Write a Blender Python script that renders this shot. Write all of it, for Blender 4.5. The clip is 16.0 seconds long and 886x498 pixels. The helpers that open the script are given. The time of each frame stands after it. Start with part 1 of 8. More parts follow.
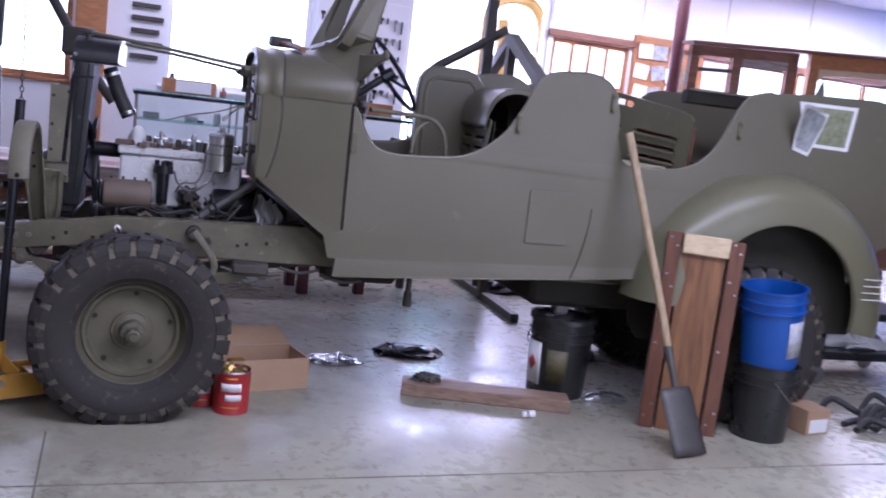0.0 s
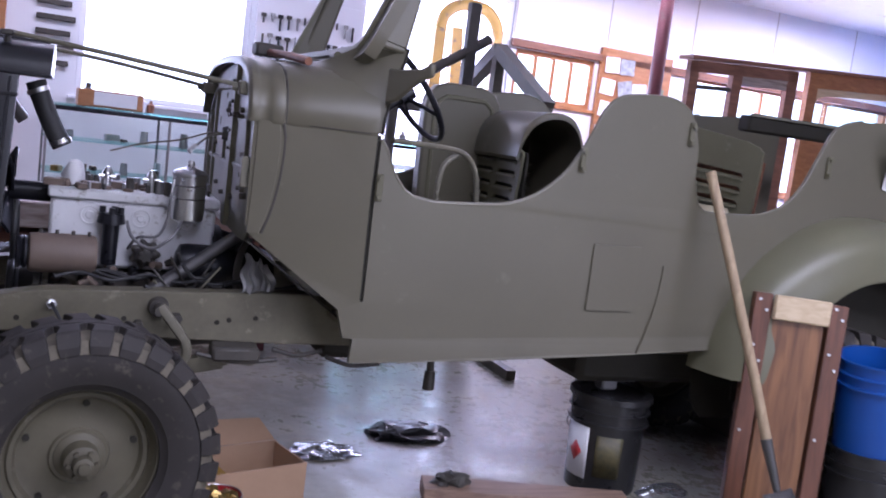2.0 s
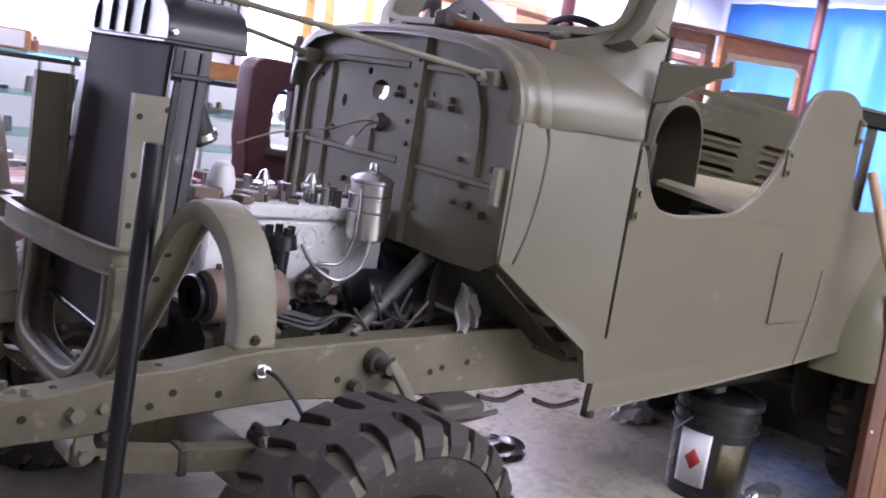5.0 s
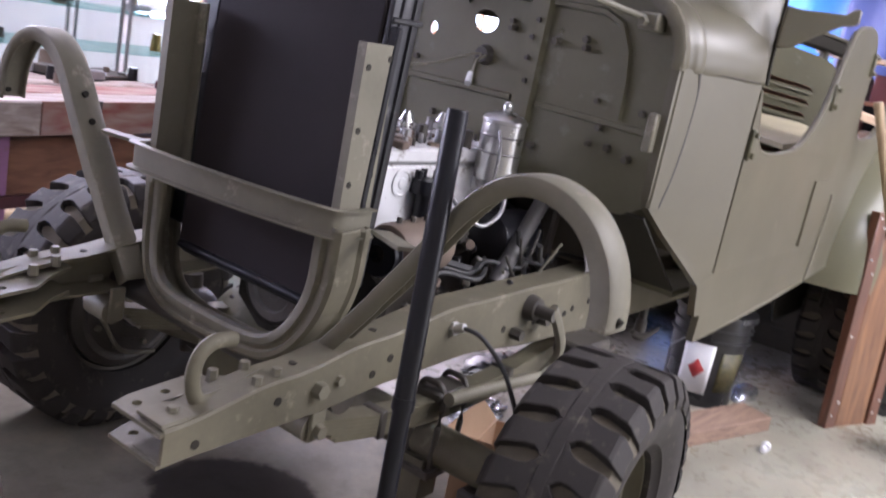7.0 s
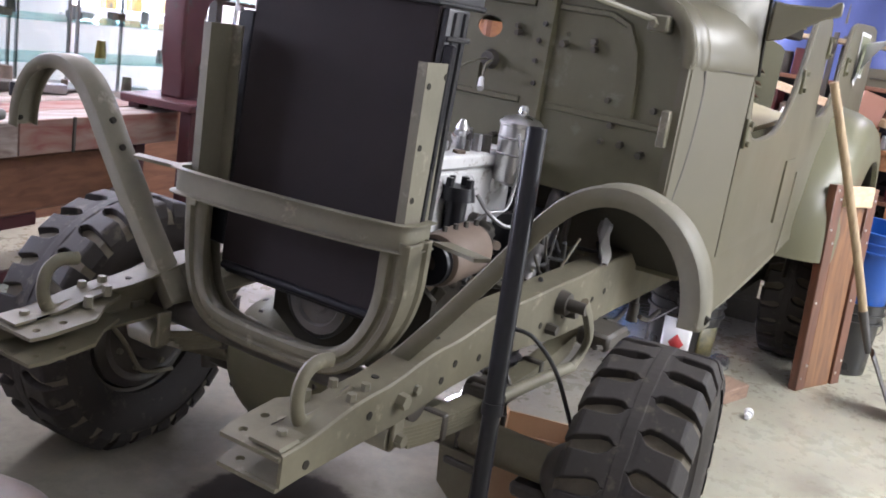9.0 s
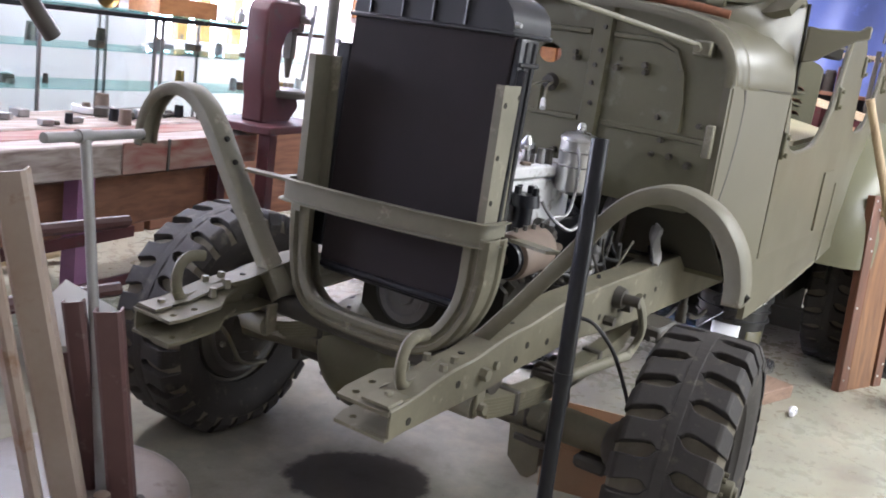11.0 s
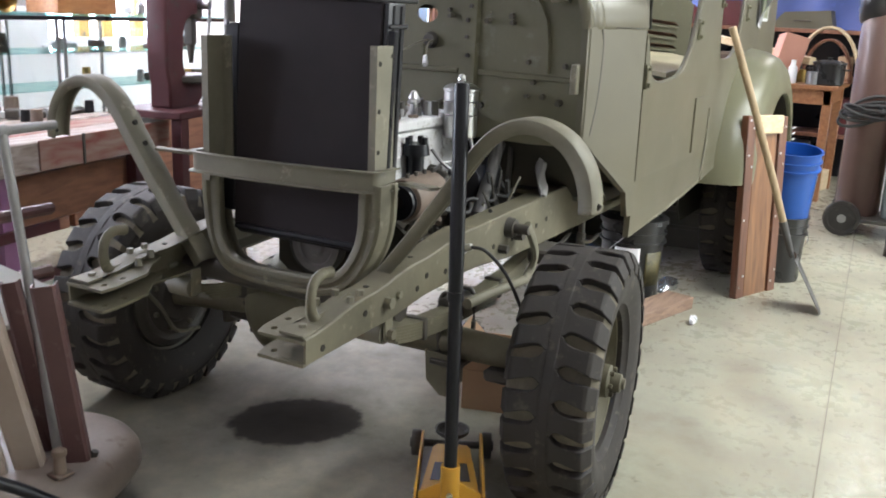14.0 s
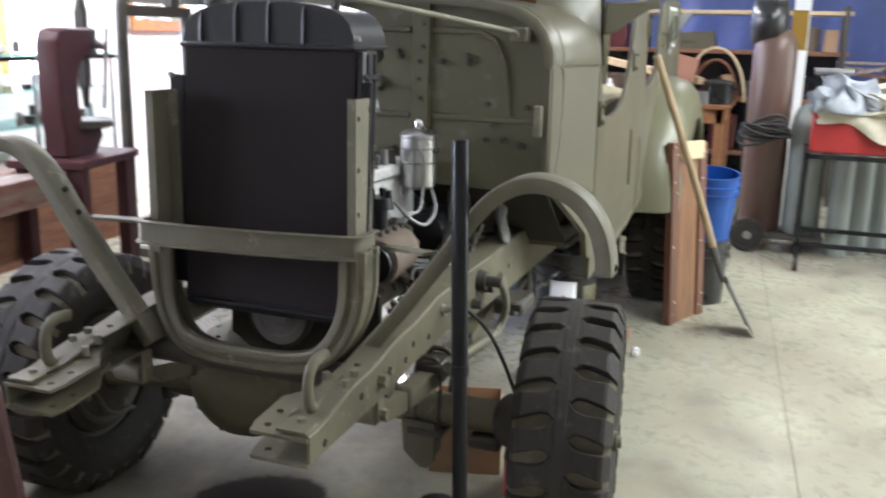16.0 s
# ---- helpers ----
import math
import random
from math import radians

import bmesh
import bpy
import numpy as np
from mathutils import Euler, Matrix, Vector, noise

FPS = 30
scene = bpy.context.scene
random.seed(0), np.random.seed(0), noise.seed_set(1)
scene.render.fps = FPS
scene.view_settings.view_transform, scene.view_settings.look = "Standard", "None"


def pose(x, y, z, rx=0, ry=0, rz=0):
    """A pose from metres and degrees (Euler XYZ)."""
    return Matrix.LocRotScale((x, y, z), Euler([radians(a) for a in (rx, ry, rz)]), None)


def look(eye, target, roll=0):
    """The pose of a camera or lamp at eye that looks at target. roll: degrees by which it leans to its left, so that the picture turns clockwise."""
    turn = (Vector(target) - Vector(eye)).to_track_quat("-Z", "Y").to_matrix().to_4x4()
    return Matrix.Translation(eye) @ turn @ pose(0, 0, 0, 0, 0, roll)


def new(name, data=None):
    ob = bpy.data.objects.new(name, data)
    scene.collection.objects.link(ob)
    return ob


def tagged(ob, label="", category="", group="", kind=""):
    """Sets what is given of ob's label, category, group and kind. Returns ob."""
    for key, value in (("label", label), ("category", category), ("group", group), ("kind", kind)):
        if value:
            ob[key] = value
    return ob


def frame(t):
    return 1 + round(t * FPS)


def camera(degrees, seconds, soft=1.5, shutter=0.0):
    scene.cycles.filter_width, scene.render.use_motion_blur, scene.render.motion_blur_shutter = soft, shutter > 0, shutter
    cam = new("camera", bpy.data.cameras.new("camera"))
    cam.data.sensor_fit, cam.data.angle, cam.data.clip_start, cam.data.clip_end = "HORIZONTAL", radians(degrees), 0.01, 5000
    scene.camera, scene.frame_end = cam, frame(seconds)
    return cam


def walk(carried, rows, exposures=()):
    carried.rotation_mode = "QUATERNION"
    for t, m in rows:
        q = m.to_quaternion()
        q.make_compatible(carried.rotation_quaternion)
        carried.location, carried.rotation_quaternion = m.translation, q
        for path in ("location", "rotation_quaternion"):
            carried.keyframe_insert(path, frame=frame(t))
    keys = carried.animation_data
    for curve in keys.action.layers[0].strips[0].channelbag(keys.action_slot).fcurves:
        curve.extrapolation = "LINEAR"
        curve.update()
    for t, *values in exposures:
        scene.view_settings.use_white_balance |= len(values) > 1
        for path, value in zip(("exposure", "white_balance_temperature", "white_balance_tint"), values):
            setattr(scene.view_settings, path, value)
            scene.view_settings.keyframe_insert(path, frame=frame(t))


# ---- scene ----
cam = camera(51.4, 16.0, soft=1.8, shutter=0.5)
PATH = [
    (0, (0.157, -3.743, 1.392), (0.711, -1.843, 1.102), 6.7),
    (0.5, (0.155, -3.448, 1.399), (0.655, -1.535, 1.098), 6.5),
    (1, (0.046, -3.205, 1.407), (0.696, -1.336, 1.114), 7.2),
    (1.5, (-0.069, -2.909, 1.413), (0.716, -1.091, 1.132), 7.5),
    (2, (-0.087, -2.612, 1.415), (0.679, -0.781, 1.169), 7.2),
    (2.5, (-0.285, -2.371, 1.428), (0.652, -0.62, 1.186), 7.0),
    (3, (-0.504, -2.124, 1.422), (0.502, -0.421, 1.129), 7.5),
    (3.5, (-0.639, -1.837, 1.418), (0.319, -0.112, 1.095), 8.4),
    (6, (-1.513, -0.967, 1.41), (0.002, 0.292, 1.066), 10.8),
    (6.5, (-1.629, -0.747, 1.389), (-0.089, 0.465, 0.991), 11.8),
    (7, (-1.753, -0.602, 1.396), (-0.167, 0.519, 0.915), 11.3),
    (7.5, (-1.906, -0.504, 1.395), (-0.221, 0.444, 0.882), 11.0),
    (8, (-1.923, -0.379, 1.415), (-0.251, 0.593, 0.905), 10.1),
    (10.5, (-2.2, -0.395, 1.414), (-0.491, 0.539, 0.961), 7.6),
    (11, (-2.295, -0.487, 1.417), (-0.654, 0.564, 0.967), 8.1),
    (11.5, (-2.382, -0.485, 1.409), (-0.673, 0.43, 0.921), 9.5),
    (12, (-2.459, -0.495, 1.404), (-0.732, 0.394, 0.93), 10.1),
    (12.5, (-2.475, -0.526, 1.414), (-0.771, 0.373, 0.877), 9.8),
    (13, (-2.477, -0.615, 1.391), (-0.795, 0.308, 0.827), 8.2),
    (13.5, (-2.48, -0.696, 1.406), (-0.805, 0.253, 0.863), 5.2),
    (14, (-2.482, -0.734, 1.42), (-0.781, 0.191, 0.918), 2.5),
    (14.5, (-2.474, -0.733, 1.458), (-0.765, 0.184, 0.972), -0.2),
    (15, (-2.449, -0.687, 1.475), (-0.728, 0.235, 1.039), -2.2),
    (15.5, (-2.422, -0.53, 1.49), (-0.675, 0.352, 1.08), -1.1),
    (16, (-2.413, -0.36, 1.478), (-0.587, 0.317, 1.024), 1.3),
]
SHOTS = (
    (0.0, -0.45, 5250, 40), (1.5, -0.42, 5300, 40), (2.5, -0.44, 5350, 38), (3.5, -0.05, 5450, 36), (6.0, 0.42, 5850, 36), (7.0, 0.57, 5850, 33),
    (8.2, 0.68, 5950, 26), (10.3, 0.76, 5850, 23), (12.0, 0.75, 6000, 18), (13.5, 0.70, 6050, 16), (16.0, 0.54, 6000, 14),
)
walk(cam, [(t, look(eye, target, roll)) for t, eye, target, roll in PATH], SHOTS)

# ---------------------------------------------------------------- building frame
TURN_B = radians(4.0)          # the shop's walls and floor joints against the truck's axis
BR = Matrix.Rotation(TURN_B, 4, "Z")


def B(p, q, z=0.0):
    return BR @ Vector((p, q, z))


# ---------------------------------------------------------------- world and lights
world = bpy.data.worlds.new("sky")
scene.world = world
world.use_nodes = True
wn = world.node_tree
bg = wn.nodes["Background"]
sky = wn.nodes.new("ShaderNodeTexSky")
sky.sky_type = "NISHITA"
sky.sun_disc = False
sky.sun_elevation, sky.sun_rotation = radians(74), radians(20)
wn.links.new(sky.outputs["Color"], bg.inputs["Color"])
bg.inputs["Strength"].default_value = 0.12

sun_data = bpy.data.lights.new("sun", "SUN")
sun_data.energy, sun_data.angle, sun_data.color = 2.0, radians(0.6), (1.0, 0.95, 0.88)
sun = new("sun", sun_data)
sun.matrix_world = look((0, 0, 10), (0.6, -2.2, 2.0))


def area(name, at, to, w, h, watts, colour=(1, 1, 1)):
    d = bpy.data.lights.new(name, "AREA")
    d.shape, d.size, d.size_y, d.energy, d.color = "RECTANGLE", w, h, watts, colour
    ob = new(name, d)
    ob.matrix_world = look(at, to)
    return ob


DAY = (0.90, 0.9, 1.0)
# daylight outside the window openings of the far wall
area("window_light", B(1.0, 5.3, 1.85), B(1.0, 0, 0.7), 1.5, 1.3, 80, DAY)
area("window_light", B(3.6, 7.0, 2.1), B(3.0, 0, 1.0), 3.2, 2.2, 370, DAY)
area("window_light", B(4.6, 5.3, 2.1), B(4.2, 0, 0.9), 1.3, 0.7, 65, DAY)
area("window_light", B(7.4, 5.3, 1.75), B(6.0, 0, 0.9), 2.6, 1.4, 165, DAY)
area("window_light", B(-1.6, 5.3, 1.8), B(-0.6, 0, 0.9), 2.2, 1.1, 85, DAY)
# daylight behind the tarpaulin
area("opening_light", B(9.9, 3.4, 2.0), B(5.0, 3.4, 2.0), 2.6, 2.2, 100, DAY)
# open vehicle door on the near side, and an added overhead fill lamp before it
WARM = (0.97, 1.0, 0.89)
area("door_light", B(4.0, -6.9, 1.75), B(3.0, 0, 0.3), 4.2, 2.6, 150, WARM)
area("roof_light", B(1.7, -2.2, 3.1), B(1.7, -2.2, 0), 4.2, 1.0, 215, WARM)
# fill lamps added under the ceiling, with no fittings of their own
for p_, q_, w_ in ((6.6, -1.0, 12), (0.6, 3.7, 45), (4.6, 3.7, 120), (7.3, 3.4, 265)):
    area("tube_light", B(p_, q_, 3.06), B(p_, q_, 0), 1.2, 0.16, w_, (1.0, 0.97, 0.92))

# ---------------------------------------------------------------- materials


def mat(name, c1, c2=None, rough=0.6, metal=0.0, scale=6.0, fine=60.0, bump=0.15, depth=0.004,
        wear=None, wear_at=0.62, rough_var=0.12, spec=0.5):
    """A surface with grain at two scales; wear is a third colour in blotches of its own."""
    m = bpy.data.materials.new(name)
    m.use_nodes = True
    nt = m.node_tree
    bs = nt.nodes["Principled BSDF"]
    co = nt.nodes.new("ShaderNodeTexCoord")
    n1, n2 = nt.nodes.new("ShaderNodeTexNoise"), nt.nodes.new("ShaderNodeTexNoise")
    n1.inputs["Scale"].default_value, n1.inputs["Detail"].default_value = scale, 5
    n2.inputs["Scale"].default_value, n2.inputs["Detail"].default_value = fine, 3
    for n in (n1, n2):
        nt.links.new(co.outputs["Object"], n.inputs["Vector"])
    c2 = c2 or tuple(0.72 * v for v in c1)
    mix = nt.nodes.new("ShaderNodeMix")
    mix.data_type = "RGBA"
    mix.inputs["A"].default_value, mix.inputs["B"].default_value = (*c1, 1), (*c2, 1)
    add = nt.nodes.new("ShaderNodeMath")
    add.operation = "MULTIPLY_ADD"
    add.inputs[1].default_value = 0.35
    nt.links.new(n2.outputs["Fac"], add.inputs[0])
    ramp = nt.nodes.new("ShaderNodeMapRange")
    ramp.inputs["From Min"].default_value, ramp.inputs["From Max"].default_value = 0.3, 0.75
    nt.links.new(n1.outputs["Fac"], ramp.inputs["Value"])
    sc = nt.nodes.new("ShaderNodeMath")
    sc.operation = "MULTIPLY"
    sc.inputs[1].default_value = 0.7
    nt.links.new(ramp.outputs["Result"], sc.inputs[0])
    nt.links.new(sc.outputs["Value"], add.inputs[2])
    nt.links.new(add.outputs["Value"], mix.inputs["Factor"])
    colour = mix.outputs["Result"]
    if wear:
        n3 = nt.nodes.new("ShaderNodeTexNoise")
        n3.inputs["Scale"].default_value, n3.inputs["Detail"].default_value = scale * 2.3, 8
        n3.inputs["Roughness"].default_value = 0.65
        nt.links.new(co.outputs["Object"], n3.inputs["Vector"])
        r3 = nt.nodes.new("ShaderNodeMapRange")
        r3.inputs["From Min"].default_value, r3.inputs["From Max"].default_value = wear_at, wear_at + 0.1
        nt.links.new(n3.outputs["Fac"], r3.inputs["Value"])
        mw = nt.nodes.new("ShaderNodeMix")
        mw.data_type = "RGBA"
        mw.inputs["B"].default_value = (*wear, 1)
        nt.links.new(colour, mw.inputs["A"])
        nt.links.new(r3.outputs["Result"], mw.inputs["Factor"])
        colour = mw.outputs["Result"]
    nt.links.new(colour, bs.inputs["Base Color"])
    rr = nt.nodes.new("ShaderNodeMath")
    rr.operation = "MULTIPLY_ADD"
    rr.inputs[1].default_value, rr.inputs[2].default_value = rough_var * 2, rough - rough_var
    nt.links.new(n1.outputs["Fac"], rr.inputs[0])
    nt.links.new(rr.outputs["Value"], bs.inputs["Roughness"])
    bs.inputs["Metallic"].default_value = metal
    bs.inputs["Specular IOR Level"].default_value = spec
    if bump:
        bp = nt.nodes.new("ShaderNodeBump")
        bp.inputs["Strength"].default_value, bp.inputs["Distance"].default_value = bump, depth
        nt.links.new(add.outputs["Value"], bp.inputs["Height"])
        nt.links.new(bp.outputs["Normal"], bs.inputs["Normal"])
    return m


def wood(name, c1, c2, rough=0.55, grain=(1.2, 14.0, 14.0), bump=0.2, ring=3.0):
    m = bpy.data.materials.new(name)
    m.use_nodes = True
    nt = m.node_tree
    bs = nt.nodes["Principled BSDF"]
    co, mp = nt.nodes.new("ShaderNodeTexCoord"), nt.nodes.new("ShaderNodeMapping")
    mp.inputs["Scale"].default_value = grain
    nt.links.new(co.outputs["Object"], mp.inputs["Vector"])
    info = nt.nodes.new("ShaderNodeObjectInfo")
    va = nt.nodes.new("ShaderNodeVectorMath")
    nt.links.new(mp.outputs["Vector"], va.inputs[0])
    nt.links.new(info.outputs["Random"], va.inputs[1])
    no = nt.nodes.new("ShaderNodeTexNoise")
    no.inputs["Scale"].default_value, no.inputs["Detail"].default_value = ring, 7
    no.inputs["Distortion"].default_value = 0.6
    nt.links.new(va.outputs["Vector"], no.inputs["Vector"])
    cr = nt.nodes.new("ShaderNodeMapRange")
    cr.inputs["From Min"].default_value, cr.inputs["From Max"].default_value = 0.33, 0.68
    nt.links.new(no.outputs["Fac"], cr.inputs["Value"])
    mix = nt.nodes.new("ShaderNodeMix")
    mix.data_type = "RGBA"
    mix.inputs["A"].default_value, mix.inputs["B"].default_value = (*c1, 1), (*c2, 1)
    nt.links.new(cr.outputs["Result"], mix.inputs["Factor"])
    nt.links.new(mix.outputs["Result"], bs.inputs["Base Color"])
    bs.inputs["Roughness"].default_value = rough
    bp = nt.nodes.new("ShaderNodeBump")
    bp.inputs["Strength"].default_value, bp.inputs["Distance"].default_value = bump, 0.003
    nt.links.new(no.outputs["Fac"], bp.inputs["Height"])
    nt.links.new(bp.outputs["Normal"], bs.inputs["Normal"])
    return m


def glow(name, colour, power):
    m = bpy.data.materials.new(name)
    m.use_nodes = True
    bs = m.node_tree.nodes["Principled BSDF"]
    bs.inputs["Base Color"].default_value = (0.8, 0.8, 0.8, 1)
    bs.inputs["Emission Color"].default_value = (*colour, 1)
    bs.inputs["Emission Strength"].default_value = power
    return m


def glass(name, tint=(0.93, 0.98, 0.97), rough=0.02):
    m = bpy.data.materials.new(name)
    m.use_nodes = True
    nt = m.node_tree
    out = nt.nodes["Material Output"]
    nt.nodes.remove(nt.nodes["Principled BSDF"])
    tr, gl = nt.nodes.new("ShaderNodeBsdfTransparent"), nt.nodes.new("ShaderNodeBsdfAnisotropic")
    mx, fr = nt.nodes.new("ShaderNodeMixShader"), nt.nodes.new("ShaderNodeLayerWeight")
    fr.inputs["Blend"].default_value = 0.2
    gain = nt.nodes.new("ShaderNodeMath")
    gain.operation = "MULTIPLY_ADD"
    gain.inputs[1].default_value, gain.inputs[2].default_value = 0.5, 0.03
    nt.links.new(fr.outputs["Facing"], gain.inputs[0])
    tr.inputs["Color"].default_value = (*tint, 1)
    gl.inputs["Roughness"].default_value = rough
    nt.links.new(gain.outputs["Value"], mx.inputs["Fac"])
    nt.links.new(tr.outputs["BSDF"], mx.inputs[1])
    nt.links.new(gl.outputs["BSDF"], mx.inputs[2])
    nt.links.new(mx.outputs["Shader"], out.inputs["Surface"])
    return m


OLIVE = mat("olive_paint", (0.122, 0.111, 0.075), (0.102, 0.093, 0.063), 0.4, scale=2.2, fine=90, bump=0.06, depth=0.002, wear=(0.145, 0.133, 0.095), wear_at=0.62)
OLIVE_IN = mat("olive_paint_inner", (0.128, 0.12, 0.071), (0.093, 0.087, 0.051), 0.55, scale=4, fine=80, bump=0.1, wear=(0.165, 0.155, 0.112), wear_at=0.6)
FENDER = mat("fender_paint", (0.15, 0.144, 0.088), (0.125, 0.121, 0.074), 0.34, scale=3, fine=70, bump=0.04, depth=0.002)
DUSTY = mat("dusty_olive", (0.19, 0.176, 0.126), (0.12, 0.112, 0.079), 0.55, scale=7, fine=70, bump=0.2, wear=(0.27, 0.245, 0.185), wear_at=0.6)
GREASE = mat("greasy_steel", (0.035, 0.032, 0.028), (0.075, 0.066, 0.054), 0.5, scale=12, fine=80, bump=0.3)
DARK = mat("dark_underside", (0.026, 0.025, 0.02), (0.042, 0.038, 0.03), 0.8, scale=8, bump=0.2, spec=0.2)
GRIMY_SHADED = mat("grimy_shaded_olive_steel", (0.05, 0.045, 0.034), (0.09, 0.08, 0.056), 0.6, scale=9, fine=80, bump=0.2)
GALV = mat("dull_galvanised", (0.33, 0.33, 0.33), (0.22, 0.21, 0.2), 0.5, metal=0.35, scale=10, fine=70, bump=0.15, wear=(0.16, 0.12, 0.09), wear_at=0.6)
UNLIT_TARP = mat("unlit_blue_tarp", (0.06, 0.085, 0.24), (0.04, 0.06, 0.18), 0.45, scale=2.2, fine=40, bump=0.15, depth=0.02, wear=(0.07, 0.1, 0.3), wear_at=0.6)
RUBBER = mat("tyre_rubber", (0.028, 0.025, 0.0235), (0.042, 0.037, 0.034), 0.66, scale=9, fine=120, bump=0.2, wear=(0.078, 0.067, 0.055), wear_at=0.57, spec=0.28)
WHEEL_OLIVE = mat("dusty_wheel_olive", (0.115, 0.103, 0.063), (0.075, 0.066, 0.043), 0.6, scale=8, fine=80, bump=0.15, wear=(0.17, 0.15, 0.105), wear_at=0.62)
CHASSIS = mat("grimy_chassis_olive", (0.165, 0.15, 0.098), (0.088, 0.079, 0.053), 0.6, scale=6, fine=70, bump=0.2, wear=(0.23, 0.208, 0.15), wear_at=0.6)
DUST_RUBBER = mat("dusty_rubber", (0.18, 0.156, 0.112), (0.075, 0.066, 0.05), 0.88, scale=14, fine=120, bump=0.25)
BLACK = mat("black_paint", (0.008, 0.008, 0.011), (0.014, 0.014, 0.017), 0.3, scale=5, fine=80, bump=0.05, spec=0.3)
BLACK_PLASTIC = mat("black_plastic", (0.015, 0.015, 0.016), (0.025, 0.024, 0.024), 0.3, scale=7, fine=60, bump=0.05, wear=(0.1, 0.095, 0.085), wear_at=0.68)
CORE = mat("radiator_core", (0.020, 0.0155, 0.0165), (0.031, 0.025, 0.0265), 0.7, scale=5, fine=240, bump=0.5, depth=0.002, spec=0.14)
TANK_TIN = mat("radiator_tank", (0.032, 0.032, 0.036), (0.02, 0.02, 0.022), 0.36, metal=0.25, scale=5, fine=60, bump=0.06, wear=(0.12, 0.12, 0.12), wear_at=0.64)
ENGINE = mat("engine_grey", (0.72, 0.72, 0.73), (0.55, 0.55, 0.56), 0.55, scale=9, fine=50, bump=0.15, wear=(0.26, 0.235, 0.21), wear_at=0.56)
RUSTY = mat("dusty_brown_steel", (0.17, 0.125, 0.095), (0.115, 0.085, 0.066), 0.6, scale=9, fine=70, bump=0.15)
SILVER = mat("bright_tin", (0.68, 0.68, 0.68), (0.52, 0.52, 0.52), 0.3, metal=1.0, scale=7, fine=50, bump=0.04)
STEEL = mat("bare_steel", (0.36, 0.36, 0.37), (0.25, 0.24, 0.24), 0.4, metal=0.9, scale=12, fine=70, bump=0.1)
SHOVEL = mat("shovel_blade", (0.125, 0.12, 0.117), (0.075, 0.072, 0.07), 0.5, metal=0.6, scale=10, fine=70, bump=0.12)
YELLOW = mat("yellow_paint", (0.62, 0.33, 0.03), (0.5, 0.25, 0.03), 0.45, scale=7, fine=60, bump=0.06, wear=(0.15, 0.1, 0.05), wear_at=0.66)
HOIST_Y = mat("old_yellow_paint", (0.26, 0.145, 0.007), (0.2, 0.11, 0.007), 0.55, scale=5, fine=40, bump=0.1, wear=(0.04, 0.03, 0.025), wear_at=0.56)
RED = mat("red_paint", (0.42, 0.03, 0.03), (0.33, 0.025, 0.025), 0.4, scale=6, fine=60, bump=0.04)
MAROON = mat("maroon_paint", (0.075, 0.019, 0.023), (0.05, 0.015, 0.018), 0.5, scale=6, fine=60, bump=0.12, wear=(0.05, 0.034, 0.03), wear_at=0.58, spec=0.35)
PURPLE = mat("purple_primer", (0.32, 0.15, 0.29), (0.24, 0.11, 0.215), 0.6, scale=6, fine=60, bump=0.1, wear=(0.2, 0.12, 0.1), wear_at=0.62)
BLUE_PLASTIC = mat("blue_plastic", (0.012, 0.08, 0.35), (0.01, 0.062, 0.29), 0.35, scale=5, fine=50, bump=0.03)
WHITE_PAPER = mat("white_paper", (0.75, 0.75, 0.76), (0.66, 0.66, 0.68), 0.7, scale=9, bump=0.05)
CARD = mat("cardboard", (0.4, 0.26, 0.16), (0.34, 0.215, 0.13), 0.8, scale=6, fine=50, bump=0.1)
FOIL = mat("crumpled_foil", (0.8, 0.82, 0.85), (0.6, 0.62, 0.66), 0.18, metal=0.9, scale=30, fine=90, bump=0.5, depth=0.01)
CLOTH = mat("pale_cloth", (0.62, 0.62, 0.6), (0.45, 0.46, 0.5), 0.85, scale=12, fine=70, bump=0.4)
HANDLE = wood("worn_ash_wood", (0.4, 0.3, 0.18), (0.28, 0.2, 0.12), 0.55, (30, 30, 2.0), 0.1)
PLANK = wood("old_plank", (0.3, 0.2, 0.14), (0.17, 0.105, 0.075), 0.65, (1.5, 16, 16), 0.3)
BOARD = wood("varnished_board", (0.25, 0.118, 0.048), (0.12, 0.052, 0.024), 0.4, (14, 14, 1.1), 0.15, 2.2)
BOARD_S = wood("dark_stile", (0.16, 0.065, 0.036), (0.09, 0.038, 0.022), 0.4, (14, 14, 1.2), 0.15)
PINE = wood("pale_pine", (0.62, 0.5, 0.33), (0.5, 0.38, 0.23), 0.6, (1.5, 14, 14), 0.12)
BENCH_W = wood("weathered_beam", (0.42, 0.36, 0.325), (0.2, 0.15, 0.13), 0.75, (1.1, 12, 12), 0.4)
BENCH_R = wood("red_stained_beam", (0.21, 0.06, 0.045), (0.3, 0.22, 0.185), 0.75, (1.1, 9, 9), 0.35, 2.2)
BROWN_W = wood("brown_timber", (0.26, 0.12, 0.07), (0.17, 0.075, 0.045), 0.65, (1.2, 12, 12), 0.25)
ORANGE_W = wood("varnished_orange_wood", (0.42, 0.19, 0.07), (0.3, 0.125, 0.045), 0.35, (3, 10, 10), 0.08)
TABLE_W = wood("table_wood", (0.34, 0.16, 0.07), (0.24, 0.1, 0.045), 0.45, (2, 12, 12), 0.12)
WALL = mat("white_wall_panel", (0.78, 0.79, 0.82), (0.72, 0.73, 0.77), 0.6, scale=1.5, fine=30, bump=0.05)
WALL_D = mat("shop_wall", (0.5, 0.48, 0.45), (0.42, 0.4, 0.38), 0.75, scale=1.2, fine=20, bump=0.1)
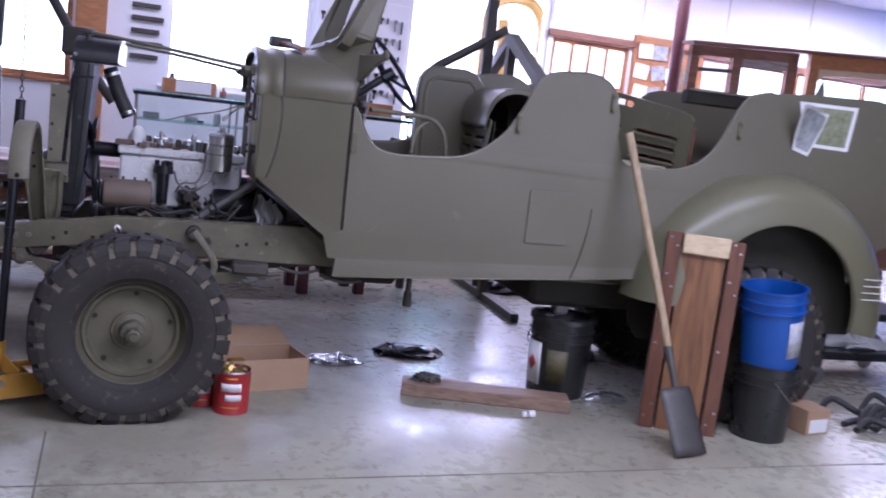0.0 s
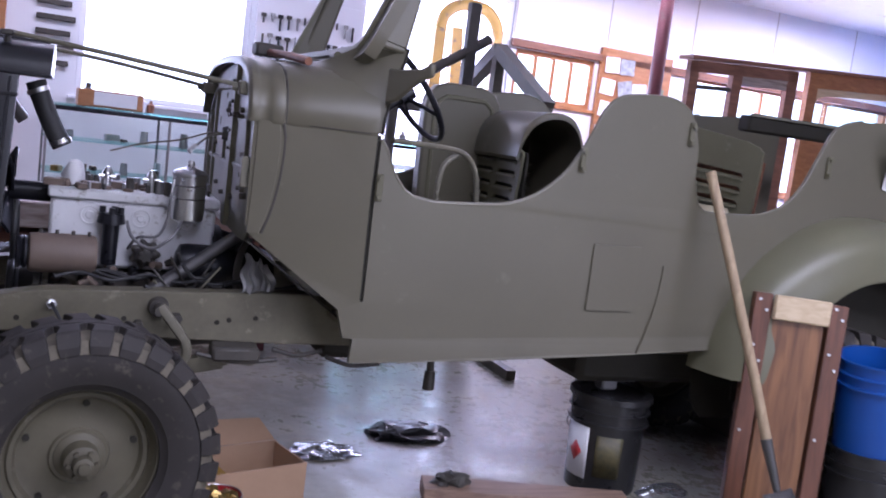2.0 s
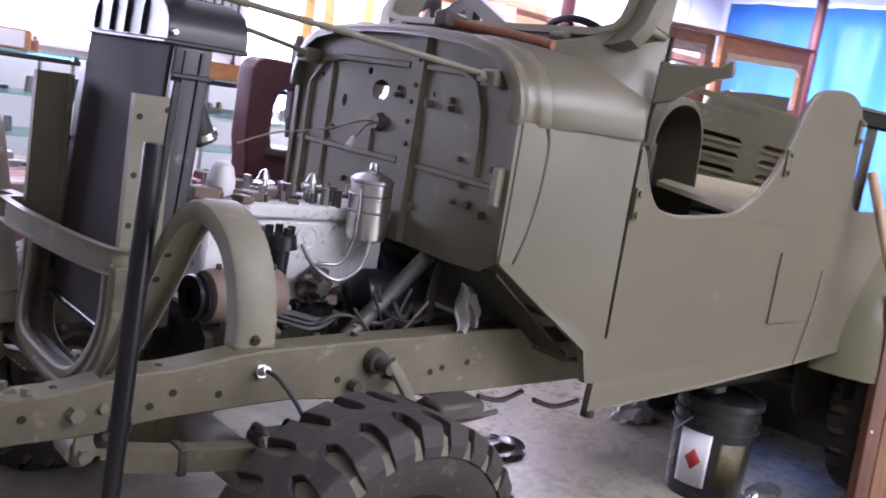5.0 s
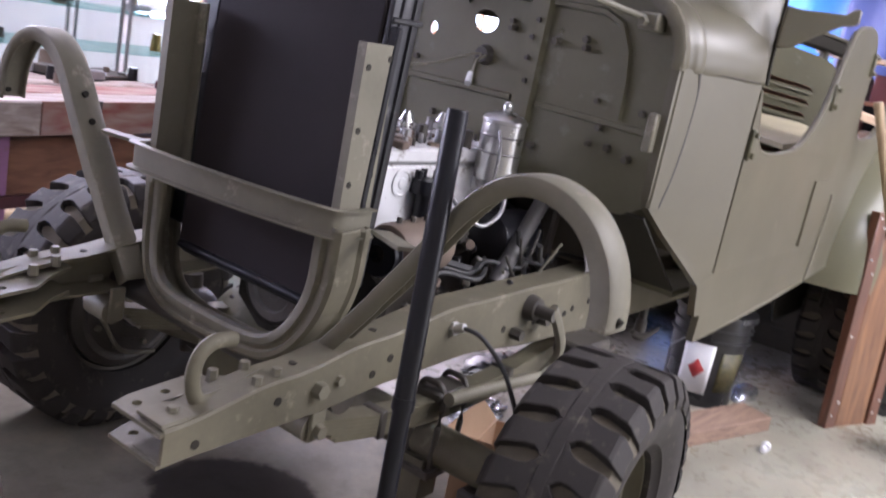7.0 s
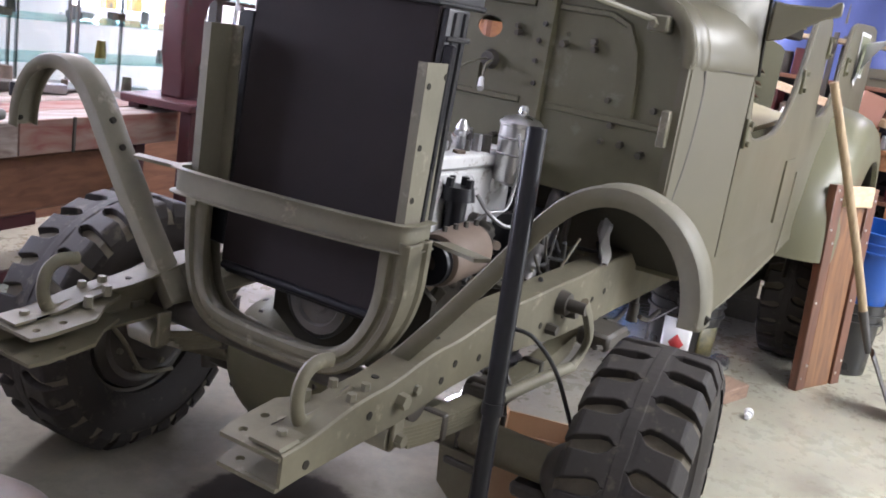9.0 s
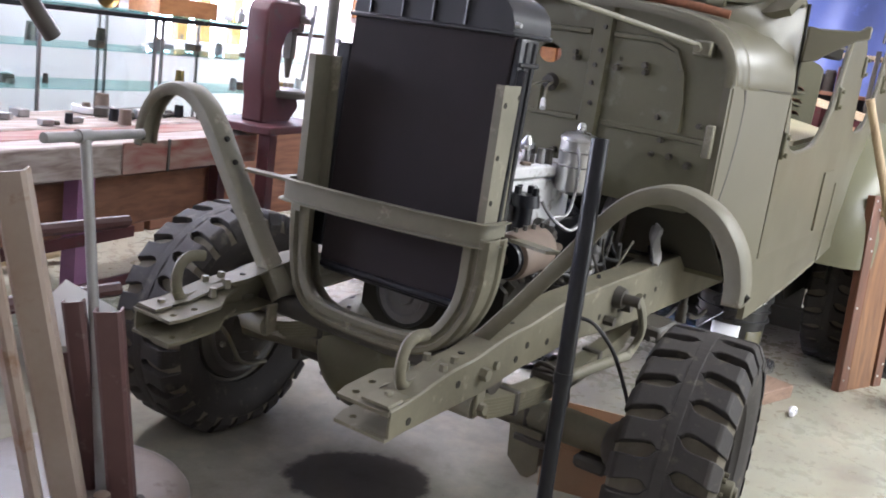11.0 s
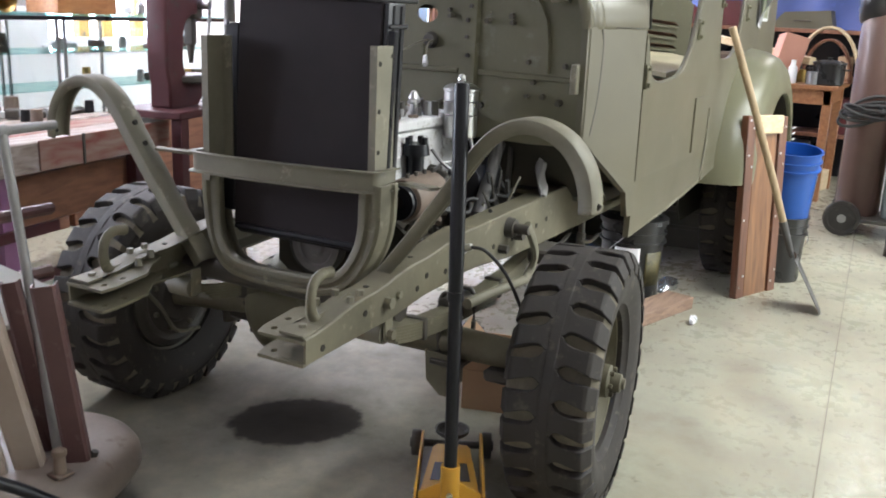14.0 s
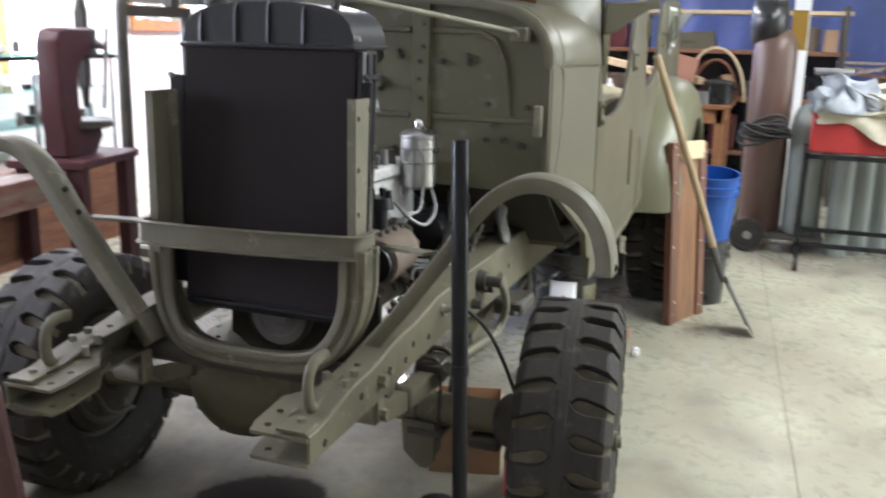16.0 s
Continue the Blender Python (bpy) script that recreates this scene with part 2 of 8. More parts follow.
CEIL = mat("stained_ceiling", (0.72, 0.73, 0.75), (0.62, 0.62, 0.64), 0.7, scale=1.3, fine=20, bump=0.06, wear=(0.42, 0.3, 0.22), wear_at=0.63)
TARP = mat("blue_tarp", (0.12, 0.34, 0.64), (0.08, 0.26, 0.54), 0.4, scale=1.6, fine=40, bump=0.12, depth=0.02)
_t = TARP.node_tree
_tl, _mx = _t.nodes.new("ShaderNodeBsdfTranslucent"), _t.nodes.new("ShaderNodeMixShader")
_tl.inputs["Color"].default_value, _mx.inputs["Fac"].default_value = (0.2, 0.5, 0.92, 1), 0.5
_t.links.new(_t.nodes["Principled BSDF"].outputs["BSDF"], _mx.inputs[1])
_t.links.new(_tl.outputs["BSDF"], _mx.inputs[2])
_t.links.new(_mx.outputs["Shader"], _t.nodes["Material Output"].inputs["Surface"])
LEATHER = mat("black_hose", (0.02, 0.02, 0.021), (0.035, 0.034, 0.033), 0.6, scale=10, fine=90, bump=0.15)
BRASS = mat("old_brass", (0.4, 0.27, 0.08), (0.22, 0.15, 0.06), 0.35, metal=0.9, scale=8, bump=0.06)
GLASS = glass("clear_glass")
GREEN_EDGE = glass("green_glass", (0.66, 0.88, 0.86))
OUTSIDE = glow("bright_outdoors", (0.93, 0.95, 1.0), 4.5)
LEAVES = mat("print_green", (0.1, 0.13, 0.05), (0.3, 0.3, 0.22), 0.4, scale=30, fine=90, bump=0.0)
PHOTO = mat("print_grey", (0.45, 0.48, 0.5), (0.15, 0.16, 0.17), 0.4, scale=25, fine=60, bump=0.0)


def floor_material():
    m = bpy.data.materials.new("sealed_concrete")
    m.use_nodes = True
    nt = m.node_tree
    bs = nt.nodes["Principled BSDF"]
    co = nt.nodes.new("ShaderNodeTexCoord")

    def noise_at(scale, detail, rough=0.55):
        n = nt.nodes.new("ShaderNodeTexNoise")
        n.inputs["Scale"].default_value, n.inputs["Detail"].default_value, n.inputs["Roughness"].default_value = scale, detail, rough
        nt.links.new(co.outputs["Object"], n.inputs["Vector"])
        return n

    def ramp(src, a, b, lo=0.0, hi=1.0):
        r = nt.nodes.new("ShaderNodeMapRange")
        for k, v in (("From Min", a), ("From Max", b), ("To Min", lo), ("To Max", hi)):
            r.inputs[k].default_value = v
        nt.links.new(src, r.inputs["Value"])
        return r.outputs["Result"]

    def mix(fac, a, b):
        x = nt.nodes.new("ShaderNodeMix")
        x.data_type = "RGBA"
        for k, v in (("A", a), ("B", b)):
            if isinstance(v, tuple):
                x.inputs[k].default_value = (*v, 1)
            else:
                nt.links.new(v, x.inputs[k])
        nt.links.new(fac, x.inputs["Factor"])
        return x.outputs["Result"]

    big, mid, fine, spot = noise_at(0.7, 4), noise_at(2.6, 7, 0.6), noise_at(60, 3), noise_at(9, 4, 0.7)
    c = mix(ramp(big.outputs["Fac"], 0.35, 0.7), (0.43, 0.424, 0.325), (0.305, 0.293, 0.228))
    c = mix(ramp(mid.outputs["Fac"], 0.44, 0.76, 0, 0.72), c, (0.2, 0.165, 0.125))
    c = mix(ramp(fine.outputs["Fac"], 0.4, 0.75, 0, 0.35), c, (0.3, 0.29, 0.26))
    c = mix(ramp(spot.outputs["Fac"], 0.64, 0.74, 0, 0.55), c, (0.11, 0.09, 0.068))
    # dirt round the front axle plus the shade there, both in colour, with a ragged edge
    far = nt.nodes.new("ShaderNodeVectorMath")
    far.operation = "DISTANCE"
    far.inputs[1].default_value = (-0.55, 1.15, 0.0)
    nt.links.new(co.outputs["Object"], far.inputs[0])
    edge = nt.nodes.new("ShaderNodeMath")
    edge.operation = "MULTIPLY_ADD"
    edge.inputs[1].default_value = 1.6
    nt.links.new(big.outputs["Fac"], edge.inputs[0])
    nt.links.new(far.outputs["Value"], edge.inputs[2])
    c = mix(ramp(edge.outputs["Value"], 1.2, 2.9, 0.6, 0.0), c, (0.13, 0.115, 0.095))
    # shade under the truck, put into the floor colour
    truck_shade = nt.nodes.new("ShaderNodeVectorMath")
    truck_shade.operation = "DISTANCE"
    truck_shade.inputs[1].default_value = (1.8, 1.95, 0.0)
    nt.links.new(co.outputs["Object"], truck_shade.inputs[0])
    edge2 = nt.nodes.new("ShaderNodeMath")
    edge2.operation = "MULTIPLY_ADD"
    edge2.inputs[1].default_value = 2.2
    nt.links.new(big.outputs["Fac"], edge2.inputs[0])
    nt.links.new(truck_shade.outputs["Value"], edge2.inputs[2])
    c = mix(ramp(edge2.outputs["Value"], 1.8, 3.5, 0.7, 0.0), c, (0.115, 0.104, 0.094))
    worn = noise_at(3.4, 7, 0.65)
    c = mix(ramp(worn.outputs["Fac"], 0.5, 0.66, 0, 0.5), c, (0.33, 0.295, 0.22))
    c = mix(ramp(worn.outputs["Fac"], 0.47, 0.33, 0, 0.6), c, (0.13, 0.112, 0.088))
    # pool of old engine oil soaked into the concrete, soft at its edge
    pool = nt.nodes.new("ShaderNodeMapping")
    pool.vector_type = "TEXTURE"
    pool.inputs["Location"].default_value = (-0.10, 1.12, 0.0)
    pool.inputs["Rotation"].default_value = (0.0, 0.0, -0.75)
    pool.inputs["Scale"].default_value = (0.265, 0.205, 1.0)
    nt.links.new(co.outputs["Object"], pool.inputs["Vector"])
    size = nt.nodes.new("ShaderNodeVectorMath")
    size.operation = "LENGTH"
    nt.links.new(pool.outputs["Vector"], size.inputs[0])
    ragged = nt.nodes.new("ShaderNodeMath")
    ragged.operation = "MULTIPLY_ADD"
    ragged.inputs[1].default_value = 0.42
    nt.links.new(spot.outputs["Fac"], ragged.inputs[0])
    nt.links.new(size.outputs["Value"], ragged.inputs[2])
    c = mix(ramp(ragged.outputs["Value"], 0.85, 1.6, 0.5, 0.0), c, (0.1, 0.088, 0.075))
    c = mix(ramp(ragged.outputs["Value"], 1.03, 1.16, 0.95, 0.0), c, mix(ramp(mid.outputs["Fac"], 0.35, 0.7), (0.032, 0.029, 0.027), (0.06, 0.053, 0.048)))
    nt.links.new(c, bs.inputs["Base Color"])
    dull = nt.nodes.new("ShaderNodeMath")
    wet = nt.nodes.new("ShaderNodeMath")
    nt.links.new(ramp(mid.outputs["Fac"], 0.3, 0.75, 0.20, 0.40), wet.inputs[0])
    nt.links.new(ramp(noise_at(16, 5, 0.7).outputs["Fac"], 0.35, 0.7, -0.08, 0.16), wet.inputs[1])
    nt.links.new(wet.outputs["Value"], dull.inputs[0])
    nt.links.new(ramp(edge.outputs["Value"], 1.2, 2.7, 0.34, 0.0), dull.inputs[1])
    dry = nt.nodes.new("ShaderNodeMath")
    nt.links.new(dull.outputs["Value"], dry.inputs[0])
    nt.links.new(ramp(ragged.outputs["Value"], 0.9, 1.35, 0.35, 0.0), dry.inputs[1])
    nt.links.new(dry.outputs["Value"], bs.inputs["Roughness"])
    sheen = nt.nodes.new("ShaderNodeMath")
    sheen.operation = "MULTIPLY"
    nt.links.new(ramp(ragged.outputs["Value"], 0.9, 1.35, 0.2, 1.0), sheen.inputs[0])
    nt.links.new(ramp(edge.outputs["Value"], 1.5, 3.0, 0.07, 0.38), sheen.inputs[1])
    worn_sheen = nt.nodes.new("ShaderNodeMath")
    worn_sheen.operation = "MULTIPLY"
    nt.links.new(sheen.outputs["Value"], worn_sheen.inputs[0])
    nt.links.new(ramp(edge2.outputs["Value"], 1.8, 3.6, 0.8, 1.0), worn_sheen.inputs[1])
    nt.links.new(worn_sheen.outputs["Value"], bs.inputs["Specular IOR Level"])
    bp = nt.nodes.new("ShaderNodeBump")
    bp.inputs["Strength"].default_value, bp.inputs["Distance"].default_value = 0.2, 0.003
    nt.links.new(worn.outputs["Fac"], bp.inputs["Height"])
    nt.links.new(bp.outputs["Normal"], bs.inputs["Normal"])
    return m


FLOOR = floor_material()
JOINT = mat("joint_dirt", (0.2, 0.175, 0.13), (0.11, 0.095, 0.075), 0.9, scale=9, bump=0.1)

# ---------------------------------------------------------------- mesh tools
ORIGIN = {}


def finish(name, bm, material, smooth):
    bmesh.ops.recalc_face_normals(bm, faces=bm.faces)
    me = bpy.data.meshes.new(name)
    bm.to_mesh(me)
    bm.free()
    me.materials.append(material)
    if smooth:
        me.shade_smooth()
        me.set_sharp_from_angle(angle=radians(38))
    return new(name, me)


def base(name, at, label, category, group=""):
    """The Empty at a thing's base, which carries its parts."""
    ob = new(name)
    ob.empty_display_size = 0.1
    ob.location = at
    ORIGIN[ob] = Vector(at)
    return tagged(ob, label, category, group)


def part(name, bm, material, parent, label="", smooth=True):
    """One mesh, given in world places, under a thing or a part."""
    bm.transform(Matrix.Translation(-ORIGIN[parent]))
    ob = finish(name, bm, material, smooth)
    ob.parent = parent
    ORIGIN[ob] = ORIGIN[parent]
    return tagged(ob, label)


def thing(name, bm, material, at, label, category, group="", smooth=True):
    """A thing of one mesh, whose origin lies at its base."""
    bm.transform(Matrix.Translation(-Vector(at)))
    ob = finish(name, bm, material, smooth)
    ob.location = at
    ORIGIN[ob] = Vector(at)
    return tagged(ob, label, category, group)


def setting(name, bm, material, label="", smooth=False):
    ob = finish(name, bm, material, smooth)
    ORIGIN[ob] = Vector((0, 0, 0))
    return tagged(ob, label, kind="structure")


def box(bm, lo, hi, bevel=0.0, m=None, seg=1):
    """A box from corner to corner; m turns it afterwards."""
    r = bmesh.ops.create_cube(bm, size=1.0)["verts"]
    lo, hi = Vector(lo), Vector(hi)
    for v in r:
        v.co = Vector((lo[i] + (v.co[i] + 0.5) * (hi[i] - lo[i]) for i in range(3)))
    if bevel:
        edges = list({e for v in r for e in v.link_edges})
        out = bmesh.ops.bevel(bm, geom=edges, offset=bevel, segments=seg, affect="EDGES", profile=0.5)
        r = list({v for f in out["faces"] for v in f.verts} | {v for v in r if v.is_valid})
    if m is not None:
        bmesh.ops.transform(bm, matrix=m, verts=r)
    return r


def axes(d):
    d = Vector(d).normalized()
    a = Vector((0, 0, 1)) if abs(d.z) < 0.9 else Vector((1, 0, 0))
    u = d.cross(a).normalized()
    return d, u, d.cross(u).normalized()


def cyl(bm, a, b, r, r2=None, seg=16, caps=True):
    a, b = Vector(a), Vector(b)
    r2 = r if r2 is None else r2
    d, u, w = axes(b - a)
    rings = []
    for c, rad in ((a, r), (b, r2)):
        rings.append([bm.verts.new(c + rad * (math.cos(t) * u + math.sin(t) * w)) for t in (2 * math.pi * i / seg for i in range(seg))])
    for i in range(seg):
        bm.faces.new((rings[0][i], rings[0][(i + 1) % seg], rings[1][(i + 1) % seg], rings[1][i]))
    if caps:
        bm.faces.new(rings[0]), bm.faces.new(rings[1])


def lathe(bm, profile, at, axis=(0, 0, 1), seg=40, closed=False):
    """profile: (radius, height along axis) pairs."""
    at = Vector(at)
    d, u, w = axes(axis)
    rings = []
    for r, h in profile:
        if r < 1e-5:
            rings.append([bm.verts.new(at + h * d)])
        else:
            rings.append([bm.verts.new(at + h * d + r * (math.cos(t) * u + math.sin(t) * w)) for t in (2 * math.pi * i / seg for i in range(seg))])
    pairs = list(zip(rings, rings[1:])) + ([(rings[-1], rings[0])] if closed else [])
    for A, C in pairs:
        for i in range(seg):
            j = (i + 1) % seg
            if len(A) == 1 and len(C) == 1:
                break
            if len(A) == 1:
                bm.faces.new((A[0], C[j], C[i]))
            elif len(C) == 1:
                bm.faces.new((A[i], A[j], C[0]))
            else:
                bm.faces.new((A[i], A[j], C[j], C[i]))


def smooth_path(pts, n=6, loop=False):
    """A Catmull-Rom line through the points."""
    P = [Vector(p) for p in pts]
    out = []
    last = len(P) if loop else len(P) - 1
    for i in range(last):
        if loop:
            a, b, c, d = P[i - 1], P[i], P[(i + 1) % len(P)], P[(i + 2) % len(P)]
        else:
            a, b, c, d = P[max(i - 1, 0)], P[i], P[i + 1], P[min(i + 2, len(P) - 1)]
        for k in range(n):
            t = k / n
            out.append(0.5 * (2 * b + (c - a) * t + (2 * a - 5 * b + 4 * c - d) * t * t + (3 * b - a - 3 * c + d) * t ** 3))
    if not loop:
        out.append(P[-1])
    return out


def sweep(bm, path, profile, up=(0, 0, 1), loop=False, caps=True):
    """Carries a closed outline of (side, up) pairs along a path."""
    P = [Vector(p) for p in path]
    up = Vector(up)
    rings = []
    for i, p in enumerate(P):
        if loop:
            d = P[(i + 1) % len(P)] - P[i - 1]
        else:
            d = P[min(i + 1, len(P) - 1)] - P[max(i - 1, 0)]
        d.normalize()
        s = d.cross(up)
        s = s.normalized() if s.length > 1e-4 else axes(d)[1]
        n = s.cross(d)
        rings.append([bm.verts.new(p + a * s + b * n) for a, b in profile])
    k = len(profile)
    pairs = list(zip(rings, rings[1:])) + ([(rings[-1], rings[0])] if loop else [])
    for A, C in pairs:
        for i in range(k):
            bm.faces.new((A[i], A[(i + 1) % k], C[(i + 1) % k], C[i]))
    if caps and not loop:
        bm.faces.new(rings[0]), bm.faces.new(rings[-1])


def ring_profile(r, seg=10, ry=None):
    ry = ry or r
    return [(r * math.cos(2 * math.pi * i / seg), ry * math.sin(2 * math.pi * i / seg)) for i in range(seg)]


def tube(bm, pts, r, seg=10, n=5, up=(0, 0, 1), loop=False):
    path = smooth_path(pts, n, loop) if len(pts) > 2 else [Vector(p) for p in pts]
    sweep(bm, path, ring_profile(r, seg), up, loop)


def plate(bm, loops, place, thick):
    """A sheet of any outline, with holes; place(u, v, w) sets it in the world, w from 0 to thick."""
    from mathutils.geometry import tessellate_polygon
    flat = [p for l in loops for p in l]
    tris = tessellate_polygon([[Vector((u, v, 0)) for u, v in l] for l in loops])
    F = [bm.verts.new(place(u, v, 0.0)) for u, v in flat]
    K = [bm.verts.new(place(u, v, thick)) for u, v in flat]
    for a, b, c in tris:
        if len({a, b, c}) == 3:
            bm.faces.new((F[a], F[b], F[c]))
            bm.faces.new((K[c], K[b], K[a]))
    s = 0
    for l in loops:
        k = len(l)
        for i in range(k):
            j = (i + 1) % k
            bm.faces.new((F[s + i], F[s + j], K[s + j], K[s + i]))
        s += k


def loft(bm, rows, close=False):
    """A skin through rows of points, each row as long as the next."""
    V = [[bm.verts.new(p) for p in r] for r in rows]
    for A, C in zip(V, V[1:]):
        k = len(A)
        for i in range(k if close else k - 1):
            bm.faces.new((A[i], A[(i + 1) % k], C[(i + 1) % k], C[i]))


def shell(bm, rows, inward):
    """A skin of rows with a second skin within, joined at the edges; inward(p) gives the inner place."""
    rows = [[Vector(p) for p in r] for r in rows]
    inner = [[inward(p) for p in r] for r in rows]
    loft(bm, rows)
    loft(bm, inner)
    edge = [r[0] for r in rows] + rows[-1][1:] + [r[-1] for r in rows[-2::-1]] + rows[0][-2:0:-1]
    edge2 = [r[0] for r in inner] + inner[-1][1:] + [r[-1] for r in inner[-2::-1]] + inner[0][-2:0:-1]
    loft(bm, [edge, edge2], close=True)
    bmesh.ops.remove_doubles(bm, verts=bm.verts, dist=1e-5)


def disc(n, r, cx=0.0, cy=0.0, ry=None):
    ry = ry or r
    return [(cx + r * math.cos(2 * math.pi * i / n), cy + ry * math.sin(2 * math.pi * i / n)) for i in range(n)]


def interp(x, table):
    for (a, u), (b, v) in zip(table, table[1:]):
        if x <= b:
            t = min(max((x - a) / (b - a), 0), 1)
            t = t * t * (3 - 2 * t)
            return u + (v - u) * t
    return table[-1][1]


def bolt(bm, at, d, r=0.008, h=0.007):
    at, d = Vector(at), Vector(d).normalized()
    cyl(bm, at, at + h * d, r, r * 0.9, 6)


def M():
    return bmesh.new()


def crumple(bm, amount, scale, seed=0.0, low=None):
    for v in bm.verts:
        if low is not None and v.co.z < low:
            continue
        v.co += amount * noise.noise_vector(v.co * scale + Vector((seed, seed, seed)))


def turned(x, y, z, deg):
    return Matrix.Translation((x, y, z)) @ Matrix.Rotation(radians(deg), 4, "Z")


# ---------------------------------------------------------------- the shop
CEILING, FAR, NEAR, LEFT, RIGHT = 3.14, 5.0, -7.0, -4.5, 9.3


def in_building(bm):
    bm.transform(BR)
    return bm


bm = M()
box(bm, (LEFT - 0.3, NEAR - 6, -0.2), (RIGHT + 1.5, FAR + 4, 0.0))
floor_ob = setting("floor", in_building(bm), FLOOR, "worn sealed concrete floor with stains, joints and painted shade under the truck")
for name, lo, hi in (("floor_joint_1", (LEFT, -0.5625, 0.0), (RIGHT, -0.5575, 0.0022)), ("floor_joint_2", (-0.288, NEAR, 0.0), (-0.280, -0.05, 0.0023)),
                     ("floor_joint_3", (5.3, NEAR, 0.0), (5.309, FAR, 0.0023)), ("floor_joint_4", (LEFT, -4.6, 0.0), (RIGHT, -4.592, 0.0022))):
    bm = M()
    box(bm, lo, hi)
    setting(name, in_building(bm), JOINT, "dirt-filled joint in the concrete")

bm = M()
box(bm, (LEFT - 0.3, NEAR - 0.3, CEILING), (RIGHT + 0.3, FAR + 0.3, CEILING + 0.15))
setting("ceiling", in_building(bm), CEIL, "white ceiling panels with brown water stains")
for i, p_ in enumerate((1.5, 3.9, 6.3, 8.7)):
    bm = M()
    box(bm, (p_, 2.0, CEILING - 0.008), (p_ + 0.03, FAR, CEILING))
    setting("trim_ceiling_%d" % (i + 1), in_building(bm), WALL, "thin batten over a ceiling seam")

# far wall with its window openings: (p0, p1, z0, z1)
OPENINGS = [(-2.7, -0.5, 1.3, 2.4), (0.28, 1.56, 1.36, 2.5), (2.5, 3.99, 1.05, 2.72), (4.05, 4.95, 1.82, 2.29), (6.2, 9.15, 1.2, 2.32)]
bm = M()
outline = [(LEFT, 0.0), (RIGHT, 0.0), (RIGHT, CEILING), (LEFT, CEILING)]
holes = [[(a, c), (a, d), (b, d), (b, c)] for a, b, c, d in OPENINGS]
plate(bm, [outline] + holes, lambda u, v, w: Vector((u, FAR + w, v)), 0.16)
setting("wall_north", in_building(bm), WALL, "white panelled wall with windows")
for i, p_ in enumerate((-2.2, -0.1, 1.58, 2.68, 4.0, 5.05, 6.1, 7.2, 8.4)):
    bm = M()
    box(bm, (p_, FAR - 0.004, 2.42), (p_ + 0.012, FAR, CEILING))
    setting("trim_seam_%d" % (i + 1), in_building(bm), WALL_D, "narrow seam between wall panels")
bm = M()
box(bm, (3.98, FAR - 0.05, 2.30), (RIGHT, FAR - 0.002, 2.37), 0.006)
setting("trim_window_head", in_building(bm), BROWN_W, "dark wooden window head")
for i, (a, b, c, d) in enumerate(OPENINGS):
    # white on these two stands in for glare that washes out the frame
    FRAME_M = WALL if i in (1, 2) else ORANGE_W
    bm = M()
    box(bm, (a - 0.05, FAR - 0.03, c - 0.03), (b + 0.05, FAR + 0.02, c), 0.004)
    win = setting("window_%d" % (i + 1), in_building(bm), FRAME_M, "wood-framed window, bright with daylight")
    posts = 3 if i == 3 else (2 if b - a > 1.5 else 1)
    for lo, hi in (((a, c), (b, c + 0.045)), ((a, d - 0.045), (b, d)), ((a, c + 0.045), (a + 0.045, d - 0.045)), ((b - 0.045, c + 0.045), (b, d - 0.045))):
        bm = M()
        box(bm, (lo[0], FAR + 0.02, lo[1]), (hi[0], FAR + 0.1, hi[1]), 0.004)
        part("window_frame", in_building(bm), FRAME_M, win)
    for k in range(posts):
        if posts == 1:
            break
        u = a + (b - a) * (k + 1) / (posts + 1) if i != 3 else a + 0.045 + (b - a - 0.09) * (k + 1) / 4
        bm = M()
        box(bm, (u - 0.02, FAR + 0.03, c + 0.045), (u + 0.02, FAR + 0.09, d - 0.045), 0.004)
        part("mullion", in_building(bm), FRAME_M, win)
    bm = M()
    box(bm, (a + 0.04, FAR + 0.058, c + 0.04), (b - 0.04, FAR + 0.062, d - 0.04))
    if i != 2:   # the third opening leads to the next bay and has no glass
        pane = part("pane", in_building(bm), GLASS, win)
        pane.visible_shadow = False
bm = M()
box(bm, (LEFT - 3, FAR + 2.6, 0.0), (RIGHT + 3, FAR + 2.62, 4.5))
setting("backdrop", in_building(bm), OUTSIDE, "overexposed daylight outside the windows")

bm = M()
box(bm, (LEFT - 0.2, NEAR, 0), (LEFT, FAR, CEILING))
setting("wall_west", in_building(bm), WALL_D, "plain shop wall")
bm = M()
plate(bm, [[(NEAR, 0), (FAR, 0), (FAR, CEILING), (NEAR, CEILING)], [(2.1, 0.9), (4.7, 0.9), (4.7, 3.05), (2.1, 3.05)]], lambda u, v, w: Vector((RIGHT + 0.15 + w, u, v)), 0.2)
setting("wall_east", in_building(bm), WALL_D, "shop wall with a wide opening behind the tarpaulin")
bm = M()
plate(bm, [[(LEFT, 0), (RIGHT, 0), (RIGHT, CEILING), (LEFT, CEILING)], [(1.7, 0.02), (1.7, 2.9), (6.3, 2.9), (6.3, 0.02)]],
      lambda u, v, w: Vector((u, NEAR - w, v)), 0.2)
setting("wall_south", in_building(bm), WALL_D, "shop wall with a wide vehicle doorway")

# blue tarpaulin hung across the far end, in folds
bm = M()
rows = []
for k in range(13):
    z = 0.55 + (CEILING - 0.58) * k / 12
    rows.append([B(RIGHT - 0.08 + 0.05 * math.sin(q * 5.2 + 0.5 * math.sin(z * 2)) + 0.03 * math.sin(q * 13 + z), q, z) for q in (FAR - 0.05 - 3.45 * j / 70 for j in range(71))])
loft(bm, rows)
tarp = thing("tarpaulin", bm, TARP, B(RIGHT - 0.08, 1.0, 0.55), "bright blue plastic tarpaulin hanging in folds", "tarpaulin")
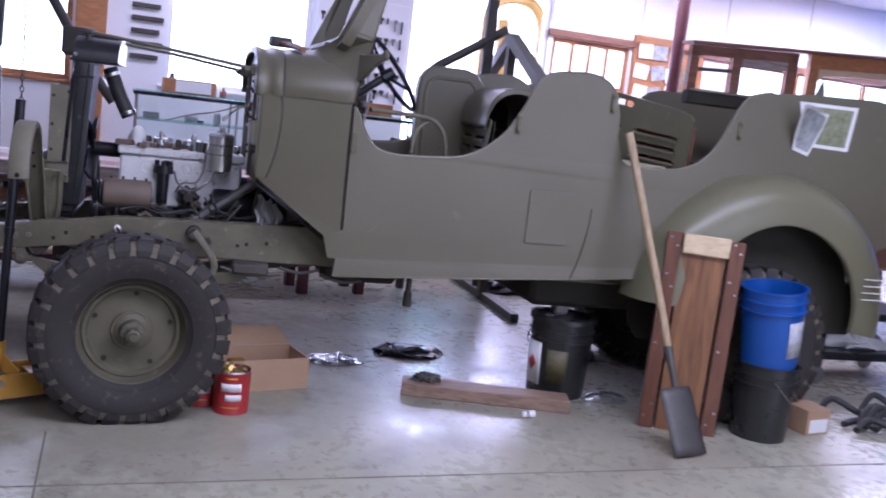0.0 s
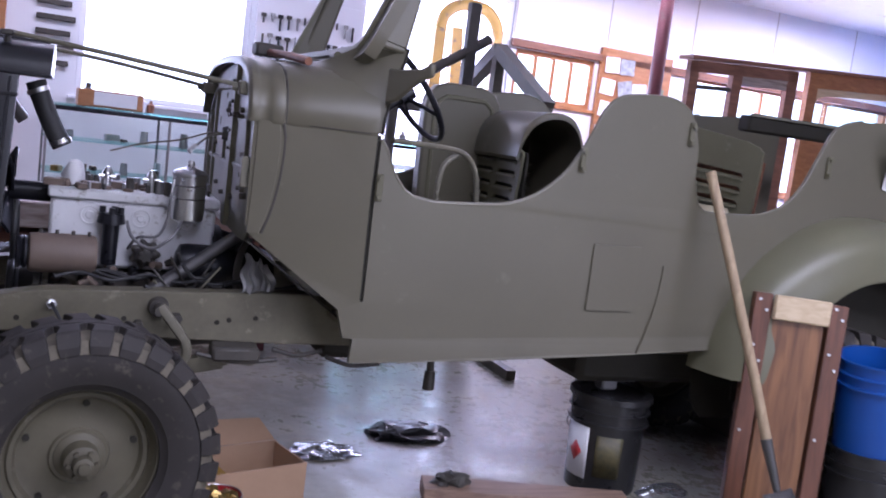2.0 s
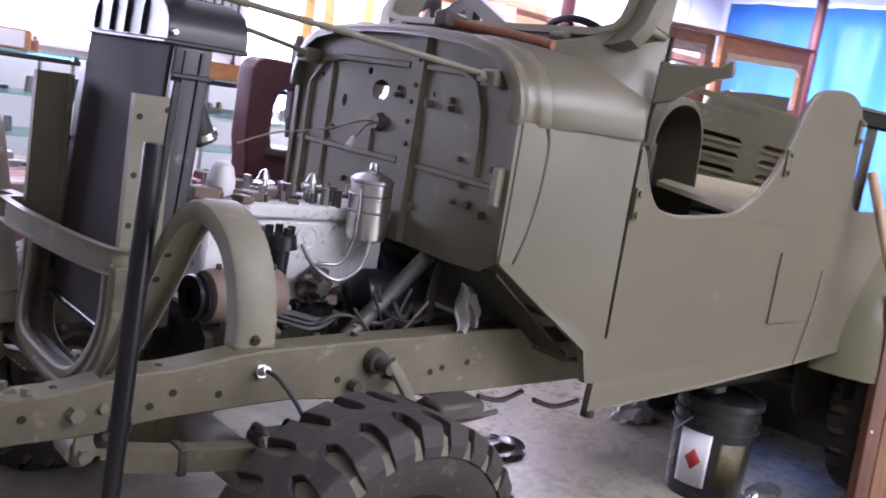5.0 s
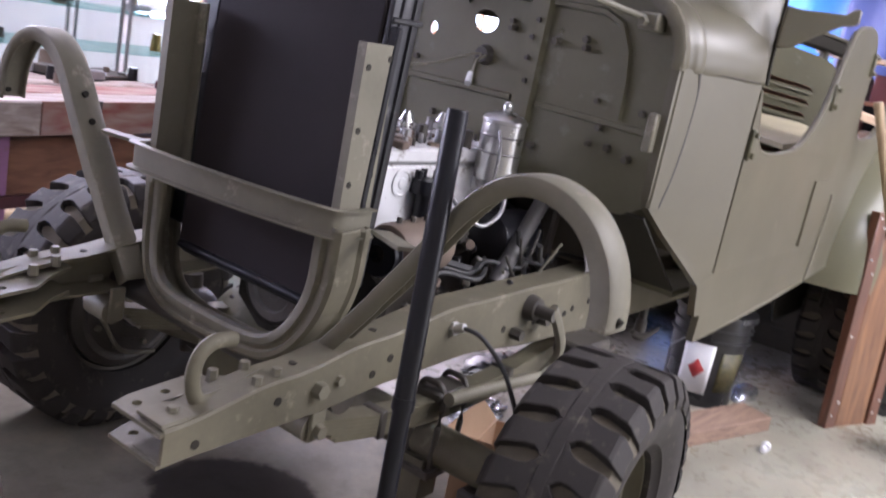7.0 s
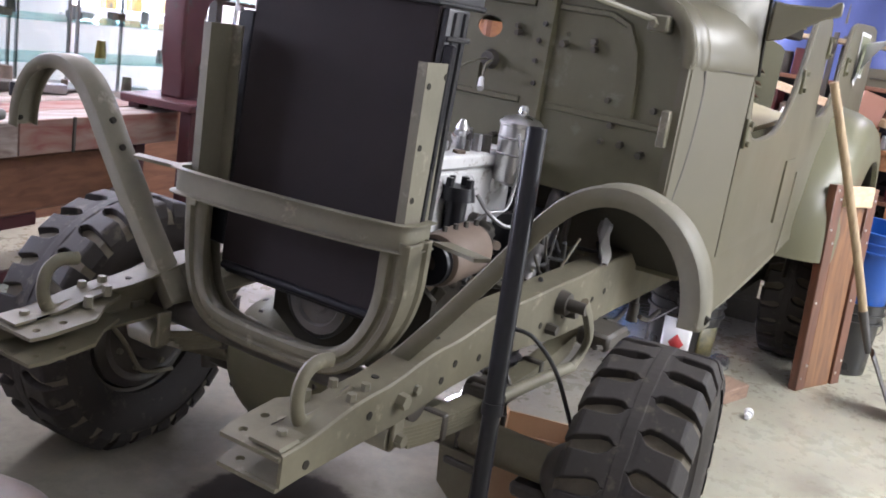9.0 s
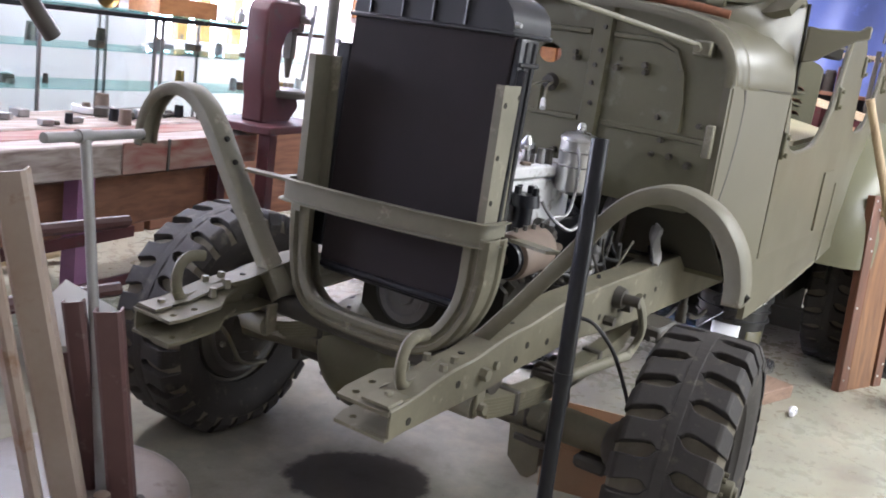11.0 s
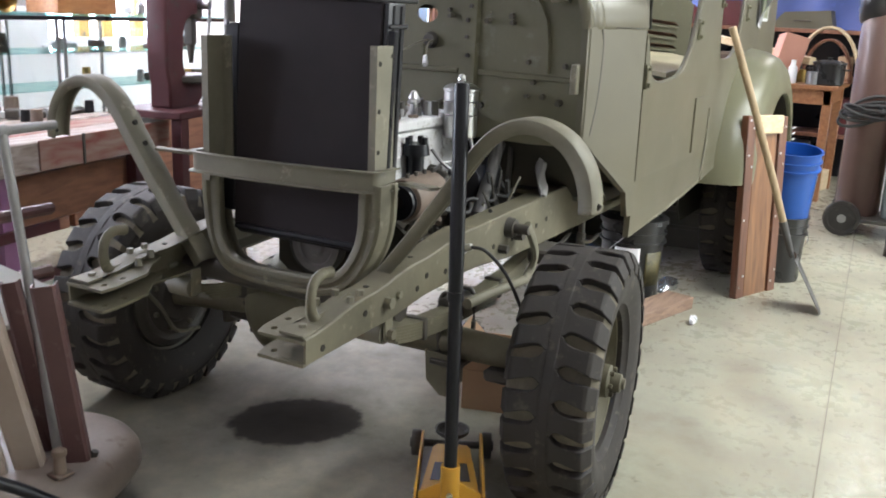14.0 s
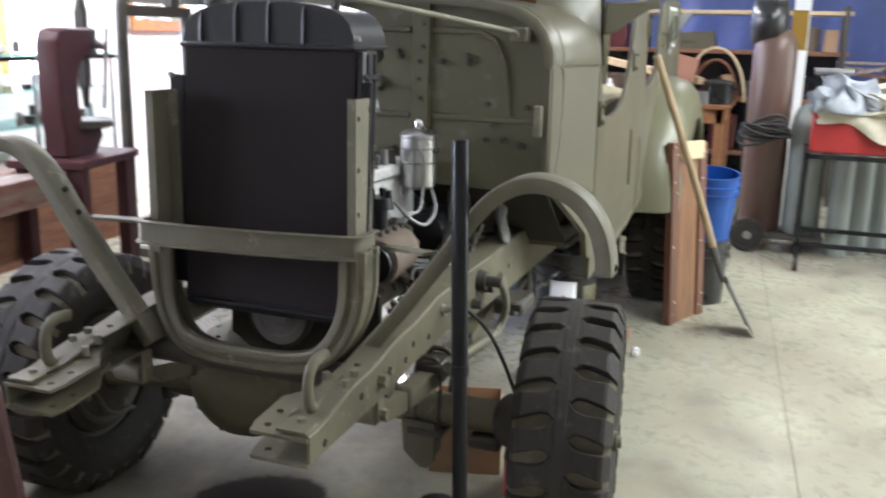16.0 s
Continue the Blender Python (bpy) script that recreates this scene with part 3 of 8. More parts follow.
mod = tarp.modifiers.new("thick", "SOLIDIFY")
mod.thickness = 0.004

# the tarpaulin where no daylight comes through, its dimness put into the colour
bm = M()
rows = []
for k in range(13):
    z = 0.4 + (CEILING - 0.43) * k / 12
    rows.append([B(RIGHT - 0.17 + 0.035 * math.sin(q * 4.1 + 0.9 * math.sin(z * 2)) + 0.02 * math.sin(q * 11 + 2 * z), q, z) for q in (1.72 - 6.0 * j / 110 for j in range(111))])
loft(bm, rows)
tarp = thing("tarpaulin", bm, UNLIT_TARP, B(RIGHT - 0.17, -1.0, 0.4), "stretch of the tarpaulin without backlight, drawn as a darker blue sheet", "tarpaulin")
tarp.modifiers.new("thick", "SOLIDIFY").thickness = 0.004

# steel pipe posts that carry the roof
for p_, q_ in ((4.745, 3.78), (8.6, 3.5)):
    bm = M()
    cyl(bm, B(p_, q_, 0.012), B(p_, q_, CEILING), 0.058, seg=20)
    box(bm, (-0.11, -0.11, 0), (0.11, 0.11, 0.012), 0.003, Matrix.Translation(B(p_, q_, 0)))
    thing("pipe_post", bm, MAROON, B(p_, q_, 0), "dark red painted steel pipe post on a floor plate", "post", "roof posts")

# ---------------------------------------------------------------- the truck
YC = 0.90
truck = base("army_truck", (1.4, YC, 0.0), "olive drab open-topped army truck being restored, without hood and front fenders", "truck")


def mirror(bm):
    bm.transform(Matrix.Translation((0, 2 * YC, 0)) @ Matrix.Diagonal((1, -1, 1, 1)))
    return bm


WIDTH = [(0.44, 0.352), (0.86, 0.2725), (3.8, 0.3505)]
SIDE = [(0.83, 0.617), (0.835, 0.70), (0.80, 0.702), (0.775, 0.797), (0.47, 1.02), (0.456, 1.05), (0.454, 1.38), (0.844, 1.392), (0.842, 1.2), (0.843, 1.0), (0.845, 0.83),
        (0.857, 0.83), (0.857, 1.0), (0.856, 1.2), (0.858, 1.372), (0.88, 1.34), (0.91, 1.275), (0.945, 1.225), (0.985, 1.196), (1.04, 1.186), (1.10, 1.182), (1.30, 1.193),
        (1.38, 1.208), (1.455, 1.24), (1.52, 1.287), (1.575, 1.34), (1.62, 1.41), (1.655, 1.475), (1.685, 1.545), (1.715, 1.592), (1.75, 1.62), (1.80, 1.636), (1.91, 1.648),
        (1.98, 1.648), (2.04, 1.632), (2.085, 1.60), (2.115, 1.55), (2.135, 1.48), (2.142, 1.36), (2.165, 1.28), (2.2, 1.247), (2.25, 1.237), (2.44, 1.242), (2.52, 1.257),
        (2.60, 1.29), (2.665, 1.345), (2.71, 1.41), (2.75, 1.49), (2.785, 1.565), (2.82, 1.62), (2.87, 1.655), (2.97, 1.68), (3.2, 1.70), (3.6, 1.715), (3.75, 1.70), (3.80, 1.64),
        (3.82, 1.4), (3.82, 0.95), (3.4, 0.80), (2.7, 0.74), (2.44, 0.70), (1.95, 0.668), (1.38, 0.638)]


def side_at(u, v, w):
    return Vector((u, interp(u, WIDTH) + w + 0.0075 * (v - 0.62), v))


def refine(pts, step):
    out = []
    for (a, b), (c, d) in zip(pts, pts[1:] + pts[:1]):
        n = max(1, int(math.hypot(c - a, d - b) / step))
        out += [(a + (c - a) * k / n, b + (d - b) * k / n) for k in range(n)]
    return out


def body_side(mirrored):
    bm = M()
    outline = [(min(u, 3.5), v) for u, v in SIDE] if mirrored else SIDE
    plate(bm, [refine(outline, 0.12)], lambda u, v, w: Vector((u, w, v)), 0.022)
    bmesh.ops.bisect_plane(bm, geom=bm.verts[:] + bm.edges[:] + bm.faces[:], plane_co=(0.86, 0, 0), plane_no=(1, 0, 0))
    for v in bm.verts:
        v.co = side_at(v.co.x, v.co.z, v.co.y)
    side = part("body_side", mirror(bm) if mirrored else bm, OLIVE, truck, "smooth olive drab body side with cut-down door openings")
    for k, opening in enumerate((range(14, 37), range(38, 52))):
        bm = M()
        tube(bm, [side_at(*SIDE[j], 0.008) for j in opening], 0.009, 8, 2, (0, 1, 0))
        part("door_edge_bead", mirror(bm) if mirrored else bm, OLIVE, side, "rolled bead along the opening")
    if mirrored:
        return
    for u, z in ((0.866, 1.215), (1.625, 1.385), (2.81, 1.475), (2.09, 1.53)):
        bm = M()
        y = side_at(u, z, 0).y
        box(bm, (u - 0.012, y - 0.012, z - 0.045), (u + 0.012, y, z + 0.045), 0.003)
        for dz in (-0.03, 0.03):
            cyl(bm, (u, y, z + dz), (u, y - 0.022, z + dz), 0.009, seg=10)
        part("catch", bm, OLIVE_IN, side, "small steel catch")
    bm = M()
    tube(bm, [side_at(2.055 - 0.07 * k * k / 49, 1.02 - 0.05 * k, 0.001) for k in range(8)], 0.0035, 8, 2, (0, 1, 0))
    part("seam_bead", bm, OLIVE, side)
    bm = M()
    plate(bm, [refine([(1.728, 0.838), (1.728, 1.085), (1.938, 1.085), (1.938, 0.838)], 0.03)], lambda u, v, w: side_at(u, v, w - 0.0014), 0.02)
    part("patch_panel", bm, OLIVE, side, "faint rectangular repair panel")
    bm = M()
    bead = smooth_path([(0.545, 0, 1.388), (0.556, 0, 1.33), (0.552, 0, 1.22), (0.535, 0, 1.11), (0.508, 0, 1.025)], 5)
    tube(bm, [side_at(p.x, p.z, -0.002) for p in bead], 0.006, 8, 1, (0, 1, 0))
    part("seam_gasket", bm, GREASE, side, "dark seam strip")
    bm = M()
    rows = []
    for p in bead:
        rows.append([side_at(0.456 + (p.x - 0.456) * k, p.z, -h) for k, h in ((0.04, -0.004), (0.12, 0.006), (0.55, 0.009), (0.84, 0.008), (0.95, -0.004))])
    loft(bm, rows)
    part("front_flange", bm, OLIVE, side, "raised front edge of the body side")
    bm = M()
    tube(bm, [side_at(0.46 + 0.04 * k, 1.3885, 0.0) for k in range(10)], 0.004, 8, 2, (0, 1, 0))
    part("seam_gasket", bm, GREASE, side, "dark seam strip")
    bm = M()
    sweep(bm, [side_at(0.8505, z, 0.014) for z in (0.82, 0.9, 1.0, 1.1, 1.2, 1.3, 1.385)], [(-0.010, -0.003), (0.010, -0.003), (0.010, 0.003), (-0.010, 0.003)], (0, 1, 0))
    # dark tube drawn for the shade along the pillar above the gap
    tube(bm, [(x, 0.272 + 0.11 * (z - 1.4), z) for x, z in ((0.857, 1.385), (0.864, 1.45), (0.884, 1.52), (0.906, 1.60), (0.924, 1.675))], 0.005, 8, 3, (0, 1, 0))
    part("door_gap", bm, DARK, side, "dark gap along the door, and a strip drawn for the shade up the pillar")


body_side(False)
body_side(True)

# cowl: the scuttle between firewall and windscreen
COWL = [(0.0, 1.394), (0.006, 1.44), (0.026, 1.487), (0.066, 1.53), (0.13, 1.562), (0.25, 1.584), (0.42, 1.596), (0.62, 1.60)]


def cowl_row(x, lift, flare=0.0):
    y0 = interp(x, WIDTH)
    half = [(y0 + dy * (YC - y0) / 0.62 - flare, 1.392 + (z - 1.394) * (1 + lift)) for dy, z in COWL]
    row = [(x, y, z) for y, z in half] + [(x, 2 * YC - y, z) for y, z in half[-2::-1]]
    return [Vector(p) for p in row]


bm = M()
shell(bm, [cowl_row(x, l, f) for x, l, f in ((0.43, -0.05, -0.012), (0.434, 0.0, 0.0), (0.442, 0.028, 0.008), (0.456, 0.032, 0.009), (0.466, 0.012, 0.003), (0.476, -0.004, 0.0), (0.494, -0.002, 0.001), (0.503, 0.024, 0.006),
      (0.513, 0.046, 0.010), (0.535, 0.048, 0.010), (0.545, 0.036, 0.008), (0.5495, 0.006, 0.0), (0.556, 0.008, 0.0), (0.562, 0.02, 0.002), (0.64, 0.07, 0.0), (0.74, 0.12, 0.0), (0.80, 0.16, 0.0), (0.845, 0.19, 0.0))],
      lambda p: Vector((p.x, p.y + (YC - p.y) * 0.012, p.z - 0.012)))
cowl = part("cowl", bm, OLIVE, truck, "rounded olive cowl with a raised bead")
bm = M()
tube(bm, [p + Vector((0, 0.003 if p.y < YC else -0.003, 0)) for p in cowl_row(0.5525, 0.012)], 0.0038, 8, 3, (1, 0, 0))
part("seam_gasket", bm, GREASE, cowl, "dark seam strip behind the bead")
bm = M()
lip = cowl_row(0.452, 0.0)
sweep(bm, [(0.455, p.y + (0.01 if p.y < YC else -0.01), p.z - 0.008) for p in lip], [(-0.012, -0.02), (0.012, -0.02), (0.012, 0.006), (-0.012, 0.006)], (1, 0, 0))
part("cowl_lip", bm, OLIVE, cowl)

# firewall with raised ribs and holes
fw = [(0.70, 0.985), (0.55, 0.98), (0.43, 0.985), (0.368, 1.02), (0.365, 1.30)] + [(p.y + 0.014, p.z - 0.014) for p in cowl_row(0.47, 0.0)[:8]]
fw = fw + [(2 * YC - y, z) for y, z in fw[::-1] if abs(y - YC) > 1e-3]
fw_holes = [disc(18, 0.042, 0.975, 1.408, 0.032), disc(10, 0.012, 1.04, 1.46), disc(10, 0.014, 1.16, 1.36, 0.02), disc(8, 0.008, 0.72, 1.42), disc(8, 0.009, 0.79, 1.34)]
bm = M()
plate(bm, [fw] + fw_holes, lambda u, v, w: Vector((0.468 + w, u, v)), 0.006)
wall_fw = part("firewall", bm, OLIVE_IN, truck, "dusty olive firewall with pressed ribs and holes")
RIBS = [[(0.405, 1.208), (0.755, 1.215)], [(0.84, 1.215), (1.40, 1.215)], [(0.99, 1.215), (0.99, 1.30)], [(1.24, 1.0), (1.24, 1.47)],
        [(0.497, 1.225), (0.50, 1.32), (0.512, 1.40), (0.545, 1.465), (0.60, 1.49), (0.755, 1.492)], [(0.835, 1.492), (1.18, 1.49), (1.28, 1.475), (1.36, 1.40), (1.36, 1.01)]]
for n_, rib in enumerate(RIBS):
    bm = M()
    h_ = 0.009 + 0.0013 * n_
    sweep(bm, [(0.4695, y, z) for y, z in rib], [(-0.011, 0.0), (-0.006, h_), (0.006, h_), (0.011, 0.0)], (-1, 0, 0))
    part("rib", bm, OLIVE_IN, wall_fw)
bm = M()
sweep(bm, [(0.4695, 0.80, 0.99), (0.4695, 0.798, 1.225), (0.4695, 0.794, 1.58)], [(-0.037, 0.0), (-0.028, 0.018), (0.028, 0.018), (0.037, 0.0)], (-1, 0, 0))
chan = part("channel", bm, OLIVE_IN, wall_fw, "upright pressed channel with bolts")
for y, z in ((0.795, 1.27), (0.802, 1.333), (0.788, 1.438), (0.80, 1.39), (0.785, 1.51)):
    bm = M()
    bolt(bm, (0.452, y, z), (-1, 0, 0), 0.008, 0.009)
    part("bolt", bm, GREASE, chan)
bm = M()
box(bm, (0.43, 0.375, 1.165), (0.466, 0.40, 1.265), 0.004)
part("clip", bm, DUSTY, wall_fw, "steel hood rest clip")
rng = random.Random(4)
for y, z in ((0.566, 1.261), (0.431, 1.255), (0.563, 1.147), (0.442, 1.132), (0.506, 1.148), (0.543, 1.195), (0.88, 1.423), (0.87, 1.405), (0.724, 1.393), (0.637, 1.411), (0.63, 1.39), (0.437, 1.478), (0.74, 1.10), (0.9, 1.1), (1.1, 1.12), (1.2, 1.27)):
    bm = M()
    bolt(bm, (0.468, y, z), (-1, 0.1, -0.1), 0.008 + 0.004 * rng.random(), 0.012 + 0.016 * rng.random())
    part("bolt", bm, GRIMY_SHADED, wall_fw)
for y, z in ((0.69, 1.36), (0.66, 1.44), (0.58, 1.40), (0.47, 1.36), (0.61, 1.30), (0.92, 1.25), (1.08, 1.39), (1.30, 1.43)):
    bm = M()
    cyl(bm, (0.4665, y, z), (0.4685, y, z), 0.008, seg=10)
part("bolt_hole", bm, DARK, wall_fw)
bm = M()
tube(bm, [(0.462, 0.955, 1.315), (0.40, 0.96, 1.31), (0.30, 1.0, 1.27), (0.18, 1.06, 1.24), (0.06, 1.05, 1.2)], 0.0032, 8)
tube(bm, [(0.462, 0.94, 1.315), (0.40, 0.93, 1.30), (0.34, 0.90, 1.25)], 0.004, 8)
part("wire", bm, DUSTY, wall_fw, "loose cloth-covered wires")
bm = M()
cyl(bm, (0.467, 0.955, 1.315), (0.445, 0.955, 1.315), 0.03, 0.022, 12)
part("grommet", bm, GREASE, wall_fw)
bm = M()
cyl(bm, (0.35, 0.91, 1.262), (0.325, 0.895, 1.235), 0.008, 0.01, 8)
part("wire_end", bm, WHITE_PAPER, wall_fw, "pale connector")
bm = M()
plate(bm, [[(0.33, 1.425), (0.33, 1.50), (0.40, 1.56), (0.60, 1.60), (1.20, 1.60), (1.40, 1.56), (1.47, 1.50), (1.47, 1.425)]], lambda u, v, w: Vector((0.79 + w, u, v)), 0.01)
part("dash_panel", bm, OLIVE_IN, truck, "olive dash panel under the cowl")
# pedal arms below the firewall, toe board and floor pan
for y, lean in ((0.60, 0.03), (0.68, 0.02)):
    bm = M()
    sweep(bm, smooth_path([(0.56, y, 0.70), (0.50, y + lean, 0.80), (0.50, y + lean, 0.90), (0.53, y + 1.5 * lean, 0.965)], 4), [(-0.012, -0.006), (0.012, -0.006), (0.012, 0.006), (-0.012, 0.006)], (0, 1, 0))
    part("pedal_arm", bm, GREASE, truck, "curved steel pedal arm")
bm = M()
plate(bm, [[(0.36, 0.0), (1.44, 0.0), (1.44, 0.42), (0.36, 0.42)]], lambda u, v, w: Vector((0.47 + 0.33 * v / 0.42, u, 0.99 - 0.24 * v / 0.42 + w)), 0.008)
part("toe_board", bm, DARK, truck)
bm = M()
box(bm, (0.80, 0.36, 0.735), (3.78, 1.44, 0.75))
part("floor_pan", bm, OLIVE_IN, truck)
bm = M()
box(bm, (3.78, 0.50, 0.75), (3.80, 1.30, 1.16))
part("tailgate", bm, OLIVE, truck)

# windscreen frame, tilted back
WS0, WS1 = Vector((0.79, 0, 1.625)), Vector((0.965, 0, 2.02))


def ws(y, k, off=0.0):
    p = WS0.lerp(WS1, k)
    n = Vector((0.914, 0, -0.405))
    return Vector((p.x, y, p.z)) + off * n


outer = [(0.325, 0.03), (0.302, 0.14), (0.30, 0.96), (0.34, 1.0), (1.46, 1.0), (1.50, 0.96), (1.498, 0.14), (1.475, 0.03), (1.42, -0.02), (1.2, -0.01), (0.9, 0.0), (0.6, -0.01), (0.38, -0.02)]
inner = [(0.37, 0.16), (0.39, 0.09), (0.45, 0.05), (0.9, 0.045), (1.35, 0.05), (1.41, 0.09), (1.43, 0.16), (1.43, 0.86), (1.40, 0.92), (0.40, 0.92), (0.37, 0.86)]
bm = M()
plate(bm, [refine(outer, 0.1), inner], lambda u, v, w: ws(u, v, w - 0.02), 0.045)
screen = part("windscreen_frame", bm, OLIVE, truck, "empty olive windscreen frame")
bm = M()
sweep(bm, [ws(u, v, -0.022) for u, v in inner], [(-0.012, -0.006), (0.012, -0.006), (0.012, 0.012), (-0.012, 0.012)], (-0.914, 0, 0.405), True)
part("screen_bead", bm, OLIVE_IN, screen, "weathered rubber channel")
PILLAR = [(0.81, 1.672), (0.9195, 1.655), (0.950, 1.795), (1.005, 2.02), (0.945, 2.035), (0.857, 1.785)]
for mirrored in (False, True):
    bm = M()
    plate(bm, [refine(PILLAR, 0.06)], lambda u, v, w: Vector((u, 0.2795 + 0.11 * (v - 1.4) + w, v)), 0.055)
    pil = part("pillar", mirror(bm) if mirrored else bm, OLIVE, screen)
    md = pil.modifiers.new("round", "BEVEL")
    md.width, md.segments = 0.014, 3
for mirrored in (False, True):
    start = [Vector(p) + Vector((0, -0.0004, 0.0004)) for p in cowl_row(0.60, 0.0)[:7]]
    ends = [Vector((x, 0.276 + 0.11 * (z - 1.4) + d, z)) for x, z, d in ((0.856, 1.395, 0.0), (0.864, 1.45, 0.0), (0.884, 1.52, 0.0), (0.906, 1.60, 0.0), (0.924, 1.675, 0.001), (0.822, 1.70, 0.001), (0.795, 1.645, 0.10))]
    rows = []
    for k in range(9):
        s = k / 8
        e = s * s * (1.6 - 0.6 * s)
        rows.append([Vector((a.x + (b.x - a.x) * s, a.y + (b.y - a.y) * e, a.z + (b.z - a.z) * e)) for a, b in zip(start, ends)])
    cols = rows
    bm = M()
    shell(bm, cols, lambda p: p + Vector((0.004, 0.014, -0.006)))
    part("cowl_gusset", mirror(bm) if mirrored else bm, OLIVE, cowl, "smooth flare from the cowl into the pillar")
bm = M()
plate(bm, [[(-0.06, 1.487), (-0.05, 1.604), (0.15, 1.60), (0.8, 1.607), (0.93, 1.628), (1.0, 1.625), (1.0, 1.585), (0.78, 1.574), (0.45, 1.535), (0.2, 1.5)]],
      lambda u, v, w: Vector((0.872 + 0.081 * u - 0.6 * w, 0.272 - 0.166 * u - 0.3 * w, v)), 0.03)
arm = part("bracket_arm", bm, OLIVE, screen, "tapered pressed bracket arm standing out from the pillar")
arm.modifiers.new("round", "BEVEL").width = 0.005
for y in (0.52, 1.28):
    bm = M()
    cyl(bm, (0.745, y, 1.635), (0.745, y + 0.06, 1.635), 0.014, seg=12)
    part("hinge", bm, OLIVE_IN, screen)

bm = M()
plate(bm, [[(0.66, 0.60), (0.66, 0.76), (0.72, 0.80), (1.08, 0.80), (1.14, 0.76), (1.14, 0.60), (1.05, 0.54), (0.75, 0.54)]], lambda u, v, w: Vector((-0.165 + w, u, v)), 0.02)
part("engine_plate", bm, DARK, truck, "dark front engine plate")
# chassis rails
RAIL_TOP = [(-0.865, 0.668), (-0.6, 0.708), (-0.36, 0.743), (-0.06, 0.778), (0.3, 0.787), (0.7, 0.80), (3.6, 0.80)]
RAIL_LOW = [(-0.865, 0.602), (-0.535, 0.612), (-0.27, 0.637), (-0.03, 0.648), (0.3, 0.625), (0.6, 0.62), (3.6, 0.63)]


def rail(mirrored):
    bm = M()
    xs = [-0.865 + 0.05 * i for i in range(31)] + [0.9, 1.5, 2.4, 3.6]
    rows = []
    for x in xs:
        t, l = interp(x, RAIL_TOP), interp(x, RAIL_LOW)
        rows.append([Vector((x, 0.575, t)), Vector((x, 0.50, t)), Vector((x, 0.496, t - 0.004)), Vector((x, 0.496, l + 0.004)), Vector((x, 0.50, l)), Vector((x, 0.575, l))])
    shell(bm, rows, lambda p: Vector((p.x, p.y + (0.007 if p.y < 0.57 else 0.0), p.z + (-0.006 if p.z > 0.68 and p.z > interp(p.x, RAIL_LOW) + 0.02 else 0.006))))
    if mirrored:
        mirror(bm)
    r = part("chassis_rail", bm, CHASSIS, truck, "dusty pressed steel chassis rail with bolt holes")
    bm = M()
    for z in (0.598, 0.655):
        plate(bm, [[(-0.872, 0.499), (-0.872, 0.635), (-0.835, 0.645), (-0.72, 0.645), (-0.66, 0.60), (-0.60, 0.575), (-0.60, 0.497)], disc(10, 0.009, -0.84, 0.61), disc(10, 0.009, -0.78, 0.615)],
              lambda u, v, w: Vector((u, v, z + 0.0 + (u + 0.87) * 0.10 + w)), 0.008)
    part("bumper_plate", mirror(bm) if mirrored else bm, CHASSIS, r, "flat bumper mounting plates")
    bm = M()
    path = smooth_path([(-0.62, 0.545, 0.698), (-0.71, 0.545, 0.678), (-0.762, 0.545, 0.678), (-0.782, 0.545, 0.72), (-0.775, 0.545, 0.765), (-0.745, 0.545, 0.787), (-0.70, 0.545, 0.784)], 6)
    sweep(bm, path, ring_profile(0.015, 10, 0.012), (0, 1, 0))
    part("tow_hook", mirror(bm) if mirrored else bm, CHASSIS, r, "curved forged tow hook")
    def fix(name, material, build):
        bm = M()
        build(bm)
        part(name, mirror(bm) if mirrored else bm, material, r)

    for x, y in ((-0.70, 0.59), (-0.66, 0.515), (-0.61, 0.52), (-0.64, 0.575), (-0.82, 0.54)):
        z = interp(x, RAIL_TOP)
        fix("bolt", DUSTY, lambda bm: cyl(bm, (x, y, z - 0.01), (x, y, z + 0.014), 0.012, 0.010, 6))
    fix("bolt", DUSTY, lambda bm: bolt(bm, (-0.517, 0.497, 0.668), (0, -1, 0), 0.018, 0.02))
    fix("bolt", DUSTY, lambda bm: bolt(bm, (-0.46, 0.497, 0.675), (0, -1, 0), 0.012, 0.01))
    for x in (-0.80, -0.62, -0.36, -0.31, -0.2, 0.12, 0.2, 0.26, 0.42, 0.46, 0.55):
        z = 0.5 * (interp(x, RAIL_TOP) + interp(x, RAIL_LOW)) + 0.02 * math.sin(40 * x)
        fix("bolt_hole", DARK, lambda bm: cyl(bm, (x, 0.4945, z), (x, 0.499, z), 0.009, seg=10))
    for x in (-0.55, -0.44, -0.33):
        z = interp(x, RAIL_TOP)
        fix("bolt_hole", DARK, lambda bm: cyl(bm, (x, 0.54, z - 0.002), (x, 0.54, z + 0.0015), 0.009, seg=10))


rail(False)
rail(True)
for x, z, r in ((-0.42, 0.62, 0.035), (0.42, 0.66, 0.045), (1.5, 0.7, 0.05), (2.6, 0.7, 0.05)):
    bm = M()
    cyl(bm, (x, 0.51, z), (x, 1.29, z), r, seg=14)
    part("crossmember", bm, GREASE, truck)
# steering arm bracket and drop link on the rail, brake hose
bm = M()
cyl(bm, (0.225, 0.50, 0.735), (0.225, 0.47, 0.735), 0.036, 0.03, 14)
cyl(bm, (0.225, 0.47, 0.735), (0.225, 0.42, 0.735), 0.017, seg=12)
bolt(bm, (0.285, 0.495, 0.70), (0, -1, 0), 0.02, 0.03)
bolt(bm, (0.165, 0.495, 0.675), (0, -1, 0), 0.016, 0.03)
part("steering_box", bm, GREASE, truck)
bm = M()
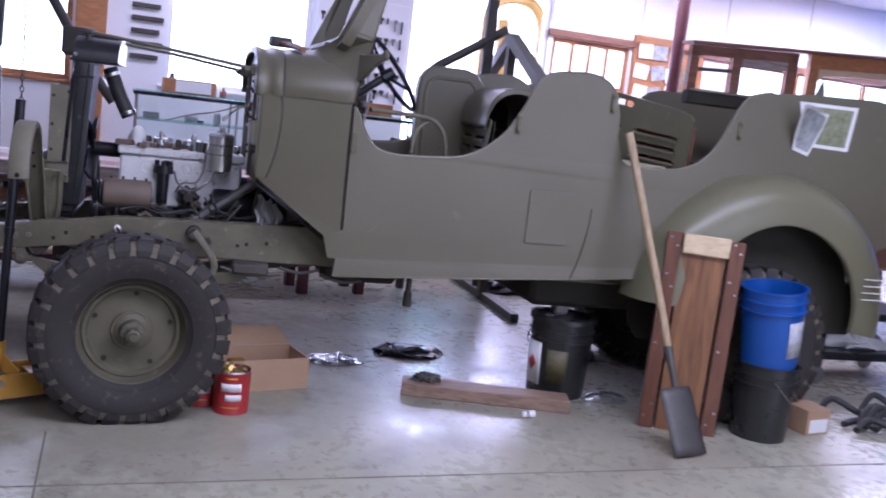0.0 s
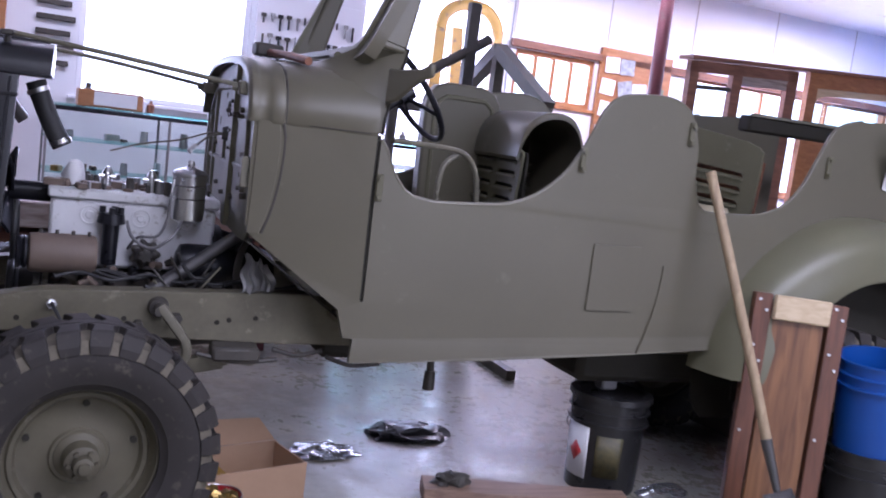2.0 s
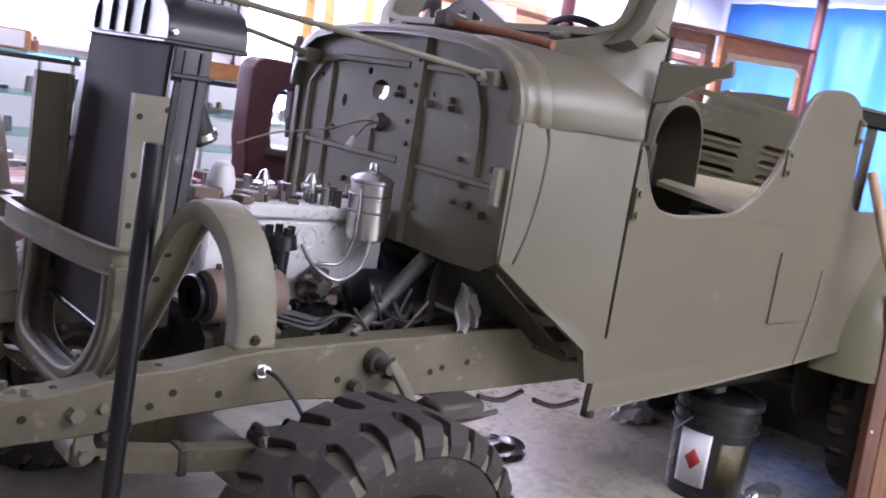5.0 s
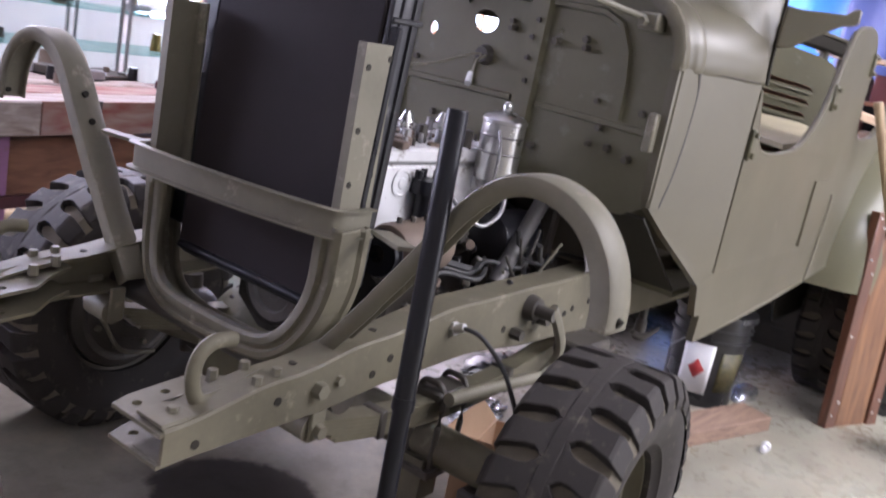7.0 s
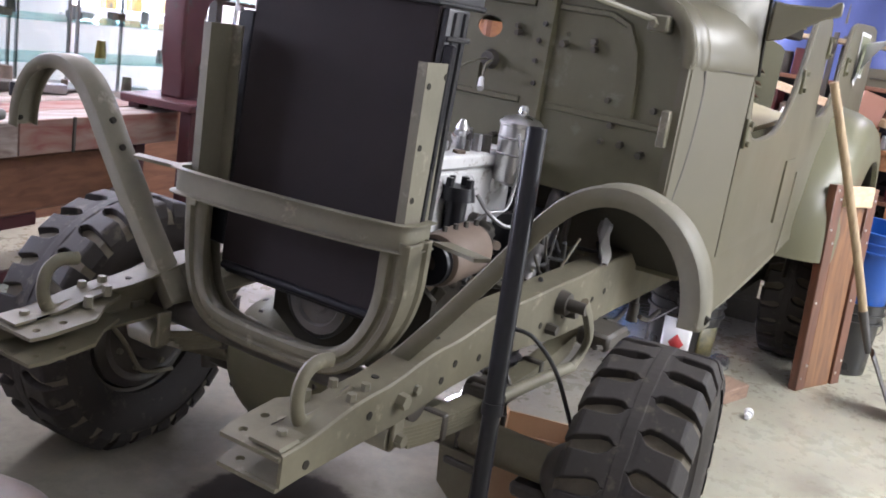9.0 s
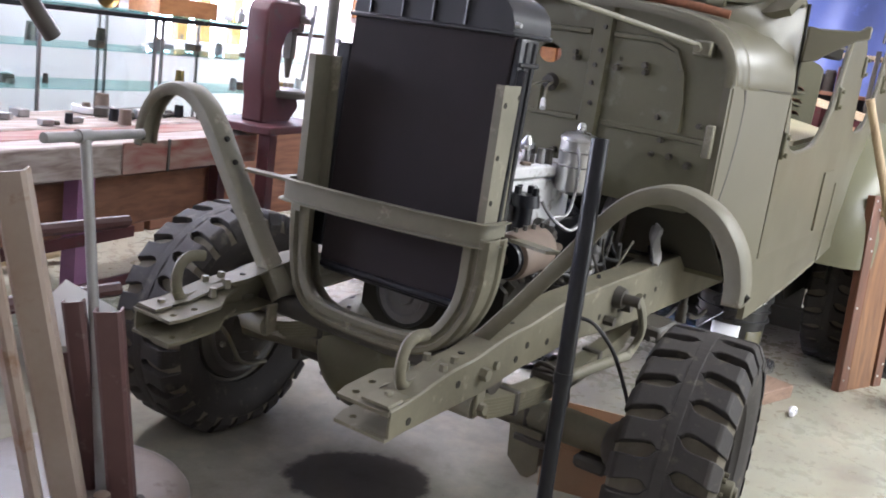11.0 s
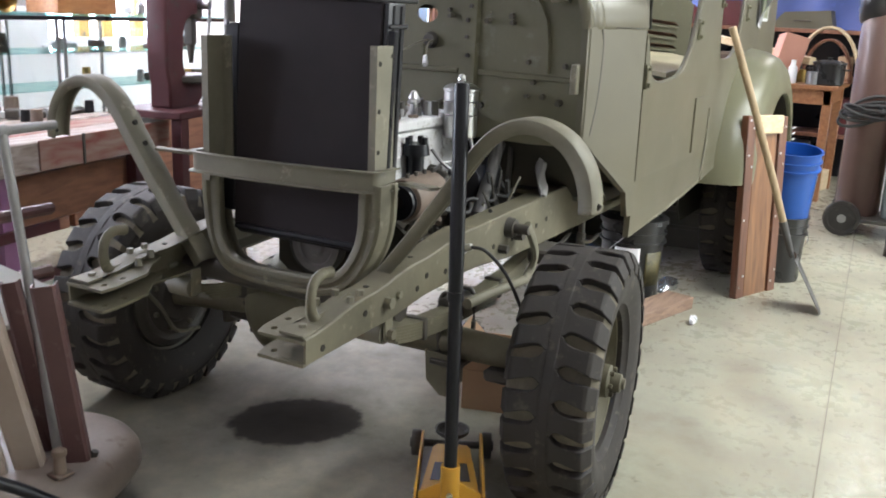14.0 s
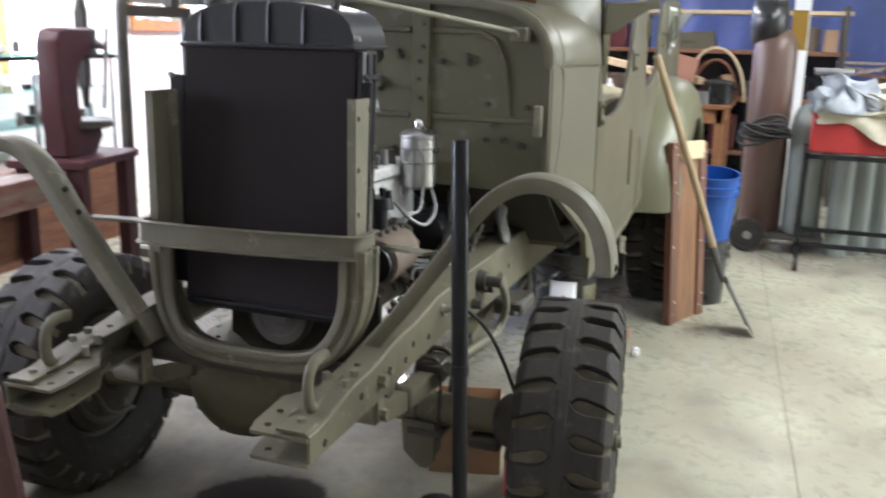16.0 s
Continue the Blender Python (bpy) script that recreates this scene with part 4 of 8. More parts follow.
sweep(bm, smooth_path([(0.225, 0.43, 0.752), (0.265, 0.425, 0.70), (0.312, 0.43, 0.635), (0.32, 0.445, 0.58), (0.285, 0.455, 0.543)], 6), ring_profile(0.017, 8, 0.012), (0, 1, 0))
part("drop_arm", bm, DUSTY, truck)
bm = M()
tube(bm, [(0.30, 0.457, 0.545), (0.10, 0.47, 0.55), (-0.08, 0.48, 0.552)], 0.017, 10)
part("drag_link", bm, DUSTY, truck)
bm = M()
cyl(bm, (-0.10, 0.497, 0.727), (-0.10, 0.465, 0.740), 0.012, 0.010, 10)
cyl(bm, (-0.10, 0.50, 0.727), (-0.10, 0.488, 0.730), 0.017, seg=6)
part("hose_fitting", bm, SILVER, truck, "bright plated hose fitting")
bm = M()
tube(bm, [(-0.10, 0.468, 0.738), (-0.09, 0.42, 0.73), (-0.05, 0.37, 0.66), (-0.02, 0.33, 0.56), (0.0, 0.30, 0.47), (0.0, 0.28, 0.44)], 0.0055, 8)
part("brake_hose", bm, LEATHER, truck, "thin black rubber brake hose")

rw = random.Random(23)
for k in range(9):
    a = Vector((rw.uniform(0.12, 0.3), rw.uniform(0.5, 0.62), rw.uniform(0.74, 0.92)))
    b = Vector((rw.uniform(0.40, 0.46), rw.uniform(0.55, 0.68), rw.uniform(0.74, 0.90)))
    c = (a + b) / 2 + Vector((0, rw.uniform(-0.04, 0.03), -rw.uniform(0.03, 0.11)))
    bm = M()
    tube(bm, [a, a.lerp(c, 0.55) + Vector((0, 0, -0.015)), c, c.lerp(b, 0.5) + Vector((0, 0, -0.01)), b], 0.004 if k % 3 else 0.007, 6)
    part("engine_wire", bm, (LEATHER, GREASE, DUSTY)[k % 3], truck)
# running gear
def wheel(x, y, outward, front, paint=None):
    """A wheel with its tyre, seen from the side to which outward points (-1: this side)."""
    o = Vector((0, outward, 0))
    at = Vector((x, y, 0.372))
    bm = M()
    lathe(bm, [(0.222, 0.085), (0.222, 0.075), (0.21, 0.07), (0.206, 0.045), (0.196, 0.03), (0.19, 0.036), (0.178, 0.034), (0.168, 0.018), (0.15, 0.012), (0.085, 0.022),
               (0.08, 0.03), (0.0, 0.032), (0.0, 0.012), (0.08, 0.008), (0.16, 0.0), (0.19, 0.0), (0.2, -0.03), (0.205, -0.07), (0.222, -0.075), (0.222, -0.085)], at, o, 56)
    w = part("wheel", bm, paint or WHEEL_OLIVE, truck, "dark steel disc wheel, shade put into its paint" if paint else "dusty olive steel disc wheel")
    bm = M()
    wide = 1.12
    lathe(bm, [(r_, h_ * wide) for r_, h_ in ((0.215, 0.078), (0.232, 0.088), (0.236, 0.094), (0.244, 0.096), (0.27, 0.106), (0.315, 0.112), (0.345, 0.106), (0.364, 0.097), (0.364, 0.0),
               (0.364, -0.097), (0.345, -0.106), (0.315, -0.112), (0.27, -0.106), (0.232, -0.088), (0.215, -0.078))], at, o, 96, True)
    for v in bm.verts:
        v.co.z = max(v.co.z, 0.003)
    part("tyre", bm, RUBBER, w, "black rubber carcass")
    bm = M()
    lathe(bm, [(r_, h_ * wide) for r_, h_ in ((0.328, 0.1125), (0.346, 0.1085), (0.364, 0.0985), (0.370, 0.07), (0.373, 0.0), (0.370, -0.07), (0.364, -0.0985), (0.346, -0.1085), (0.328, -0.1125))], at, o, 96)
    for v in bm.verts:
        v.co.z = max(v.co.z, 0.0025)
    part("tread_base", bm, DUST_RUBBER, w, "dusty grooves of the tread")
    bm = M()
    n = 27
    lathe(bm, [(0.366, 0.018), (0.3925, 0.015), (0.3925, -0.015), (0.366, -0.018)], at, o, 108)
    for k in range(n):
        for s in (1, -1):
            a0 = 2 * math.pi * (k + (0.25 if s > 0 else -0.25)) / n
            wd = 2 * math.pi / n * 0.335
            pts = []
            for (r, yy, q) in ((0.36, 0.004, 1.62), (0.36, 0.020, 1.5), (0.36, 0.026, 1.2), (0.36, 0.034, 1.0), (0.36, 0.05, 0.92), (0.36, 0.092, 1.1), (0.345, 0.107, 1.12), (0.326, 0.1155, 1.02), (0.352, 0.1145, 1.05), (0.3885, 0.097, 1.06), (0.3925, 0.088, 1.0), (0.3925, 0.05, 0.84), (0.3925, 0.034, 0.92), (0.3925, 0.026, 1.12), (0.3925, 0.020, 1.45), (0.3925, 0.004, 1.6)):
                tilt = 0.05 * yy / 0.09
                pts.append((r, yy * s * wide, a0 - wd * q + tilt, a0 + wd * q + tilt))
            V = [[], []]
            for r, yy, aa, ab in pts:
                for j, ang in enumerate((aa, ab)):
                    V[j].append(bm.verts.new(at + Vector((r * math.cos(ang), yy * outward, r * math.sin(ang)))))
            m_ = len(pts)
            for i in range(m_):
                bm.faces.new((V[0][i], V[0][(i + 1) % m_], V[1][(i + 1) % m_], V[1][i]))
            for j in (0, 1):
                for i in range(7):
                    bm.faces.new((V[j][i], V[j][i + 1], V[j][14 - i], V[j][15 - i]))
    for v in bm.verts:
        v.co.z = max(v.co.z, 0.002)
    tr_ = part("tread", bm, RUBBER, w, "deep block tread of black rubber", smooth=False)
    md_ = tr_.modifiers.new("worn", "BEVEL")
    md_.width, md_.segments, md_.limit_method, md_.angle_limit = 0.005, 2, "ANGLE", radians(35)
    bm = M()
    lathe(bm, [(0.075, 0.02), (0.07, 0.034), (0.052, 0.042), (0.05, 0.095), (0.044, 0.10), (0.03, 0.102), (0.028, 0.13), (0.018, 0.134), (0.016, 0.142), (0.0, 0.143)], at, o, 24)
    for k in range(6):
        a = math.pi * k / 3
        bolt(bm, at + Vector((0.038 * math.cos(a), 0.1 * outward, 0.038 * math.sin(a))), o, 0.008, 0.012)
    part("hub", bm, WHEEL_OLIVE, w, "protruding axle hub with bolts")
    for k in range(5):
        bm = M()
        a = 1.50 + 2 * math.pi * k / 5
        cyl(bm, at + Vector((0.155 * math.cos(a), 0.010 * outward, 0.155 * math.sin(a))), at + Vector((0.155 * math.cos(a), 0.0215 * outward, 0.155 * math.sin(a))), 0.010, seg=10)
        part("wheel_hole", bm, DARK, w)
    if front:
        bm = M()
        lathe(bm, [(0.0, -0.135), (0.045, -0.135), (0.055, -0.12), (0.095, -0.116), (0.105, -0.10), (0.15, -0.094), (0.158, -0.10), (0.172, -0.10), (0.18, -0.088), (0.196, -0.080), (0.2, -0.07), (0.198, -0.004), (0.0, -0.004)], at, o, 44)
        bp_ = part("brake_plate", bm, GREASE, w, "greasy brake drum and backing plate")
        for k in range(8):
            bm = M()
            a = 2 * math.pi * (k + 0.5) / 8
            bolt(bm, at + Vector((0.128 * math.cos(a), -0.096 * outward, 0.128 * math.sin(a))), -o, 0.010, 0.014)
            part("bolt", bm, DUSTY, bp_)
        bm = M()
        tube(bm, [at + Vector((-0.17, -0.10 * outward, 0.06)), at + Vector((-0.12, -0.13 * outward, -0.02)), at + Vector((-0.05, -0.13 * outward, -0.12)), at + Vector((0.08, -0.12 * outward, -0.15))], 0.007, 8)
        part("brake_pipe", bm, DUSTY, bp_, "dusty bent brake pipe")
    return w


def steered(w, x, y, y0, angle):
    """Sets a front wheel at its place, turned on its king pin."""
    c = Vector((-1.4, y0 - YC, 0))
    w.matrix_basis = Matrix.Translation((x, y - y0, 0)) @ Matrix.Translation(c) @ Matrix.Rotation(radians(angle), 4, "Z") @ Matrix.Translation(-c)


steered(wheel(0.0, 0.143, -1, True), 0.0, 0.134, 0.143, 7)
# the far front wheel's shade is put into a darker wheel paint
steered(wheel(0.0, 2 * YC - 0.143, 1, True, GRIMY_SHADED), -0.115, 1.75, 2 * YC - 0.143, 2)
rear = wheel(2.98, 0.32, -1, False, GRIMY_SHADED)
rear.matrix_basis = Matrix.Translation((3.10, 0.30, 0)) @ Matrix.Diagonal((1.07, 1.0, 1.07, 1.0)) @ Matrix.Translation((-2.98, -0.32, 0))
wheel(2.98, 2 * YC - 0.32, 1, False)

bm = M()
cyl(bm, (0, 0.30, 0.39), (0, 1.05, 0.39), 0.047, 0.06, 20)
cyl(bm, (-0.02, 1.33, 0.39), (-0.14, 1.63, 0.39), 0.058, 0.045, 20)
part("axle_tube", bm, CHASSIS, truck, "dusty front axle tube")
bm = M()
lathe(bm, [(0.0, -0.135), (0.06, -0.132), (0.12, -0.112), (0.168, -0.07), (0.193, -0.02), (0.197, 0.0), (0.193, 0.03), (0.15, 0.09), (0.08, 0.115), (0.05, 0.17), (0.0, 0.17)], (-0.02, 1.19, 0.39), (1, 0, 0), 36)
d_ = part("differential", bm, OLIVE_IN, truck, "round axle housing")
for k in range(10):
    bm = M()
    a = 2 * math.pi * k / 10
    bolt(bm, (-0.085, 1.19 + 0.16 * math.cos(a), 0.39 + 0.16 * math.sin(a)), (-1, 0, 0), 0.010, 0.012)
    part("bolt", bm, GREASE, d_)


def corner(mirrored):
    """Spring, clamps and steering knuckle of one side."""
    bm = M()
    for i in range(6):
        half = 0.5 - 0.014 * i
        path = [(x, 0.555, 0.505 + 0.06 * (x / 0.5) ** 2 - 0.009 * i + 0.012) for x in (half * (k / 12 * 2 - 1) + 0.03 for k in range(13))]
        sweep(bm, path, [(-0.026, -0.004), (0.026, -0.004), (0.026, 0.004), (-0.026, 0.004)])
    sp = part("leaf_spring", mirror(bm) if mirrored else bm, CHASSIS, truck, "dusty stack of spring leaves")
    for x in (-0.25, 0.0, 0.26):
        bm = M()
        z = 0.512 + 0.06 * (x / 0.5) ** 2
        if x == 0.0:
            box(bm, (-0.06, 0.515, 0.515), (0.06, 0.595, 0.545), 0.006)
            for xx in (-0.045, 0.045):
                tube(bm, [(xx, 0.52, 0.33), (xx, 0.518, 0.53), (xx, 0.555, 0.56), (xx, 0.592, 0.53), (xx, 0.59, 0.33)], 0.008, 8)
            box(bm, (-0.075, 0.50, 0.325), (0.075, 0.61, 0.345), 0.004)
        else:
            box(bm, (x - 0.012, 0.524, z - 0.052), (x + 0.012, 0.586, z + 0.016), 0.004)
        part("spring_clip", mirror(bm) if mirrored else bm, GREASE, sp)
    for x, z, up in ((-0.49, 0.57, 0.635), (0.545, 0.565, 0.66)):
        bm = M()
        cyl(bm, (x, 0.515, z), (x, 0.595, z), 0.032, seg=16)
        for y in (0.503, 0.598):
            box(bm, (x - 0.02, y, z - 0.02), (x + 0.02, y + 0.01, up), 0.003)
        bolt(bm, (x, 0.505, z), (0, -1, 0), 0.016, 0.018)
        part("shackle", mirror(bm) if mirrored else bm, DUSTY, sp)
    bm = M()
    bmesh.ops.create_uvsphere(bm, u_segments=20, v_segments=12, radius=0.085, matrix=Matrix.Translation((0, 0.285, 0.39)))
    cyl(bm, (0, 0.30, 0.27), (0, 0.27, 0.51), 0.03, seg=12)
    box(bm, (-0.05, 0.33, 0.30), (0.05, 0.43, 0.34), 0.01)
    part("knuckle", mirror(bm) if mirrored else bm, GREASE, truck, "greasy steering knuckle ball")
    bm = M()
    plate(bm, [[(0.525, 0.365), (0.525, 0.245), (0.548, 0.222), (0.572, 0.222), (0.622, 0.265), (0.63, 0.365)]], lambda u, v, w: Vector((-0.065 + w, u, v)), 0.012)
    plate(bm, [[(0.535, 0.36), (0.535, 0.25), (0.552, 0.232), (0.566, 0.232), (0.592, 0.262), (0.60, 0.36)]], lambda u, v, w: Vector((-0.053 + w, u, v)), 0.075)
    part("bump_bracket", mirror(bm) if mirrored else bm, CHASSIS, truck, "wedge-shaped olive plate below the axle")


corner(False)
corner(True)
bm = M()
tube(bm, [(0.16, 0.27, 0.345), (0.10, 1.53, 0.345)], 0.015, 10)
for y in (0.30, 1.50):
    cyl(bm, (0.14, y, 0.31), (0.14, y, 0.38), 0.024, seg=10)
part("tie_rod", bm, GREASE, truck)
bm = M()
tube(bm, [(0.10, 1.18, 0.42), (0.5, 1.06, 0.5), (1.0, 0.98, 0.58)], 0.03, 12)
part("drive_shaft", bm, GREASE, truck)
bm = M()
box(bm, (0.85, 0.75, 0.5), (1.25, 1.05, 0.74), 0.03)
part("transfer_case", bm, DARK, truck, "dark greasy gear case")
bm = M()
box(bm, (1.9, 0.55, 0.48), (2.6, 1.25, 0.66), 0.03)
part("fuel_tank", bm, DARK, truck, "dark dirty fuel tank")
bm = M()
cyl(bm, (2.98, 0.42, 0.39), (2.98, 1.38, 0.39), 0.055, seg=16)
part("rear_axle", bm, DARK, truck)
bm = M()
cyl(bm, (1.275, 0.62, 0.64), (1.275, 0.62, 0.50), 0.014, seg=10)
cyl(bm, (1.275, 0.62, 0.50), (1.275, 0.62, 0.425), 0.02, 0.024, 10)
part("drain_lever", bm, GREASE, truck)
bm = M()
for a, b in (((0.35, 0.42, 0.60), (0.62, 0.42, 0.585)), ((0.80, 0.45, 0.59), (1.0, 0.45, 0.57)), ((0.62, 0.5, 0.60), (0.80, 0.5, 0.60))):
    tube(bm, [a, tuple((a[i] + b[i]) / 2 - (0.02 if i == 2 else 0) for i in range(3)), b], 0.008, 8)
box(bm, (0.40, 0.40, 0.575), (0.56, 0.50, 0.625), 0.01)
part("pedal_linkage", bm, GREASE, truck)

# radiator in its shell supports
def lean_back(bm):
    """The core stands a little tilted, its top to the rear."""
    for v in bm.verts:
        v.co.x += 0.055 * (v.co.z - 1.1)


bm = M()
box(bm, (-0.355, 0.648, 0.762), (-0.285, 1.147, 1.443), 0.004)
lean_back(bm)
rad = part("radiator", bm, CORE, truck, "matt black radiator core")
bm = M()
TANK = [(0.652, 1.440), (0.654, 1.468), (0.664, 1.495), (0.684, 1.516), (0.715, 1.531), (0.765, 1.542), (0.83, 1.549), (0.91, 1.551)]
TANK = [(y - 0.010 * (y - 0.652) / 0.258, z) for y, z in TANK]
TANK = TANK + [(2 * 0.90 - y, z) for y, z in TANK[-2::-1]]
plate(bm, [TANK], lambda u, v, w: Vector((-0.362 + w, u, v)), 0.19)
lean_back(bm)
tank = part("header_tank", bm, TANK_TIN, rad, "rounded black radiator tank")
md = tank.modifiers.new("round", "BEVEL")
md.width, md.segments, md.limit_method, md.angle_limit = 0.016, 3, "ANGLE", radians(50)
for y in (0.79, 0.89, 0.985, 1.09):
    bm = M()
    top_ = 1.549 - 0.9 * (y - 0.91) ** 2
    sweep(bm, smooth_path([(-0.362, y, 1.448), (-0.362, y, top_ - 0.03), (-0.357, y, top_ - 0.008), (-0.342, y, top_ + 0.001), (-0.19, y, top_ + 0.002)], 3), [(-0.009, -0.004), (0.009, -0.004), (0.004, 0.005), (-0.004, 0.005)], (0.02, 1, 0))
    lean_back(bm)
    part("tank_rib", bm, TANK_TIN, tank)
bm = M()
box(bm, (-0.370, 0.645, 1.434), (-0.168, 1.155, 1.446), 0.004)
lean_back(bm)
part("tank_flange", bm, TANK_TIN, tank, "flange round the foot of the tank")
bm = M()
box(bm, (-0.35, 0.630, 0.80), (-0.262, 0.6475, 1.433), 0.006, None, 2)
lean_back(bm)
tside = part("core_side", bm, TANK_TIN, rad, "shiny dark tin side of the core")
for x in (-0.325, -0.287):
    bm = M()
    sweep(bm, [(x, 0.6305, 0.82), (x, 0.6305, 1.425)], [(-0.005, 0.0), (-0.003, 0.006), (0.003, 0.006), (0.005, 0.0)], (0, -1, 0))
    lean_back(bm)
    part("side_rib", bm, TANK_TIN, tside)
bm = M()
box(bm, (-0.352, 0.622, 1.365), (-0.258, 0.6305, 1.377), 0.003)
lean_back(bm)
part("side_strap", bm, TANK_TIN, tside)
for z in (1.462,):
    bm = M()
    cyl(bm, (-0.33, 0.655, z), (-0.33, 0.64, z), 0.009, 0.006, 8)
    part("solder_bolt", bm, SILVER, tank, "bright bolt")
bm = M()
lathe(bm, [(0.025, 0), (0.025, 0.03), (0.034, 0.032), (0.034, 0.05), (0.015, 0.055), (0.0, 0.056)], (-0.28, 1.065, 1.516), (0, 0.35, 1), 18)
part("filler_neck", bm, GREASE, tank)
bm = M()
cyl(bm, (-0.29, 0.73, 1.525), (-0.29, 0.72, 1.572), 0.012, seg=8)
box(bm, (-0.31, 0.69, 1.554), (-0.27, 0.75, 1.572), 0.004)
part("rod_bracket", bm, GREASE, tank)
bm = M()
cyl(bm, (-0.355, 0.66, 0.757), (-0.355, 1.135, 0.757), 0.011, seg=10)
box(bm, (-0.355, 0.66, 0.738), (-0.285, 1.135, 0.764), 0.006)
lean_back(bm)
part("lower_tank", bm, BLACK, rad)


for y0, y1 in ((0.606, 0.629), (1.150, 1.198)):
    bm = M()
    box(bm, (-0.352, y0, 0.80), (-0.335, y1, 1.36), 0.003)
    lean_back(bm)
    part("side_baffle", bm, BLACK, rad, "black side plate of the core")
for k in range(6):
    bm = M()
    bolt(bm, (-0.352, 1.178, 0.86 + 0.1 * k), (-1, 0, 0), 0.008, 0.012)
    part("bolt", bm, STEEL, rad)


def shell_side(mirrored):
    """The flanged upright beside the core, its bolts, and the fender hoop with its stay."""
    bm = M()
    dx, dy = (0.0, 0.024) if mirrored else (0.035, 0.024)
    path = [(-0.407 + dx, 0.588 + dy, z) for z in (0.90, 1.0, 1.1, 1.2, 1.322)]
    sweep(bm, path, [(0.003, -0.045), (0.003, 0.045), (-0.02, 0.045), (-0.02, 0.040), (-0.003, 0.040), (-0.003, -0.039), (-0.034, -0.039), (-0.034, -0.045)], (-1, 0, 0))
    up = part("shell_upright", mirror(bm) if mirrored else bm, DUSTY, truck, "olive flanged steel upright with bolt holes")
    for z in (0.945, 1.05, 1.16, 1.285):
        for a_, b_ in (((-0.438, 0.5835, z - 0.01), (-0.438, 0.5855, z - 0.01)), ((-0.378, 0.5835, z + 0.01), (-0.378, 0.5855, z + 0.01)), ((-0.366, 0.61, z), (-0.358, 0.61, z))):
            bm = M()
            cyl(bm, a_, b_, 0.007, seg=8)
            bm.transform(Matrix.Translation((dx, dy, 0)))
            part("bolt_hole", mirror(bm) if mirrored else bm, DARK, up)
    bm = M()
    ys = [(-0.03, 0.968), (-0.026, 1.02), (-0.004, 1.085), (0.045, 1.143), (0.115, 1.174), (0.185, 1.172), (0.25, 1.138), (0.305, 1.08), (0.36, 1.002), (0.45, 0.88), (0.54, 0.765), (0.625, 0.66)]
    hx = -0.455 if mirrored else -0.43
    path = smooth_path([(hx, y, z) for y, z in ys], 5)
    rows = []
    for i, p in enumerate(path):
        d = (path[min(i + 1, len(path) - 1)] - path[max(i - 1, 0)]).normalized()
        nrm = Vector((0, d.z, -d.y))
        nrm = nrm if nrm.z > 0 or (nrm.y < 0 and i < 12) else -nrm
        wide = 0.034 if i < 46 else 0.03
        rows.append([p + Vector((-wide, 0, 0)) - 0.036 * nrm, p + Vector((-wide, 0, 0)) - 0.003 * nrm, p + Vector((-wide + 0.005, 0, 0)), p + Vector((wide - 0.005, 0, 0)), p + Vector((wide, 0, 0)) - 0.003 * nrm, p + Vector((wide, 0, 0)) - 0.022 * nrm])
    loft(bm, rows)
    hoop = part("fender_hoop", mirror(bm) if mirrored else bm, DUSTY, truck, "bare olive fender support hoop")
    md = hoop.modifiers.new("thick", "SOLIDIFY")
    md.thickness, md.offset = 0.005, 0.0
    for y, z in ((-0.031, 0.985), (0.335, 1.045), (0.375, 0.985)):
        bm = M()
        cyl(bm, (hx - 0.003, y - 0.006, z - 0.003), (hx - 0.003, y + 0.006, z + 0.003), 0.008, seg=10)
        part("bolt_hole", mirror(bm) if mirrored else bm, DARK, hoop)
    bm = M()
    sweep(bm, [(-0.345, 0.555, 0.955), (-0.44, 0.405, 0.972)], [(-0.02, -0.004), (0.02, -0.004), (0.02, 0.004), (-0.02, 0.004)])
    part("hoop_stay", mirror(bm) if mirrored else bm, DUSTY, hoop)


shell_side(False)
shell_side(True)
# lower shell loop: a U of double-ribbed channel, and the band across the core
bm = M()
LOOP = [(0.613, 0.955), (0.614, 0.90), (0.617, 0.83), (0.630, 0.765), (0.662, 0.702), (0.710, 0.663), (0.785, 0.647), (0.9, 0.644)]
LOOP = LOOP + [(2 * YC - y, z) for y, z in LOOP[-2::-1]]
path = smooth_path([(-0.388 - 0.03 * max(0, (0.8 - z) / 0.14), y, z) for y, z in LOOP], 5)
rows = []
for i, p in enumerate(path):
    d = (path[min(i + 1, len(path) - 1)] - path[max(i - 1, 0)]).normalized()
    nrm = Vector((0, -d.z, d.y))      # towards the inside of the U
    k = 0.78 + 0.22 * min(1.0, max(0.0, (p.z - 0.66) / 0.2))
    rows.append([p + Vector((dx, 0, 0)) + k * h * nrm for dx, h in ((-0.028, 0.040), (-0.044, 0.036), (-0.049, 0.028), (-0.049, 0.010), (-0.040, 0.004), (-0.040, -0.006), (-0.049, -0.012), (-0.049, -0.026), (-0.042, -0.035), (0.0, -0.035), (0.008, -0.028), (0.02, -0.028), (0.028, -0.035), (0.045, -0.034), (0.045, 0.0))])
loft(bm, rows)
loop_ob = part("shell_loop", bm, CHASSIS, truck, "ribbed U-shaped lower radiator shell support")
loop_ob.modifiers.new("thick", "SOLIDIFY").thickness = 0.004
bm = M()
BAND = [(-0.36, 0.594, 0.962), (-0.42, 0.59, 0.962), (-0.452, 0.596, 0.962), (-0.464, 0.625, 0.962), (-0.476, 0.75, 0.962), (-0.48, 0.90, 0.962)]
BAND = BAND + [(x, 2 * YC - y, z) for x, y, z in BAND[-2::-1]]
